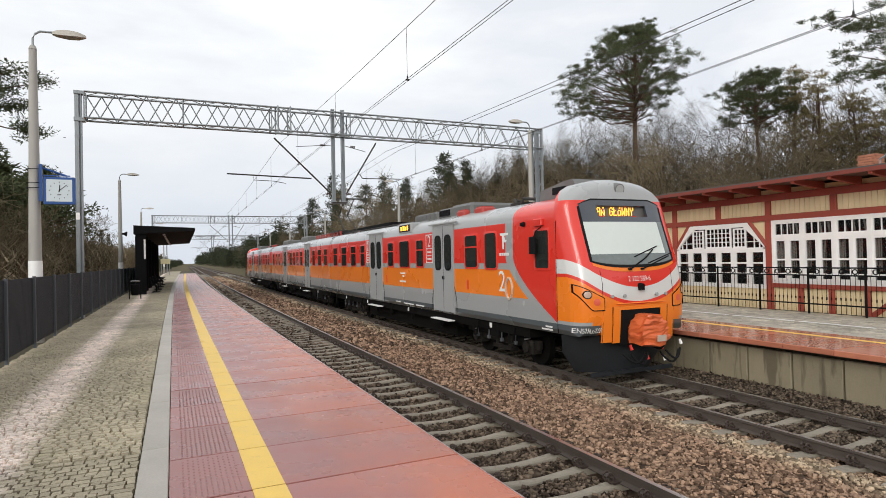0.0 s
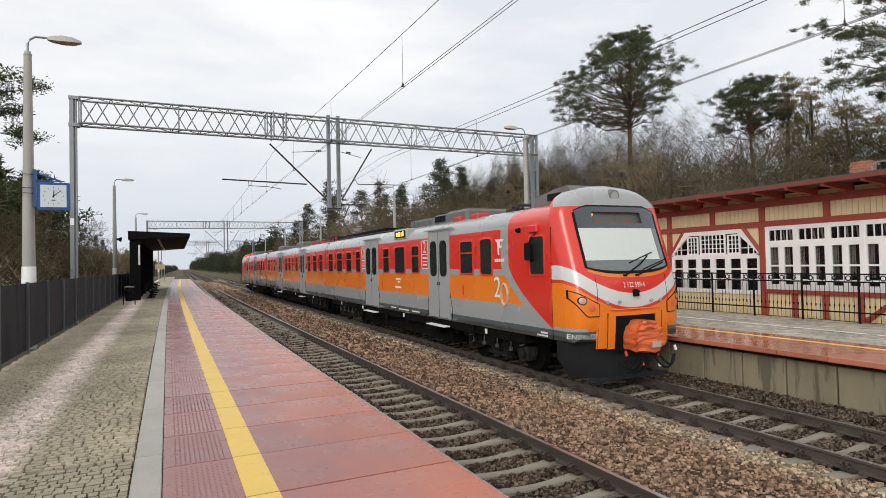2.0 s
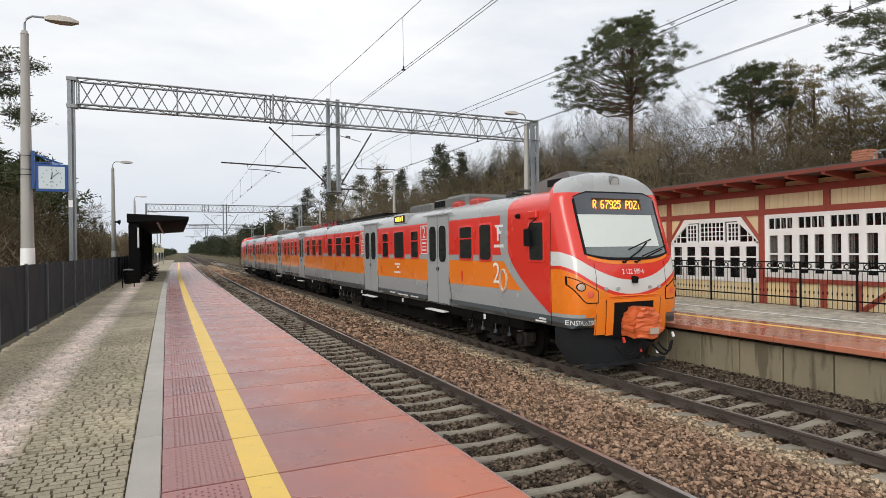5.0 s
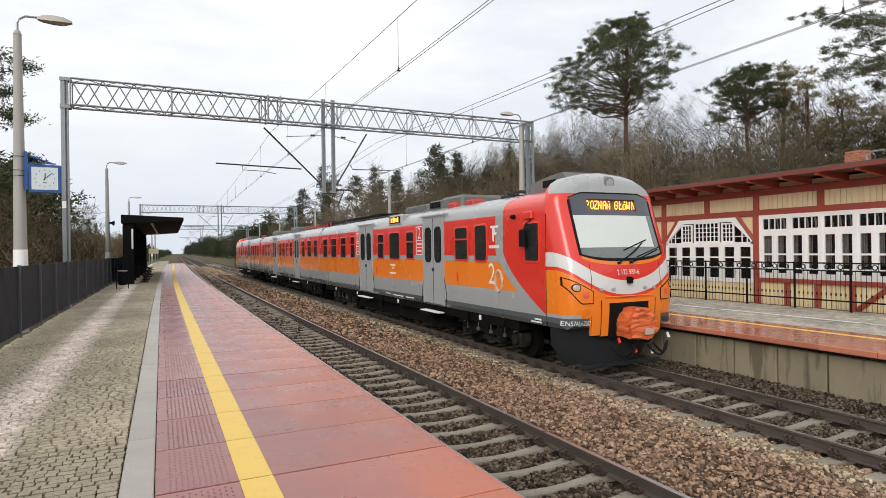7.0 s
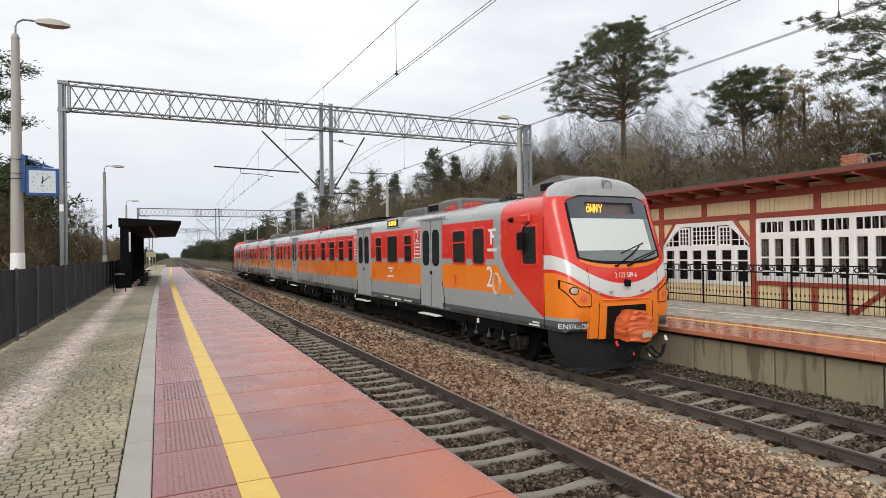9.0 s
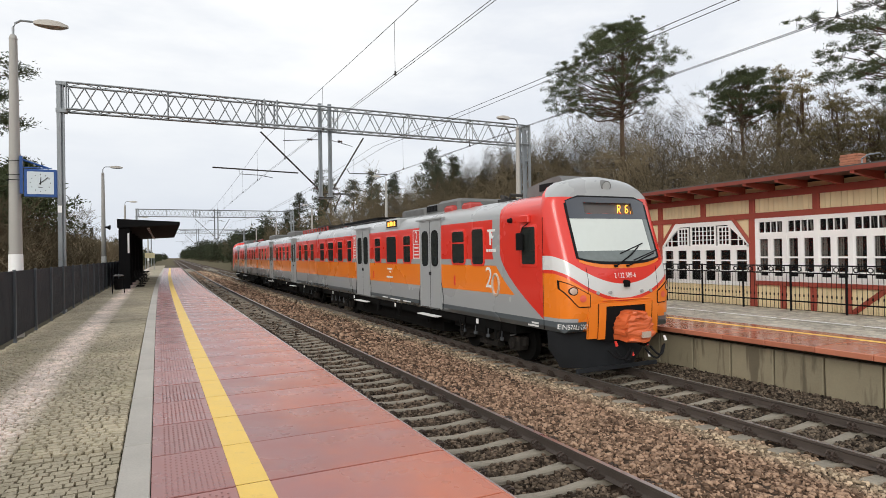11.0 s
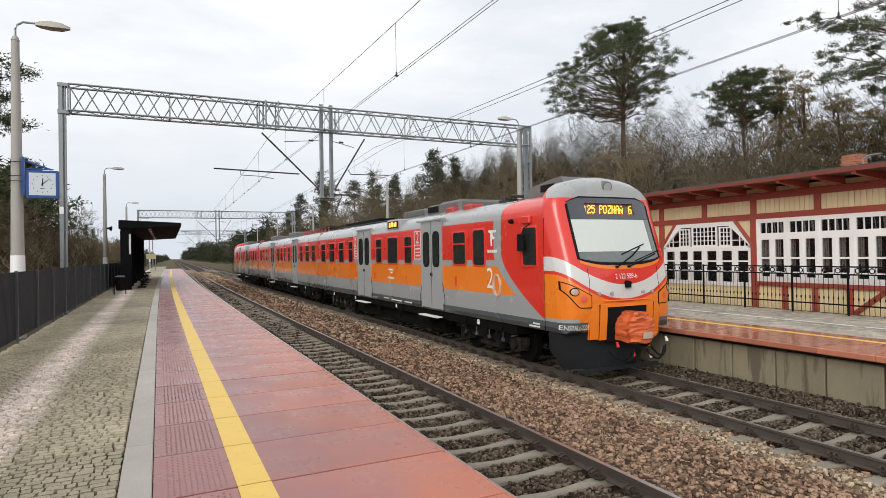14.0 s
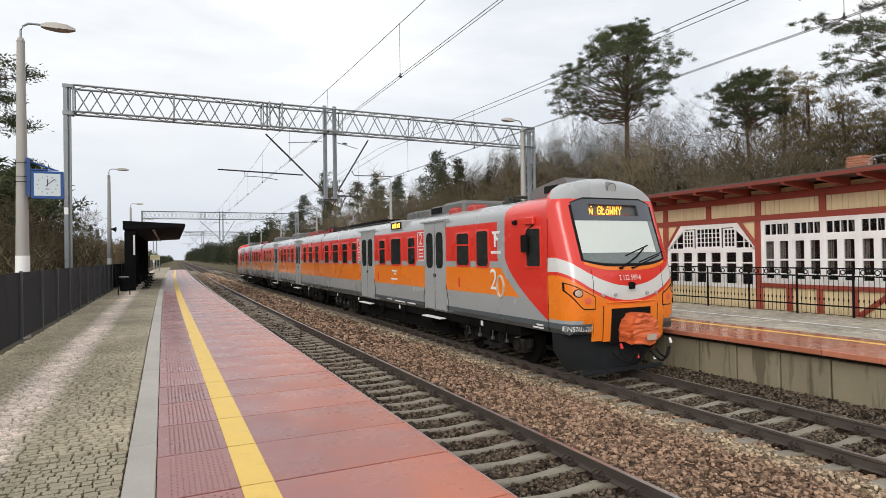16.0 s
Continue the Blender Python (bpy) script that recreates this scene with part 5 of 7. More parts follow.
for y0, y1 in ((40.0, 66.0),):
    a, b = bx(y0), bx(y1)
    s.v += [(-10.15 + a, y0, 4.42), (-10.15 + a, y0, 4.95), (-6.72 + a, y0, 4.80), (-6.72 + a, y0, 4.62), (-10.15 + b, y1, 4.42), (-10.15 + b, y1, 4.95), (-6.72 + b, y1, 4.80), (-6.72 + b, y1, 4.62)]
    s.f += [(0, 1, 2, 3), (7, 6, 5, 4), (0, 4, 5, 1), (1, 5, 6, 2), (2, 6, 7, 3), (3, 7, 4, 0)]
    s.k = [0] * 6
part("roof", s, M_black, shelter)
s = Shape()
for i in range(9):
    y = 42 + i * 2.9
    s.box(-8.6 + bx(y), -8.45 + bx(y), y, y + 1.2, 4.46, 4.52)
part("lamp_strip", s, M_white, shelter, "row of pale strip lights")
for i in range(6):
    y = 40.3 + i * 5.1
    s = Shape()
    s.box(-9.85 + bx(y), -9.6 + bx(y), y - 0.1, y + 0.1, ZP, 4.5, 0, 0.01)
    part("post", s, M_black, shelter)
    if i < 5:
        s = Shape()
        s.box(-10.1 + bx(y), -10.02 + bx(y), y + 0.2, y + 4.9, ZP + 0.1, 4.3)
        part("back_panel", s, M_fence, shelter)
s = Shape()
s.box(-9.50, -9.40, 40.05, 40.12, 2.9, 4.1)
s.box(-9.95, -9.38, 40.15, 40.25, ZP, 4.45, 1)
part("timetable_board", s, [M_white, M_black], shelter, "white timetable sheet on a black end panel")

shelter = thing("platform_shelter", "black flat-roofed shelter on the platform behind the train", "shelter")
s = Shape()
a, b = bx(36.5), bx(52)
s.add([(5.0 + a, 36.5, 4.80), (5.0 + a, 36.5, 4.98), (7.7 + a, 36.5, 5.05), (7.7 + a, 36.5, 4.7), (5.0 + b, 52, 4.80), (5.0 + b, 52, 4.98), (7.7 + b, 52, 5.05), (7.7 + b, 52, 4.7)],
      [(0, 1, 2, 3), (7, 6, 5, 4), (0, 4, 5, 1), (1, 5, 6, 2), (2, 6, 7, 3), (3, 7, 4, 0)])
part("roof", s, M_black, shelter)
for i in range(4):
    y = 37 + i * 4.8
    s = Shape()
    s.box(7.2 + bx(y), 7.4 + bx(y), y - 0.1, y + 0.1, ZF - 0.02, 4.75, 0, 0.01)
    part("post", s, M_black, shelter)


def bench(y):
    t = thing("bench", "black metal bench under the shelter", "bench", "benches under the shelter", at=pose(-9.0 + bx(y), y, ZP))
    s = Shape()
    for i in range(5):
        s.box(-0.25 + i * 0.1, -0.17 + i * 0.1, -0.9, 0.9, 0.43, 0.46)
    part("seat", s, M_black, t)
    s = Shape()
    for i in range(4):
        s.box(-0.33 - i * 0.03, -0.30 - i * 0.03, -0.9, 0.9, 0.55 + i * 0.11, 0.63 + i * 0.11)
    part("backrest", s, M_black, t)
    for d in (-0.7, 0.7):
        s = Shape()
        s.box(-0.28, 0.2, d - 0.03, d + 0.03, 0, 0.05)
        s.box(-0.06, 0.0, d - 0.03, d + 0.03, 0.0, 0.43)
        s.bar((-0.05, d, 0.35), (-0.42, d, 0.98), 0.04)
        s.bar((-0.3, d, 0.66), (0.2, d, 0.66), 0.04)
        part("leg", s, M_black, t)


for y in (43.0, 46.8, 51.5, 56.5):
    bench(y)
litter = thing("litter_bin", "round black litter bin on a stand beside the fence", "litter bin", at=pose(-9.75, 35.2, ZP))
s = Shape()
s.tube([(0, 0, 0.2), (0, 0, 0.26), (0, 0, 0.72), (0, 0, 0.76)], [0.15, 0.19, 0.22, 0.23], 16)
part("body", s, M_black, litter, "", True)
s = Shape()
s.tube([(0, 0, 0.90), (0, 0, 0.95), (0, 0, 0.98)], [0.24, 0.25, 0.18], 16)
part("lid", s, M_roofd, litter, "grey flat lid", True)
for x in (-0.27, 0.27):
    s = Shape()
    s.box(x - 0.025, x + 0.025, -0.025, 0.025, 0, 1.35 if x < 0 else 0.93)
    s.bar((x, 0, 0.6), (x * 0.7, 0, 0.6), 0.025)
    s.bar((x, 0, 0.92), (x * 0.7, 0, 0.92), 0.02)
    part("stand", s, M_black, litter)
speaker = thing("loudspeaker", "small black horn loudspeaker strapped to a lamp pole", "loudspeaker", at=pose(-10.86, 43.9, 4.62))
s = Shape()
s.tube([(-0.05, 0, 0), (0.06, -0.02, 0), (0.22, -0.05, -0.02)], [0.06, 0.07, 0.17], 14)
part("horn", s, M_black, speaker, "", True)
s = Shape()
s.tube([(-0.06, 0.05, -0.05), (-0.02, 0.0, 0.0)], 0.025, 8)
part("bracket", s, M_black, speaker)
sign = thing("station_board", "pale far-off board on two posts beside the platform end", "sign", at=pose(-9.0, 104, ZP))
s = Shape()
s.box(-0.7, 0.7, -0.03, 0.03, 1.8, 2.6)
part("panel", s, mat("pale_yellow_board", (0.55, 0.5, 0.3), 0.6), sign)
for x in (-0.6, 0.6):
    s = Shape()
    s.box(x - 0.05, x + 0.05, 0.03, 0.1, -0.5, 2.6)
    part("post", s, M_galv, sign)

# ---- station building ----
house = thing("station_building", "timber-framed station building with cream boards and white windows", "building")
WX = 8.45
s = Shape()
s.box(WX + 0.05, WX + 0.25, -2, 21, ZF - 0.1, 1.0)
s.box(WX + 0.05, WX + 0.25, -2, 21, 3.5, 4.4)
s.box(WX + 0.05, WX + 0.25, 15.75, 21, 1.0, 3.5)
s.box(WX + 0.05, WX + 0.25, -2, 21, 1.0, 1.42)
s.box(WX + 0.05, WX + 6, 20.8, 21, ZF - 0.1, 4.4)
s.box(WX + 5.8, WX + 6, -2, 20.8, ZF - 0.1, 4.6)
s.box(WX + 0.05, WX + 6, -2.2, -2, ZF - 0.1, 4.4)
part("wall", s, M_cream, house)
# A thin near-black sheet carries the shade of the unlit room in its colour.
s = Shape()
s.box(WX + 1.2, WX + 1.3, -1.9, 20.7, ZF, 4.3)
part("inner_wall", s, M_room, house, "near-black sheet standing in for the unlit room behind the windows")
# board strips
ME_boards = {}


def boards(y0, y1, z0, z1):
    n = max(1, round((y1 - y0) / 0.145))
    w = (y1 - y0) / n
    key = (round(w, 3), round(z1 - z0, 3))
    if key not in ME_boards:
        s = Shape()
        s.box(0, 0.05, 0.006, w - 0.006, 0, z1 - z0, 0, 0.004)
        ME_boards[key] = mesh_of("board", s, M_cream)
    for i in range(n):
        again("board", ME_boards[key], house, pose(WX + 0.01, y0 + i * w, z0))


def beam(y0, y1, z0, z1, name="beam", out=0.0):
    s = Shape()
    s.box(WX - 0.05 - out, WX + 0.1, y0, y1, z0, z1, 0, 0.01)
    part(name, s, M_timber, house)


POSTS = [2.5, 4.4, 6.3, 8.2, 10.1, 12.04, 13.83, 15.68, 17.5, 19.3, 20.9]
beam(-2, 21, 3.47, 3.64)
beam(-2, 21, 4.06, 4.26)
beam(-2, 11.95, 1.48, 1.60, out=0.02)
for y in POSTS:
    beam(y - 0.085, y + 0.085, 3.64, 4.06, "post", 0.004)
for y in (12.04, 15.68, 20.9):
    beam(y - 0.1, y + 0.1, ZF - 0.05, 3.47, "post", 0.008)
for a, b in zip(POSTS, POSTS[1:]):
    boards(a + 0.085, b - 0.085, 3.64, 4.06)
for y in (11.1, 10.22, 9.3, 8.3, 7.3, 6.2):
    beam(y - 0.07, y + 0.07, ZF - 0.05, 1.48, "post", 0.004)
for a, b in ((11.17, 11.94), (10.29, 11.03), (9.37, 10.15), (8.37, 9.23), (7.37, 8.23), (6.27, 7.23)):
    boards(a, b, ZF - 0.02, 1.48)
boards(12.14, 15.58, ZF - 0.02, 1.42)
boards(15.78, 20.8, ZF - 0.02, 3.47)
for y0, z0, y1, z1 in ((9.2, ZF, 8.4, 1.48), (12.1, 2.72, 12.7, 3.5), (15.62, 2.72, 15.02, 3.5)):
    s = Shape()
    s.bar((WX - 0.03, y0, z0), (WX - 0.03, y1, z1), 0.1)
    part("brace", s, M_timber, house)


def sash(parent, y0, y1, z0, z1, ny, nz, fr=0.05, bar_=0.024):
    """A framed window with glazing bars and one pane."""
    s = Shape()
    for a, b, c, d in ((y0, y0 + fr, z0, z1), (y1 - fr, y1, z0, z1), (y0 + fr, y1 - fr, z0, z0 + fr), (y0 + fr, y1 - fr, z1 - fr, z1)):
        s.box(WX - 0.03, WX + 0.04, a, b, c, d)
    for i in range(1, ny):
        y = y0 + fr + (y1 - y0 - 2 * fr) * i / ny
        s.box(WX - 0.022, WX + 0.02, y - bar_ / 2, y + bar_ / 2, z0 + fr, z1 - fr)
    for i in range(1, nz):
        z = z0 + fr + (z1 - z0 - 2 * fr) * i / nz
        s.box(WX - 0.0215, WX + 0.0195, y0 + fr, y1 - fr, z - bar_ / 2, z + bar_ / 2)
    w = part("sash", s, M_white, parent)
    s = Shape()
    s.box(WX + 0.005, WX + 0.012, y0 + fr, y1 - fr, z0 + fr, z1 - fr)
    ob = part("pane", s, M_pane, parent)
    ob.visible_shadow = False


win = part("window", Shape().box(WX - 0.04, WX + 0.05, 4.9, 11.95, 1.60, 1.70), M_white, house, "white-framed window row")
for y in (11.93, 11.03, 10.12, 9.22, 8.32, 7.42, 6.52, 5.62, 4.95):
    s = Shape()
    s.box(WX - 0.045, WX + 0.05, y - 0.075, y + 0.005, 1.70, 3.47)
    part("mullion", s, M_white, win)
s = Shape()
s.box(WX - 0.04, WX + 0.05, 4.9, 11.9, 2.90, 3.0)
s.box(WX - 0.042, WX + 0.05, 4.9, 11.9, 3.39, 3.47)
part("transom", s, M_white, win)
BAYS = [11.86, 10.95, 10.05, 9.15, 8.25, 7.35, 6.45]
for y1 in BAYS:
    y0 = y1 - 0.82
    sash(win, y0, y1, 3.0, 3.39, 4, 1, 0.04, 0.02)
    m_ = (y0 + y1) / 2
    for a, b in ((y0, m_ - 0.03), (m_ + 0.03, y1)):
        sash(win, a, b, 1.70, 2.9, 1, 2, 0.055, 0.05)
        s = Shape()
        s.box(WX - 0.02, WX + 0.018, a + 0.055, b - 0.055, 1.86, 1.91)
        part("glazing_bar", s, M_white, win)
    s = Shape()
    s.box(WX - 0.035, WX + 0.045, m_ - 0.03, m_ + 0.03, 1.70, 2.9)
    part("mullion", s, M_white, win)
arch = part("window", Shape().box(WX - 0.04, WX + 0.05, 12.14, 15.58, 1.42, 1.50), M_white, house, "white arched window with small panes")
yc = 13.86
s = Shape()
outl = [(12.14, 2.62), (12.14, 2.78), (12.72, 3.46), (15.0, 3.46), (15.58, 2.78), (15.58, 2.62)]
inn = [(12.22, 2.62), (12.24, 2.74), (12.9, 3.33), (14.82, 3.33), (15.48, 2.74), (15.5, 2.62)]
n = len(outl)
s.v = [(WX - 0.045, *p) for p in outl] + [(WX - 0.045, *p) for p in inn] + [(WX + 0.05, *p) for p in outl] + [(WX + 0.05, *p) for p in inn]
for i in range(n - 1):
    s.f += [(i, i + 1, n + i + 1, n + i), (2 * n + i, 2 * n + i + 1, i + 1, i), (n + i, n + i + 1, 3 * n + i + 1, 3 * n + i)]
s.k = [0] * len(s.f)
part("arch_frame", s, M_white, arch)
s = Shape()
s.plate(inn, "x", WX + 0.006, 0.004)
part("pane", s, M_pane, arch).visible_shadow = False
sash(arch, 13.36, 14.36, 2.68, 3.36, 6, 4, 0.05, 0.022)
sash(arch, 12.82, 13.28, 2.68, 3.30, 3, 4, 0.045, 0.022)
sash(arch, 14.44, 14.9, 2.68, 3.30, 3, 4, 0.045, 0.022)
for e in (-1, 1):
    for q in (0.2, 0.38):
        s = Shape()
        y = yc + e * (1.12 + q)
        s.box(WX - 0.02, WX + 0.02, y - 0.012, y + 0.012, 2.66, 3.3 - q * 1.1)
        part("glazing_bar", s, M_white, arch)
    s = Shape()
    s.box(WX - 0.019, WX + 0.019, min(yc + e * 1.05, yc + e * 1.6), max(yc + e * 1.05, yc + e * 1.6), 2.85, 2.874)
    part("glazing_bar", s, M_white, arch)
s = Shape()
s.box(WX - 0.045, WX + 0.05, 12.14, 15.58, 2.58, 2.68)
part("transom", s, M_white, arch)
for i in range(7):
    y = 12.14 + 3.44 * i / 6
    s = Shape()
    s.box(WX - 0.043, WX + 0.05, max(12.14, y - 0.05), min(15.58, y + 0.05), 1.5, 2.58)
    part("mullion", s, M_white, arch)
    if i < 6:
        sash(arch, y + 0.05, 12.14 + 3.44 * (i + 1) / 6 - 0.05, 1.5, 2.58, 1, 3, 0.05, 0.045)
s = Shape()
cr = random.Random(2)
for y1 in BAYS:
    for yy, w in ((y1 - 0.02, cr.uniform(0.08, 0.2)), (y1 - 0.44, cr.uniform(0.03, 0.14)), (y1 - 0.8 + 0.1, cr.uniform(0.02, 0.1))):
        for q in range(4):
            s.box(WX + 0.10 + 0.03 * (q % 2), WX + 0.112 + 0.03 * (q % 2), yy - w * (q + 1) / 4, yy - w * q / 4, 1.9 + cr.uniform(0, 0.25), 2.9)
    for i in range(3):
        yy = y1 - 0.75 + i * 0.24 + cr.uniform(0, 0.05)
        w = cr.uniform(0.02, 0.07)
        s.add([(WX + 0.08, yy, 3.0), (WX + 0.08, yy + w, 3.0), (WX + 0.08, yy + w + 0.05, 3.4), (WX + 0.08, yy + 0.05, 3.4)], [(0, 1, 2, 3)])
for i in range(6):
    yy = 12.25 + i * 0.573
    w = cr.uniform(0.05, 0.2)
    s.box(WX + 0.10, WX + 0.112, yy, yy + w, 1.5, cr.uniform(2.0, 2.55))
part("curtain", s, M_curtain, house, "pale curtains behind the glass")
for pts in ([(12.14, 2.80), (12.14, 3.47), (12.70, 3.47)], [(15.58, 2.80), (15.58, 3.47), (15.02, 3.47)]):
    s = Shape()
    s.plate(pts, "x", WX + 0.02, 0.06)
    part("corner_board", s, M_cream, house)
# roof and eaves
s = Shape()
s.add([(7.2, -2.6, 4.50), (7.2, 21.6, 4.50), (11.4, 21.6, 5.02), (11.4, -2.6, 5.02), (7.2, -2.6, 4.56), (7.2, 21.6, 4.56), (11.4, 21.6, 5.10), (11.4, -2.6, 5.10), (15.2, 21.6, 4.5), (15.2, -2.6, 4.5), (15.2, 21.6, 4.58), (15.2, -2.6, 4.58)],
      [(0, 1, 2, 3), (4, 7, 6, 5), (0, 4, 5, 1), (3, 2, 8, 9), (7, 11, 10, 6), (8, 10, 11, 9), (0, 3, 7, 4), (3, 9, 11, 7), (1, 5, 6, 2), (2, 6, 10, 8)])
roof = part("roof", s, M_roofing, house, "low felt-covered roof")
s = Shape()
s.box(7.165, 7.2, -2.6, 21.6, 4.42, 4.52)
part("fascia", s, M_fascia, roof, "red eaves board")
s = Shape()
s.box(7.2, 8.4, -2.6, 21.6, 4.455, 4.475)
part("soffit", s, M_soffit, roof, "brown boarded soffit")
for i in range(25):
    y = -2.2 + i * 0.97
    s = Shape()
    s.plate([(7.22, 4.36), (7.22, 4.455), (8.5, 4.455), (8.5, 4.24)], "y", y - 0.05, 0.1)
    part("rafter", s, M_timber, roof)
# chimney of bricks
chim = Shape()
chim.box(0, 0.2, 0, 0.095, 0, 0.06, 0, 0.006)
ME_brick = mesh_of("brick", chim, M_brick)
stack = part("chimney", Shape().box(9.72, 10.08, 9.75, 10.17, 4.6, 5.12), M_joint, house, "short red brick chimney")
for k_ in range(5):
    z = 4.84 + k_ * 0.07
    for i in range(2):
        again("brick", ME_brick, stack, pose(9.76, 9.75 + i * 0.205 + (0.03 if k_ % 2 else 0), z, 0, 0, 90))
    for i in range(2):
        again("brick", ME_brick, stack, pose(9.68 + i * 0.2, 9.69, z))
s = Shape()
s.tube([(7.6, 8.45, 4.58), (7.6, 8.45, 4.72), (7.6, 8.3, 4.8), (7.6, 8.05, 4.8)], 0.02, 6)
part("roof_pipe", s, M_galv, house)

# ---- railing in front of the building ----
railing = thing("iron_railing", "black iron railing with a band of rings on the far platform", "railing")
RX = 7.92
for z, w in ((2.08, 0.026), (1.88, 0.016), (1.10, 0.016)):
    s = Shape()
    s.box(RX - w, RX + w, 1.65, 20.85, z - 0.018, z + 0.018)
    part("rail", s, M_black, railing)
ring = Shape()
ring.tube([(0, 0.062 * math.cos(a), 0.062 * math.sin(a)) for a in [i * math.pi / 6 for i in range(13)]], 0.015, 5, caps=False)
ME_ring = mesh_of("ring", ring, M_black)
ring_frame = Shape()
ring_frame.tube([(0, -0.085, -0.09), (0, 0.085, -0.09), (0, 0.085, 0.09), (0, -0.085, 0.09), (0, -0.085, -0.09)], 0.010, 4, caps=False)
ME_ring_frame = mesh_of("ring_frame", ring_frame, M_black)
ring2 = Shape()
ring2.tube([(0, 0, 0), (0, 0, 1.02)], 0.008, 4)
ring2.box(-0.012, 0.012, -0.012, 0.012, 0.35, 0.42)
ME_bal = mesh_of("baluster", ring2, M_black)
pst = Shape()
pst.box(-0.022, 0.022, -0.022, 0.022, 0, 1.28, 0, 0.004)
ME_rpost = mesh_of("post", pst, M_black)
for i in range(-5, 9):
    y = 9.05 + 1.475 * i
    again("post", ME_rpost, railing, pose(RX, y, ZF))
    if i < 8:
        for k_ in range(1, 12):
            again("baluster", ME_bal, railing, pose(RX, y + 1.475 * k_ / 12, 0.88))
        for k_ in (2.2, 5.1, 8.0, 10.9):
            again("ring", ME_ring, railing, pose(RX, y + 1.475 * k_ / 13, 1.98))
            again("ring_frame", ME_ring_frame, railing, pose(RX, y + 1.475 * k_ / 13, 1.98))


# ---- trees ----
def limb(s, fine, p, d, length, r, level, top, r_, spread, kids, tips, up=0.1, thin=0.005):
    """A crooked, tapered branch with its side branches."""
    n = (6, 5, 4, 2, 2)[level]
    pts, rad = [p.copy()], [r]
    q, v = p.copy(), d.copy()
    for i in range(n):
        v = (v + Vector((r_.gauss(0, 0.16), r_.gauss(0, 0.16), r_.gauss(0, 0.10) + up * 0.5))).normalized()
        q = q + v * (length / n)
        pts.append(q.copy())
        rad.append(max(thin, r * (1 - 0.75 * (i + 1) / n)))
    (s if level < 2 else fine).tube(pts, rad, (6, 4, 3, 3, 3)[level], caps=False)
    if level >= top:
        tips.append((pts[-1], v))
        return
    for i in range(kids[level]):
        f_ = r_.uniform(0.28 if level else 0.35, 1.0)
        k = min(n - 1, int(f_ * n))
        base = pts[k].lerp(pts[k + 1], f_ * n - k)
        a = r_.uniform(0, 2 * math.pi)
        side = v.cross(Vector((math.cos(a), math.sin(a), 0.3))).normalized()
        w = (v * (1 - spread) + side * spread + Vector((0, 0, up))).normalized()
        limb(s, fine, base, w, length * (r_.uniform(0.42, 0.68) if level < 1 else r_.uniform(0.32, 0.56)), rad[k] * 0.55, level + 1, top, r_, spread, kids, tips, up, thin)


def bare_tree(seed, height, stems, top, kids, thin, label, x, y, z, bark=None):
    r_ = random.Random(seed)
    t = thing("bare_tree", label, "tree", "bare trees of the wood", at=pose(x, y, z))
    s, fine, tips = Shape(), Shape(), []
    for i in range(stems):
        a = r_.uniform(0, 2 * math.pi)
        lean = 0.12 if stems == 1 else 0.45
        d = Vector((lean * math.cos(a), lean * math.sin(a), 1)).normalized()
        limb(s, fine, Vector((r_.uniform(-0.3, 0.3) * (stems > 1), r_.uniform(-0.3, 0.3) * (stems > 1), -0.3)), d, height * r_.uniform(0.62, 0.78), height * 0.011 if stems > 1 else height * 0.016, 0, top, r_, 0.62, kids, tips, 0.12, thin)
    for nm, sh in (("trunk", s), ("crown", fine)):
        me = bpy.data.meshes.new(nm)
        me.from_pydata(sh.v, [], sh.f)
        me.materials.append(bark or (M_twig if stems > 1 or nm == "crown" else M_bark))
        ob = new(nm, me)
        ob.parent = t
    return t


def tuft(v, f, c, r_, size, n, flat=0.6, wide=0.055):
    """A cluster of needle blades about a point."""
    for i in range(n):
        o = Vector((r_.gauss(0, 1), r_.gauss(0, 1), r_.gauss(0, flat))) * size * (0.45 if wide > 0.06 else 0.30)
        d = (o.normalized() + Vector((r_.gauss(0, 0.5), r_.gauss(0, 0.5), r_.gauss(0.25, 0.4)))).normalized() * size * r_.uniform(0.28, 0.5) * (1.0 if wide > 0.06 else 0.5)
        w = d.cross(Vector((r_.gauss(0, 1), r_.gauss(0, 1), r_.gauss(0, 1)))).normalized() * size * wide
        k = len(v)
        v += [tuple(c + o - w), tuple(c + o + w), tuple(c + o + d)]
        f.append((k, k + 1, k + 2))


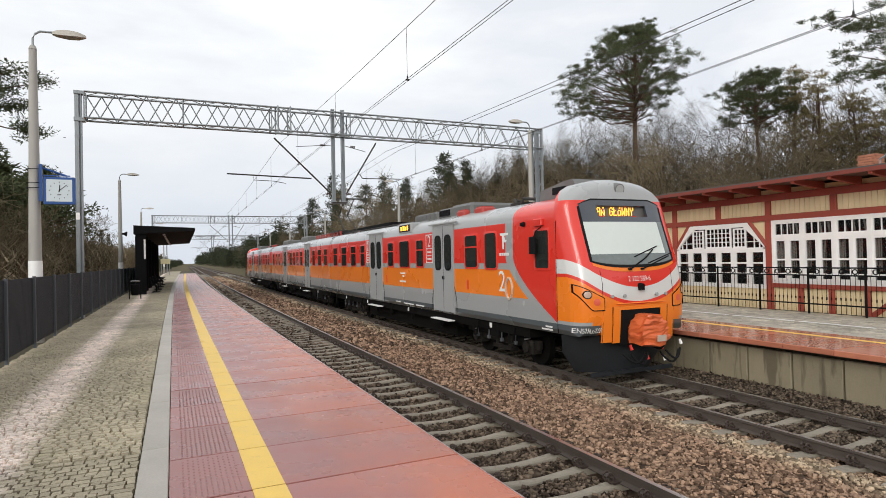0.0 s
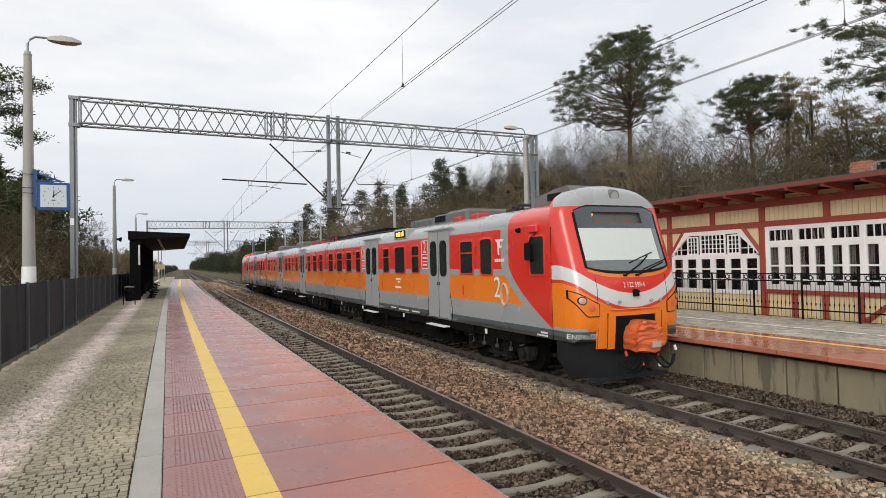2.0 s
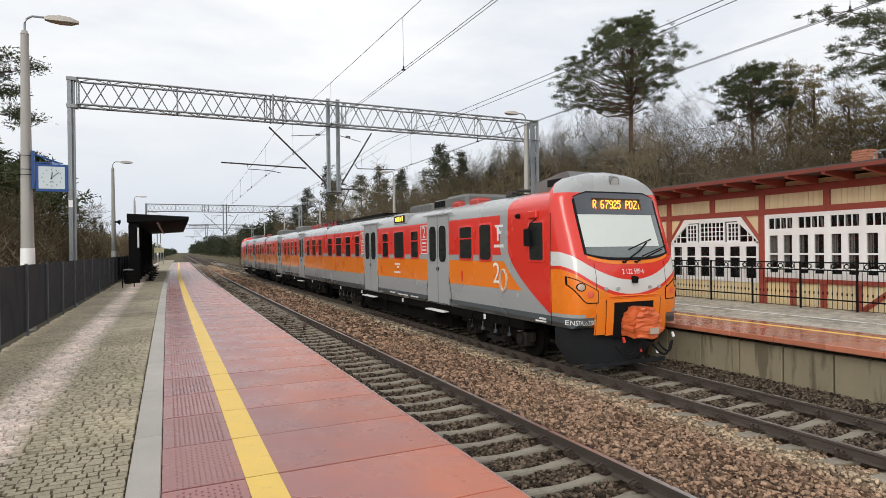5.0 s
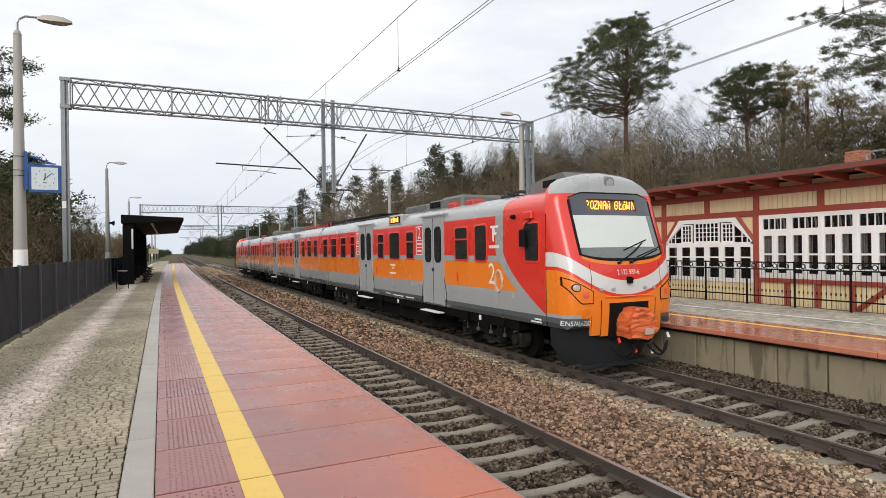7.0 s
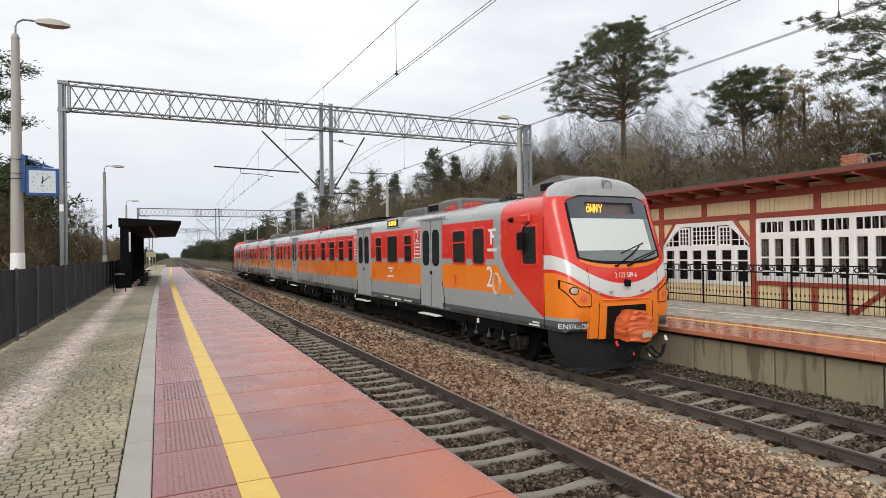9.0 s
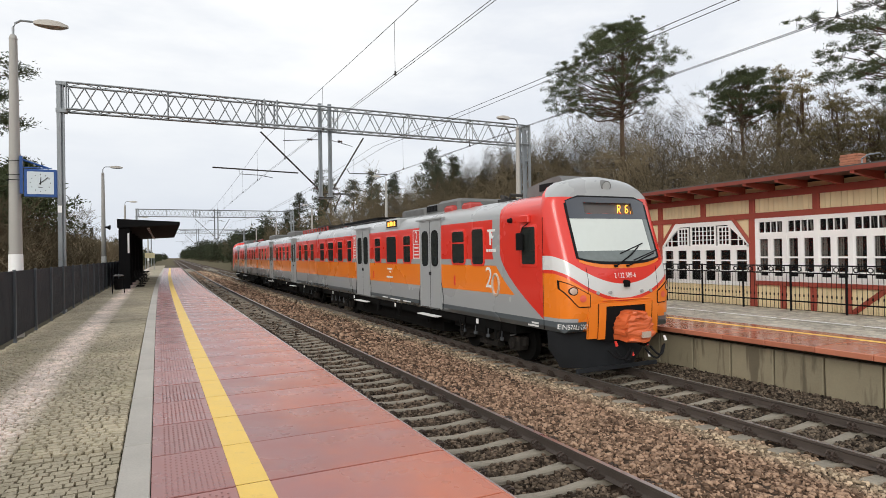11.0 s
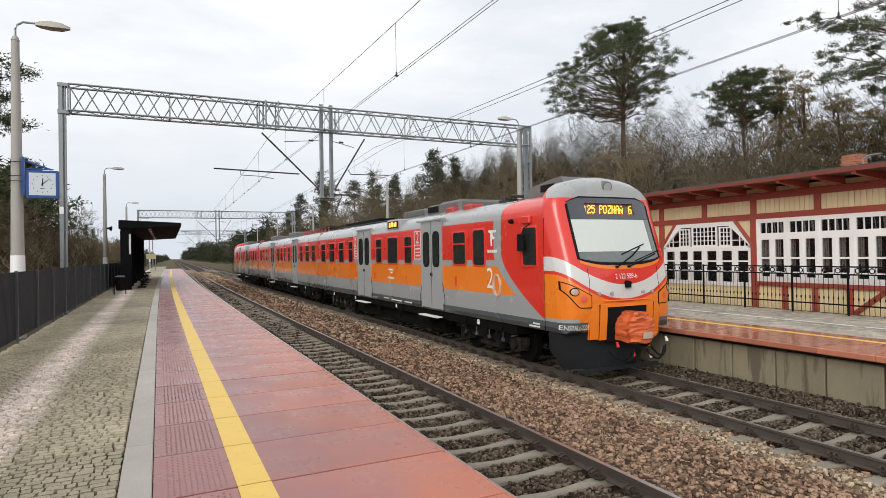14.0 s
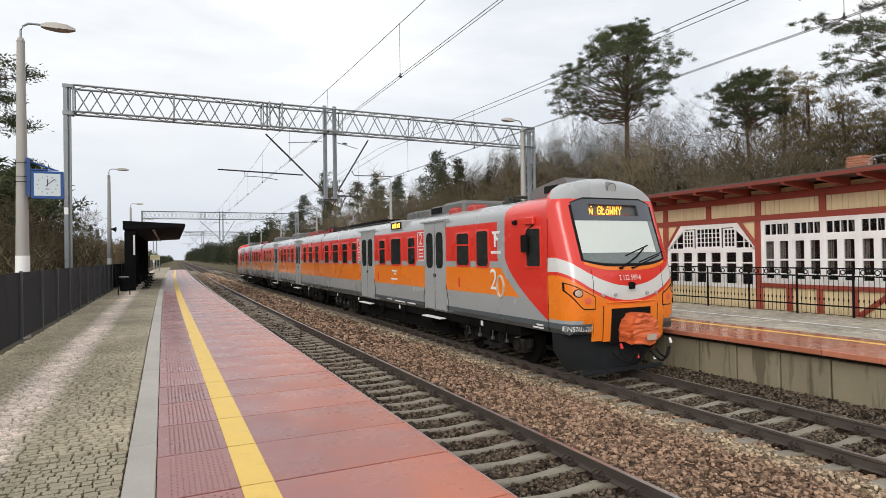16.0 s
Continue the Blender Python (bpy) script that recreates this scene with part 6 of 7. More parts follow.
def pine(seed, height, crown0, radius, limbs, blades, label, x, y, z, size=0.75, shape=1.0, hero=False, rz=0):
    """A Scots pine: a bare trunk, level limbs and tufts of needles in tiers."""
    r_ = random.Random(seed)
    t = thing("pine_tree", label, "tree", "pines", at=pose(x, y, z, 0, 0, rz))
    s = Shape()
    pts, rad = [], []
    for i in range(9):
        q = i / 8
        pts.append(Vector((0.25 * math.sin(q * 3 + seed), 0.25 * math.cos(q * 2.3 + seed), -0.4 + (height + 0.2) * q)))
        rad.append(height * 0.0135 * (1 - 0.8 * q))
    s.tube(pts, rad, 8, caps=False)
    v, f = [], []
    for i in range(limbs):
        q = (i + r_.uniform(0, 0.8)) / limbs
        zz = crown0 + (height - crown0) * q
        k = min(7, int(zz / height * 8))
        base = Vector((pts[k].x, pts[k].y, zz))
        a = i * 2.4 + r_.uniform(-0.5, 0.5)
        reach = radius * (max(0.12, math.sin(math.pi * min(1, 0.28 + 0.72 * q)) ** 0.8) * shape + (1 - shape) * (1 - q)) * (r_.uniform(0.6, 1.08) if hero else r_.uniform(0.4, 1.25))
        pl, p, d = [base], base.copy(), Vector((math.cos(a), math.sin(a), r_.uniform(-0.1, 0.35)))
        for j in range(4):
            d = (d + Vector((r_.gauss(0, 0.15), r_.gauss(0, 0.15), r_.gauss(0.03, 0.1)))).normalized()
            p = p + d * reach / 4
            pl.append(p.copy())
        s.tube(pl, [0.07 * reach / 3, 0.05 * reach / 3, 0.04 * reach / 3, 0.025 * reach / 3, 0.012], 5 if hero else 3, caps=False)
        for j in range(1, 5):
            for m_ in range((0, 1, 2, 5, 6)[j] if hero else (2 if j < 3 else 3)):
                side = Vector((r_.gauss(0, 1), r_.gauss(0, 1), r_.gauss(0.15, 0.35))).normalized() * reach * r_.uniform(0.1, 0.32)
                c = pl[j] + side * (0.6 if j == 4 else 1)
                if j > 1 or r_.random() < 0.4:
                    if hero:
                        s.tube([pl[j], c], [0.02, 0.008], 3, caps=False)
                    tuft(v, f, c, r_, size * r_.uniform(0.8, 1.3), blades, 0.45 if hero else 0.6, 0.042 if hero else 0.085)
        if q > 0.75 and (hero or i % 3 == 0):
            tuft(v, f, base + Vector((r_.gauss(0, 0.4), r_.gauss(0, 0.4), 0.3)), r_, size * 1.2, blades, 0.5, 0.042 if hero else 0.085)
    me = bpy.data.meshes.new("trunk")
    me.from_pydata(s.v, [], s.f)
    me.materials.append(M_pinebark)
    ob = new("trunk", me)
    ob.parent = t
    me = bpy.data.meshes.new("crown")
    me.from_pydata(v, [], f)
    me.materials.append(M_needle if hero or label.startswith("dense young") else M_needle_far)
    ob = new("crown", me)
    ob.parent = t
    return t


def domed_pine(seed, height, crown0, radius, pads, label, x, y, z, needles, pad=1.0, widest=0.3, skew=0.0, blades=420):
    """An old pine: a bare trunk, crooked limbs that rise to flat pads of needles, and a domed crown with gaps."""
    r_ = random.Random(seed)
    t = thing("pine_tree", label, "tree", "pines", at=pose(x, y, z))
    s = Shape()
    pts = [Vector((0.3 * math.sin(i * 0.5 + seed), 0.3 * math.cos(i * 0.4 + seed), -0.4 + (height - 0.6) * i / 9)) for i in range(10)]
    s.tube(pts, [height * 0.0155 * (1 - 0.082 * i) for i in range(10)], 8, caps=False)
    v, f = [], []
    for i in range(pads):
        q = ((i + r_.random()) / pads) ** 0.9
        wide = 0.72 + 0.28 * q / widest if q < widest else max(0.1, 1 - ((q - widest) / (1 - widest)) ** 1.9) ** 0.6
        a = i * 2.4 + r_.uniform(-0.6, 0.6)
        reach = radius * wide * math.sqrt(r_.uniform(0.12, 1.0)) * r_.uniform(0.88, 1.08)
        c = Vector((reach * math.cos(a) - skew * (1 - q), reach * math.sin(a) + skew * 0.5 * (1 - q), crown0 + (height - crown0) * q + r_.uniform(-0.3, 0.3)))
        low = crown0 * 0.86 + (c.z - crown0 * 0.86) * r_.uniform(0.45, 0.85)
        k = min(8, int(low / height * 9.4))
        root = Vector((pts[k].x, pts[k].y, low))
        m1 = root.lerp(c, 0.4) + Vector((r_.gauss(0, 0.2), r_.gauss(0, 0.2), r_.gauss(-0.12, 0.15))) * pad
        m2 = root.lerp(c, 0.75) + Vector((r_.gauss(0, 0.22), r_.gauss(0, 0.22), r_.gauss(-0.05, 0.15))) * pad
        s.tube([root, m1, m2, c], [0.022 + 0.012 * reach, 0.018 + 0.007 * reach, 0.02, 0.01], 4, caps=False)
        for j in range(4):
            e = m1.lerp(c, r_.random()) + Vector((r_.gauss(0, 0.5), r_.gauss(0, 0.5), r_.gauss(0.05, 0.28))) * pad
            s.tube([m1.lerp(c, r_.random()), e], [0.018, 0.007], 3, caps=False)
        size = pad * r_.uniform(0.65, 1.25)
        clumps = [Vector((r_.gauss(0, 0.5), r_.gauss(0, 0.5), r_.gauss(0.05, 0.14))) * size for j in range(9)]
        for j in range(blades):
            o = clumps[j % 9] + Vector((r_.gauss(0, 0.13), r_.gauss(0, 0.13), r_.gauss(0, 0.07))) * size
            d = (Vector((o.x, o.y, 0.3 * size)) * 0.5 / size + Vector((r_.gauss(0, 0.6), r_.gauss(0, 0.6), r_.gauss(0.2, 0.5)))).normalized() * r_.uniform(0.09, 0.19)
            w = d.cross(Vector((r_.gauss(0, 1), r_.gauss(0, 1), r_.gauss(0, 1)))).normalized() * 0.018
            k = len(v)
            v += [tuple(c + o - w), tuple(c + o + w), tuple(c + o + d)]
            f.append((k, k + 1, k + 2))
    for nm, vs, fs, m_ in (("trunk", s.v, s.f, M_pinebark), ("crown", v, f, needles)):
        me = bpy.data.meshes.new(nm)
        me.from_pydata(vs, [], fs)
        me.materials.append(m_)
        new(nm, me).parent = t
    return t


M_olive = mat("olive_foliage", (0.22, 0.175, 0.085), 0.8, 0, 0.45, 0.4, 3, 0, 0.2, 0.8)
M_olive.node_tree.nodes["Principled BSDF"].inputs["Specular IOR Level"].default_value = 0.1
# the tall pines that stand out
domed_pine(3, 20.0, 12.9, 5.0, 125, "tall dark green pine with a broad domed crown above the wood", 25.9, 36.0, 0.6, M_needle, 1.05, 0.3, 1.5, 760)
domed_pine(8, 13.4, 10.2, 2.5, 50, "rounded pine crown standing in the bare wood", 26.7, 26.0, 0.6, M_needle, 0.8, 0.35, 0.0, 680)
domed_pine(12, 18.0, 8.6, 4.7, 130, "pine with hanging dark branches behind the station", 22.0, 12.9, 0.3, M_needle, 0.95, 0.45, 0.0, 820)
for sd, x, y, top, c0, r, n in ((61, 28.2, 24.6, 13.2, 6.5, 1.1, 30), (62, 27.2, 22.6, 12.3, 5.6, 0.9, 24), (63, 27.0, 20.4, 10.4, 4.5, 1.6, 36), (64, 26.0, 18.0, 8.8, 3.6, 1.9, 40), (65, 27.4, 22.0, 9.0, 4.0, 1.4, 30), (66, 25.5, 15.8, 8.6, 3.2, 2.0, 40)):
    domed_pine(sd, top, c0, r, n, "olive-green ivy-clad tree at the edge of the wood", x, y, 0.8, M_olive, 0.75, 0.25, 0.0, 300)
pine(15, 13.6, 10.0, 4.4, 16, 85, "pine with level branches behind the fence", -18.3, 40.0, 0.4, 0.85, 1.0, True)
low_pine = pine(33, 8.5, 4.3, 2.8, 26, 30, "dense young pine behind the fence", -16.5, 36.5, 0.3, 0.6, 0.6)
copy_thing(low_pine, pose(-18.5, 47, 0.3, 0, 0, 130))
copy_thing(low_pine, pose(-16.8, 30, 0.3, 0, 0, 220))
copy_thing(low_pine, pose(-15.6, 46, 0.3, 0, 0, 40))
copy_thing(low_pine, pose(-17.3, 51, 0.3, 0, 0, 300))
# conifers of the further wood
fir = pine(41, 16.0, 2.5, 3.6, 34, 20, "dark pine in the distant wood", 24, 92, 0.2, 0.55, 0.12)
tall = pine(42, 16.5, 8.0, 3.2, 24, 24, "distant pine with a high crown", 27, 75, 0.5, 0.65, 0.75)
tr = random.Random(77)
for i in range(70):
    y = 66 + i * 3.1 + tr.uniform(-2, 2)
    x = (14.5 + tr.uniform(0, 17) if y < 150 else 13 + tr.uniform(0, 20)) + bx(y) + max(0, (95 - y) * 0.12)
    q = tr.uniform(0.72, 1.08) * (1.0 if y < 115 else 0.68)
    src = fir if i % 3 else tall
    ob = copy_thing(src, pose(x, y, 0.2, 0, 0, tr.uniform(0, 360)))
    ob.scale = (q, q, q)
for i in range(22):
    y = 60 + i * 9 + tr.uniform(-3, 3)
    ob = copy_thing(fir if i % 2 else low_pine, pose(-21 - tr.uniform(0, 14) + bx(y), y, 0.2, 0, 0, tr.uniform(0, 360)))
    q = tr.uniform(0.45, 0.65)
    ob.scale = (q, q, q)
for i in range(30):
    y = 95 + i * 7.2 + tr.uniform(-2, 2)
    ob = copy_thing((fir, low_pine, tall)[i % 3], pose(-14 - tr.uniform(0, 16) + bx(y), y, 0.0, 0, 0, tr.uniform(0, 360)))
    q = tr.uniform(0.26, 0.4)
    ob.scale = (q * 1.1, q * 1.1, q)
speck = pine(51, 13.0, 1.2, 3.4, 15, 7, "far pine of the wood along the line", 20, 170, 0.0, 2.2, 0.55)
for i in range(170):
    y = 120 + 340 * tr.random()
    left = i % 5 < 2
    x = (-13.5 - 30 * tr.random() ** 1.6 if left else 11.5 + 34 * tr.random() ** 1.6) + bx(y)
    ob = copy_thing(speck, pose(x, y, 0.0, 0, 0, tr.uniform(0, 360)))
    q = tr.uniform(0.5, 0.8) * (0.48 if left else 1)
    ob.scale = (q * 1.15, q * 1.15, q)
# bare trees: a few built, many copies
kinds = [bare_tree(101, 11.5, 1, 4, (10, 7, 5, 4), 0.009, "tall leafless tree at the edge of the wood", 22, 30, 0.4),
         bare_tree(102, 10.5, 1, 4, (10, 7, 5, 4), 0.009, "tall leafless tree at the edge of the wood", 23, 41, 0.4),
         bare_tree(103, 12.0, 3, 4, (7, 6, 4, 4), 0.010, "leafless tree with several stems", 19.5, 34, 0.3),
         bare_tree(104, 9.0, 6, 3, (9, 7, 6), 0.014, "dense brown leafless thicket", 18.5, 26, 0.2),
         bare_tree(105, 8.0, 6, 3, (9, 7, 6), 0.014, "dense brown leafless thicket", 19.0, 20, 0.2)]
far_kinds = [bare_tree(106, 12.0, 3, 3, (9, 7, 5), 0.017, "distant leafless tree of the wood", 18, 74, 0.1), bare_tree(107, 8.0, 5, 3, (8, 6, 5), 0.017, "distant brown leafless thicket", 15, 80, 0.1)]
count = 0
for row, (x0, step, pick, q0) in enumerate(((18.5, 2.5, (3, 4, 2), 0.95), (21.5, 3.2, (2, 3, 0, 4), 0.98), (25.5, 5.2, (0, 1, 2), 0.78), (30.5, 9.0, (1, 0), 0.78))):
    y = 6.0 + row
    while y < 70:
        k = kinds[pick[count % len(pick)]]
        ob = copy_thing(k, pose(x0 + tr.uniform(-1.2, 1.2) + bx(y), y, ground_z(x0, y) - 0.1, 0, 0, tr.uniform(0, 360)))
        q = q0 * tr.uniform(0.82, 1.1) * min(0.98, 0.5 + 0.0105 * y)
        ob.scale = (q, q, q * tr.uniform(0.92, 1.08))
        y += step * tr.uniform(0.8, 1.25)
        count += 1
for i in range(60):
    y = 70 + i * 2.9 + tr.uniform(-1, 1)
    ob = copy_thing(far_kinds[i % 2], pose(13.5 + tr.uniform(0, 8) + bx(y), y, -0.1, 0, 0, tr.uniform(0, 360)))
    q = tr.uniform(0.55, 0.85)
    ob.scale = (q, q, q)
for i in range(34):
    y = 18 + i * 3.4 + tr.uniform(-1, 1)
    near_ = y < 60
    ob = copy_thing((kinds[3 + i % 2] if near_ else far_kinds[1]), pose(-14.2 - tr.uniform(0, 5) + bx(y), y, 0.2, 0, 0, tr.uniform(0, 360)))
    q = tr.uniform(0.45, 0.65) if i % 3 else tr.uniform(0.65, 0.8)
    ob.scale = (q, q, q)
for x, y, q in ((-16.5, 33, 0.6), (-19.5, 45, 0.7), (-15.8, 27, 0.5), (-20, 58, 0.8)):
    ob = copy_thing(kinds[0], pose(x, y, 0.3, 0, 0, x * 40))
    ob.scale = (q, q, q)
for sd, x, y, h, n in ((111, 21.0, 26.4, 10.5, 2), (112, 21.6, 24.0, 9.0, 3), (113, 20.6, 22.2, 8.0, 4)):
    bare_tree(sd, h, n, 4, (9, 6, 4, 4), 0.010, "dark leafless tree with crooked forking limbs", x, y, 0.2, M_bark)
# brush and twigs deep in the wood, one mass behind and between the first trees
for xa, xb, ya, yb, amount, high, slope, most in ((19, 36, 5, 85, 300000, 10.4, 0.10, 15.0), (18.5, 25, 18, 66, 120000, 7.6, 0.06, 11.5), (22.5, 31, 31, 64, 240000, 13.2, 0.03, 14.6), (-30, -13.5, 14, 150, 70000, 4.6, 0.02, 7.0)):
    v, f = [], []
    for i in range(amount):
        y = ya + (yb - ya) * tr.random() ** 1.25
        q = tr.random()
        x = (xa + (xb - xa) * q if xa > 0 else xb + (xa - xb) * q) + bx(y)
        z = ground_z(x, y) + min(most, high + slope * y) * (0.55 + 0.45 * q) * (0.12 + 0.88 * tr.random() ** 0.9) * min(1.0, 0.45 + (y - ya) / 9) * (0.84 + 0.2 * math.sin(y * 0.7 + x * 0.9) + 0.1 * math.sin(y * 2.1 - x * 1.3))
        a = tr.uniform(0, 2 * math.pi)
        ln = tr.uniform(0.5, 1.7) * min(1.0, 0.35 + y / 50)
        w = tr.uniform(0.022, 0.06) * (1 + y / 120)
        dx, dy = math.cos(a) * ln * 0.6, math.sin(a) * ln * 0.6
        k = len(v)
        v += [(x, y, z), (x + w, y + w, z), (x + dx, y + dy, z + ln * tr.uniform(0.1, 1.0))]
        f.append((k, k + 1, k + 2))
    me = bpy.data.meshes.new("undergrowth")
    me.from_pydata(v, [], f)
    me.materials.append(M_under_w if xa > 0 else M_brush)
    tagged(new("undergrowth", me), "brown tangle of twigs and brush in the wood", "undergrowth", kind="stuff")
for i in range(90):
    y = 450 + 900 * tr.random()
    left = i % 3 == 0
    x = (-13 - 30 * tr.random() ** 1.5 if left else 12 + 40 * tr.random() ** 1.5) + bx(y)
    ob = copy_thing(speck, pose(x, y, -0.5, 0, 0, tr.uniform(0, 360)))
    q = tr.uniform(0.8, 1.2) * (0.5 if left else 1)
    ob.scale = (q * 1.3, q * 1.3, q)


# ---- near platform paving ----
pr = random.Random(21)
J0, JP = 4.972, 1.098
slab = Shape()
slab.box(0, 2.42, 0.009, JP - 0.009, -0.12, 0, 0, 0.004)
slab.box(2.42, 2.46, 0.006, JP - 0.006, -0.12, -0.006, 0, 0.006)
ME_slab = mesh_of("edge_slab", slab, M_red)
line = Shape()
line.box(0, 0.26, 0.008, JP - 0.008, 0.0, 0.004)
ME_line = mesh_of("yellow_line", line, M_yellow)
dots = Shape()
for i in range(11):
    for j in range(13):
        x, y = 0.035 + i * 0.043, 0.05 + j * 0.079
        y += 0.02 if i % 2 else -0.02
        dots.add([(x, y - 0.015, 0), (x + 0.011, y, 0), (x, y + 0.015, 0), (x - 0.011, y, 0), (x, y - 0.009, 0.004), (x + 0.006, y, 0.004), (x, y + 0.009, 0.004), (x - 0.006, y, 0.004)],
                 [(4, 5, 6, 7), (0, 1, 5, 4), (1, 2, 6, 5), (2, 3, 7, 6), (3, 0, 4, 7)])
# Slab red taken a tone darker: the shading of the raised dots, as colour.
M_dots = mat("shaded_dot_red", (0.27, 0.112, 0.103), 0.35, 0, 0.15, 2, 60, 0.1)
ME_dots = mesh_of("tactile_dots", dots, M_dots)
for i in range(-14, 100):
    y = J0 + JP * i
    turn = -math.degrees((bx(y + JP) - bx(y)) / JP)
    again("edge_slab", ME_slab, near, pose(-7.955 + bx(y), y, ZP + pr.uniform(-0.0015, 0.0015), 0, 0, turn))
    again("yellow_line", ME_line, near, pose(-7.345 + bx(y), y, ZP + 0.002, 0, 0, turn))
    if i < 26:
        again("tactile_dots", ME_dots, near, pose(-7.88 + bx(y), y, ZP + 0.001, 0, 0, turn))
kb = Shape()
kb.box(0, 0.243, 0.004, 2.156, -0.2, 0.004, 0, 0.008)
ME_kerb = mesh_of("kerb_stone", kb, M_kerb)
for i in range(-8, 50):
    y = 6.53 + 2.16 * i
    again("kerb_stone", ME_kerb, near, pose(-8.205 + bx(y), y, ZP, 0, 0, -math.degrees((bx(y + 2.16) - bx(y)) / 2.16)))


def sett(s, x0, x1, y0, y1, r_, z=0.0, rough=0.012, plain=False):
    """One worn stone: uneven corners, a rounded edge, a slightly domed top."""
    j = lambda q: r_.uniform(-q, q)
    c = [(x0 + j(rough), y0 + j(rough * 0.6)), ((x0 + x1) / 2 + j(rough), y0 + j(rough * 0.7)), (x1 + j(rough), y0 + j(rough * 0.6)), (x1 + j(rough), y1 + j(rough * 0.6)), ((x0 + x1) / 2 + j(rough), y1 + j(rough * 0.7)), (x0 + j(rough), y1 + j(rough * 0.6))]
    cx, cy = (x0 + x1) / 2, (y0 + y1) / 2
    h = z + j(0.003)
    low = [(x, y, h - 0.055) for x, y in c]
    midr = [(cx + (x - cx) * 0.96, cy + (y - cy) * 0.96, h - 0.015 + j(0.002)) for x, y in c]
    topr = [(cx + (x - cx) * 0.80, cy + (y - cy) * 0.76, h + 0.004 + j(0.003)) for x, y in c]
    if plain or y0 > 16 or y0 < 1:
        s.add([low[i] for i in (0, 2, 3, 5)] + [midr[i] for i in (0, 2, 3, 5)], [(4, 5, 6, 7), (0, 1, 5, 4), (1, 2, 6, 5), (2, 3, 7, 6), (3, 0, 4, 7)])
        return
    f = [(12, 13, 14, 15, 16, 17)]
    for b in (0, 6):
        f += [(b + i, b + (i + 1) % 6, b + 6 + (i + 1) % 6, b + 6 + i) for i in range(6)]
    s.add(low + midr + topr, f)


mesh_pool = []
for k in range(24):
    s = Shape()
    sett(s, -0.075, 0.075, -0.071, 0.071, pr)
    mesh_pool.append(mesh_of("sett", s, M_sett))
rest = Shape()
y = -8.0
singles = 0
while y < 64:
    h_ = pr.uniform(0.088, 0.112)
    ph = pr.uniform(0, 6)
    x = -10.74 - pr.uniform(0, 0.08)
    while x < -8.225:
        w_ = pr.choice((0.08, 0.09, 0.10, 0.12, 0.14)) * pr.uniform(0.92, 1.08)
        x1 = x + w_
        if x1 > -8.28:
            x1 = -8.215
        dy = 0.045 * math.sin(x * 4.6 + y * 0.7) + 0.02 * math.sin(x * 9 + y * 1.3) + pr.uniform(-0.008, 0.008)
        if 5.0 < y < 6.8 and x > -10.2 and singles < 290:
            ob = again("sett", mesh_pool[pr.randrange(24)], near, pose((x + x1) / 2 + bx(y), y + h_ / 2 + dy, ZP + pr.uniform(-0.004, 0.004), 0, 0, pr.choice((0, 180)) + pr.uniform(-3, 3)))
            ob.scale = ((x1 - x - 0.010) / 0.15, (h_ - 0.012) / 0.142, 1)
            singles += 1
        else:
            sett(rest, x + 0.005 + bx(y), x1 - 0.005 + bx(y), y + 0.005 + dy, y + h_ - 0.005 + dy, pr, ZP)
        x = x1
    y += h_
me = bpy.data.meshes.new("paving_setts")
me.from_pydata(rest.v, [], rest.f)
me.materials.append(M_sett)
ob = new("paving_setts", me)
ob.parent = near
tagged(ob, kind="stuff")
s = Shape()
s.sweep([(-10.75, ZP - 0.02), (-10.75, ZP - 0.004), (-8.21, ZP - 0.004), (-8.21, ZP - 0.02)], [(bx(y), y, 0) for y in YS if 62 <= y <= 150])
part("setts_distance", s, M_sett, near)

rest = Shape()
y = 2.0
while y < 32.6:
    h_ = pr.uniform(0.13, 0.17)
    x = 4.6
    while x < 8.36:
        x1 = min(8.4, x + pr.choice((0.12, 0.14, 0.16, 0.2)) * pr.uniform(0.92, 1.08))
        dy = 0.03 * math.sin(x * 3.3 + y * 0.7) + pr.uniform(-0.004, 0.004)
        sett(rest, x + 0.008 + bx(y), x1 - 0.008 + bx(y), y + 0.009 + dy, y + h_ - 0.009 + dy, pr, ZF - 0.004, 0.018, True)
        x = x1
    y += h_
me = bpy.data.meshes.new("paving_setts")
me.from_pydata(rest.v, [], rest.f)
me.materials.append(M_sett_far)
ob = new("paving_setts", me)
ob.parent = farp
tagged(ob, kind="stuff")

# ---- loose ballast stones ----
track(NEAR, 5.05, "ballasted railway track with concrete sleepers beside the platform")
track(FAR, 5.25, "ballasted railway track under the standing train")
g_ = np.random.default_rng(5)


def free(x, y):
    ok = np.ones(len(x), bool)
    for axis, first in ((NEAR, 5.05), (FAR, 5.25)):
        dy = np.abs((y - first + 0.3) % 0.6 - 0.3)
        ok &= ~((x - axis > -1.22) & (x - axis < (1.0 if axis == NEAR else 1.22)) & (dy < 0.105))
        for side in (-0.7535, 0.7535):
            ok &= np.abs(x - axis - side) > 0.095
    return ok


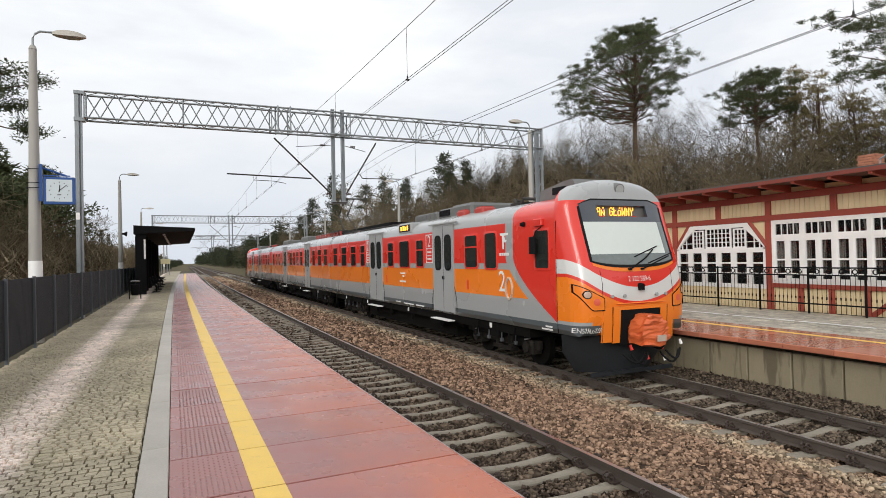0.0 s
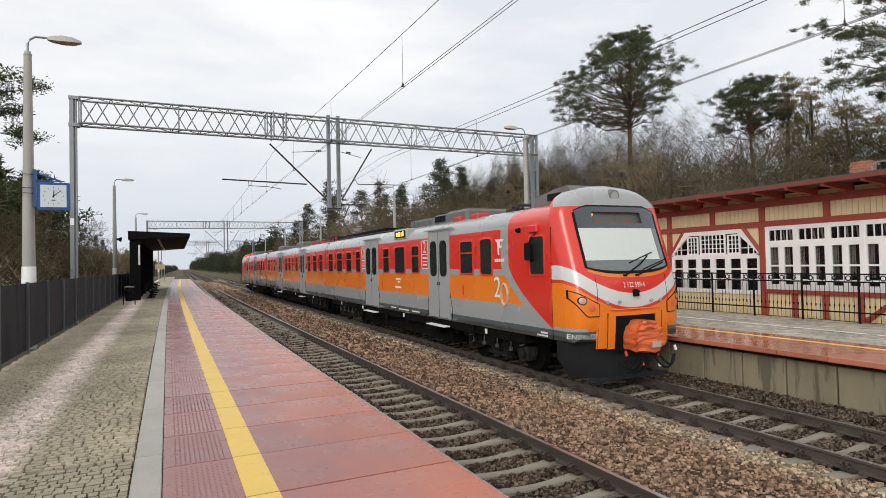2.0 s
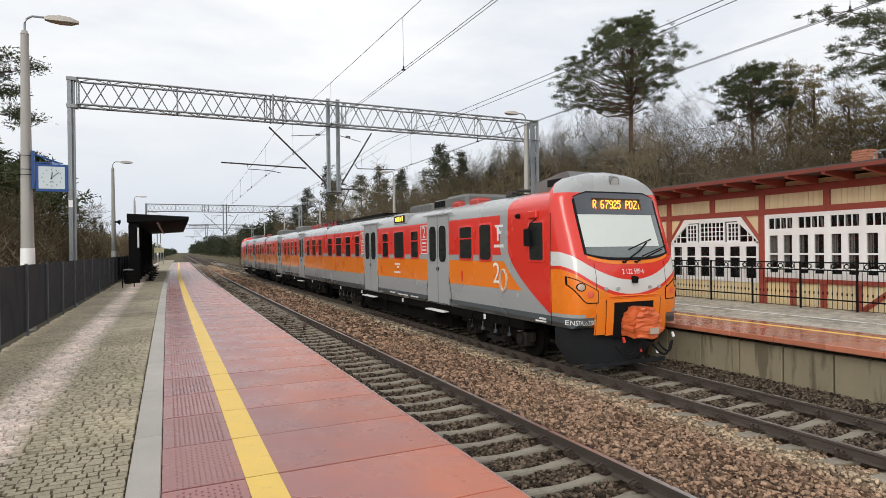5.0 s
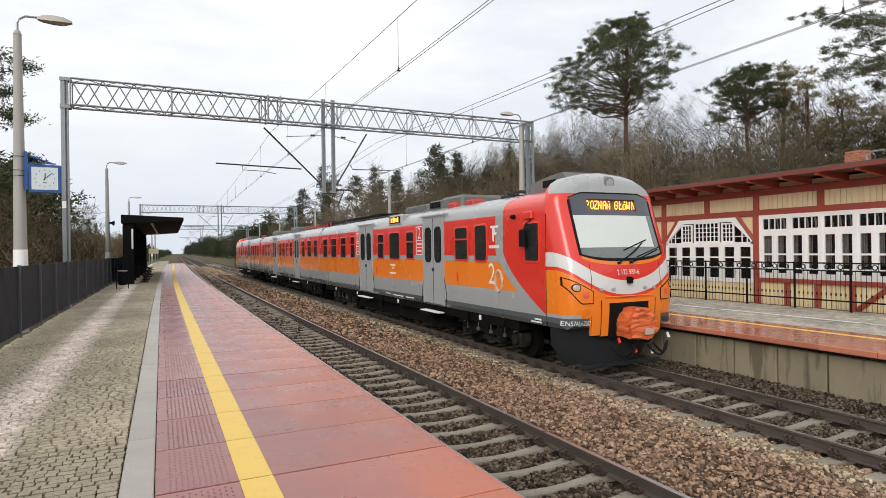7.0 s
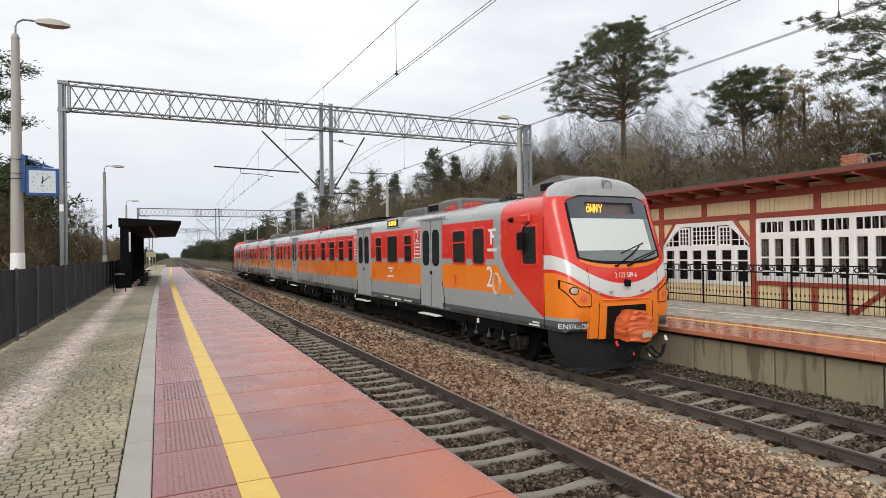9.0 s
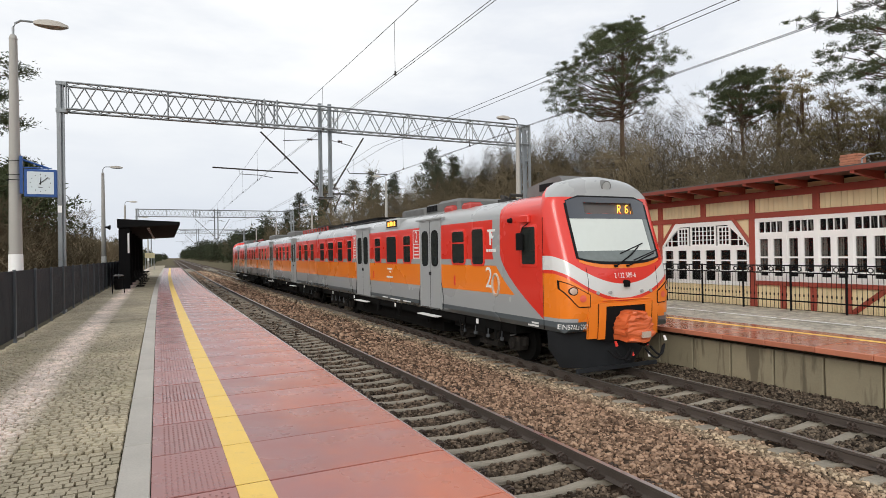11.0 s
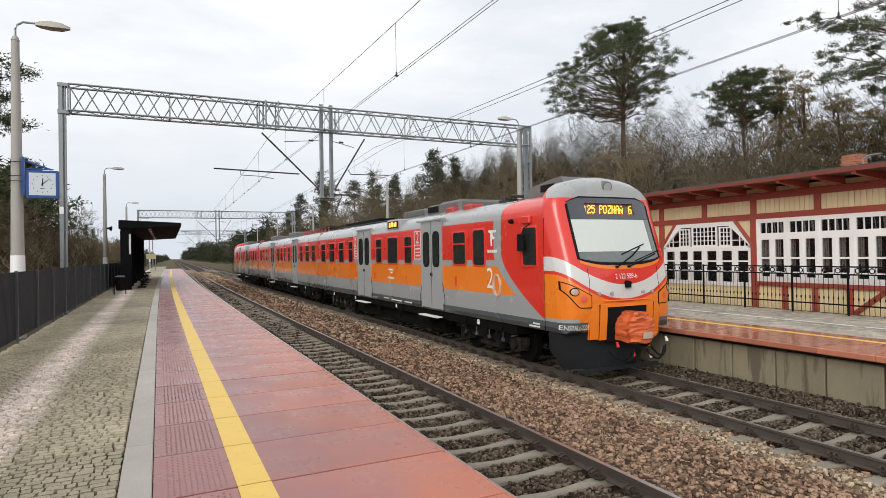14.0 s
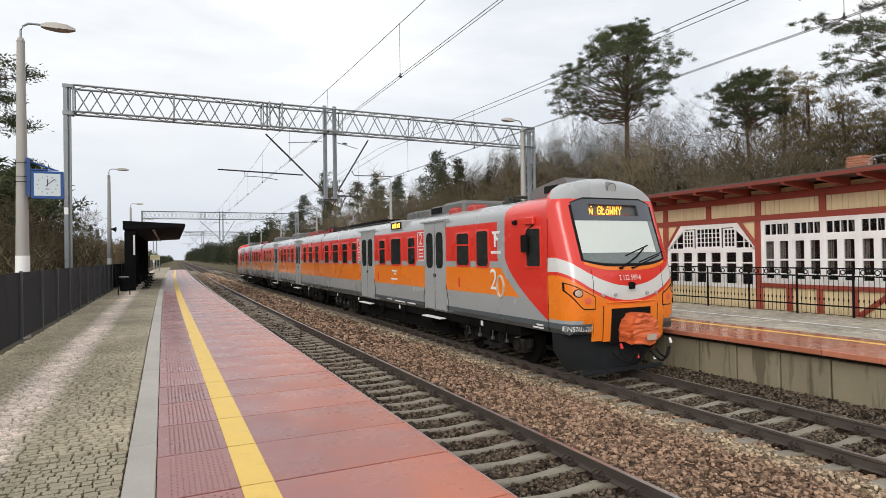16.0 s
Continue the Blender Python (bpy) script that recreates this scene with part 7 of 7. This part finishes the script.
V, F = [], []
corner = np.array([(a, b, c) for c in (-1, 1) for b in (-1, 1) for a in (-1, 1)], float)
cube = np.array([(0, 2, 3), (0, 3, 1), (4, 5, 7), (4, 7, 6), (0, 1, 5), (0, 5, 4), (2, 6, 7), (2, 7, 3), (0, 4, 6), (0, 6, 2), (1, 3, 7), (1, 7, 5)])
total = 0
for ya, yb, n, size in ((-8, 2.6, 2600, 0.06), (2.6, 4.5, 12500, 0.024), (4.5, 10, 42000, 0.0225), (10, 17, 24000, 0.026), (17, 30, 9000, 0.042), (30, 55, 6500, 0.06), (55, 120, 9000, 0.09)):
    x, y = g_.uniform(-5.5, 2.76, n), g_.uniform(ya, yb, n)
    keep = free(x, y)
    x, y = x[keep], y[keep]
    n = len(x)
    z = np.interp(x, [p[0] for p in prof], [p[1] for p in prof]) + g_.uniform(-0.03, 0.022, n)
    near_axis = np.minimum(np.abs(x - NEAR), np.abs(x - FAR))
    z += np.where(near_axis < 1.2, 0.012, 0)
    sz = size * g_.uniform(0.6, 1.35, (n, 1, 1)) * g_.uniform(0.45, 1.5, (n, 1, 3)) * np.array([1.1, 1.0, 0.75])
    P = corner[None] * sz * g_.uniform(0.55, 1.1, (n, 8, 3))
    a, b = g_.uniform(0, 6.283, n), g_.uniform(-0.9, 0.9, n)
    ca, sa, cb, sb = np.cos(a)[:, None], np.sin(a)[:, None], np.cos(b)[:, None], np.sin(b)[:, None]
    X, Y, Z = P[..., 0], P[..., 1] * cb - P[..., 2] * sb, P[..., 1] * sb + P[..., 2] * cb
    off = 1.35e-4 * np.clip(y - 12, 0, 68) ** 2 + 0.0184 * np.clip(y - 80, 0, None)
    V.append(np.stack([X * ca - Y * sa + (x + off)[:, None], X * sa + Y * ca + y[:, None], Z + z[:, None]], -1).reshape(-1, 3))
    F.append((cube[None] + (np.arange(n) * 8)[:, None, None] + total).reshape(-1, 3))
    total += n * 8
V, F = np.concatenate(V), np.concatenate(F)
me = bpy.data.meshes.new("ballast_stones")
me.vertices.add(len(V))
me.vertices.foreach_set("co", V.ravel())
me.loops.add(F.size)
me.loops.foreach_set("vertex_index", F.ravel())
me.polygons.add(len(F))
me.polygons.foreach_set("loop_start", np.arange(0, F.size, 3))
me.update(calc_edges=True)
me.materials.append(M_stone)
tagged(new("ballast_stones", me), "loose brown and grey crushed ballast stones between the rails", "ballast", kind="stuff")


# ---- what moves: the running letters of the display ----
def motions():
    """Each letter crosses the opening from its right to its left, then goes back behind the panel for the next round."""
    period, speed, start = 7.9, 0.468, 2.32
    edge = DX + 0.075
    front, back = 9.80, 9.93
    for k, ob in RUN:
        rows = []
        enter0 = start + (k * PITCH - 0.02) / speed
        cross = 2 * edge / speed
        for turn in range(-2, 3):
            t0 = enter0 + turn * period
            if t0 - period + cross > 16.5 or t0 + period < -0.5:
                continue
            steps = [(t0 + cross * i / 8, edge - 2 * edge * i / 8, front) for i in range(9)]
            rest = period - cross
            steps += [(t0 + cross + rest * q, x, y) for q, x, y in ((0.12, -edge, back), (0.35, -edge * 0.5, back), (0.6, edge * 0.3, back), (0.85, edge, back))]
            rows += steps
        rows.sort()
        inside = [r for r in rows if 0.0 < r[0] < 16.0]
        ts, xs, ys_ = [r[0] for r in rows], [r[1] for r in rows], [r[2] for r in rows]
        keys = [0.0] + [r[0] for r in inside] + [16.0]
        walk(ob, [(t, pose(float(np.interp(t, ts, xs)), float(np.interp(t, ts, ys_)), 3.48)) for t in keys])


motions()
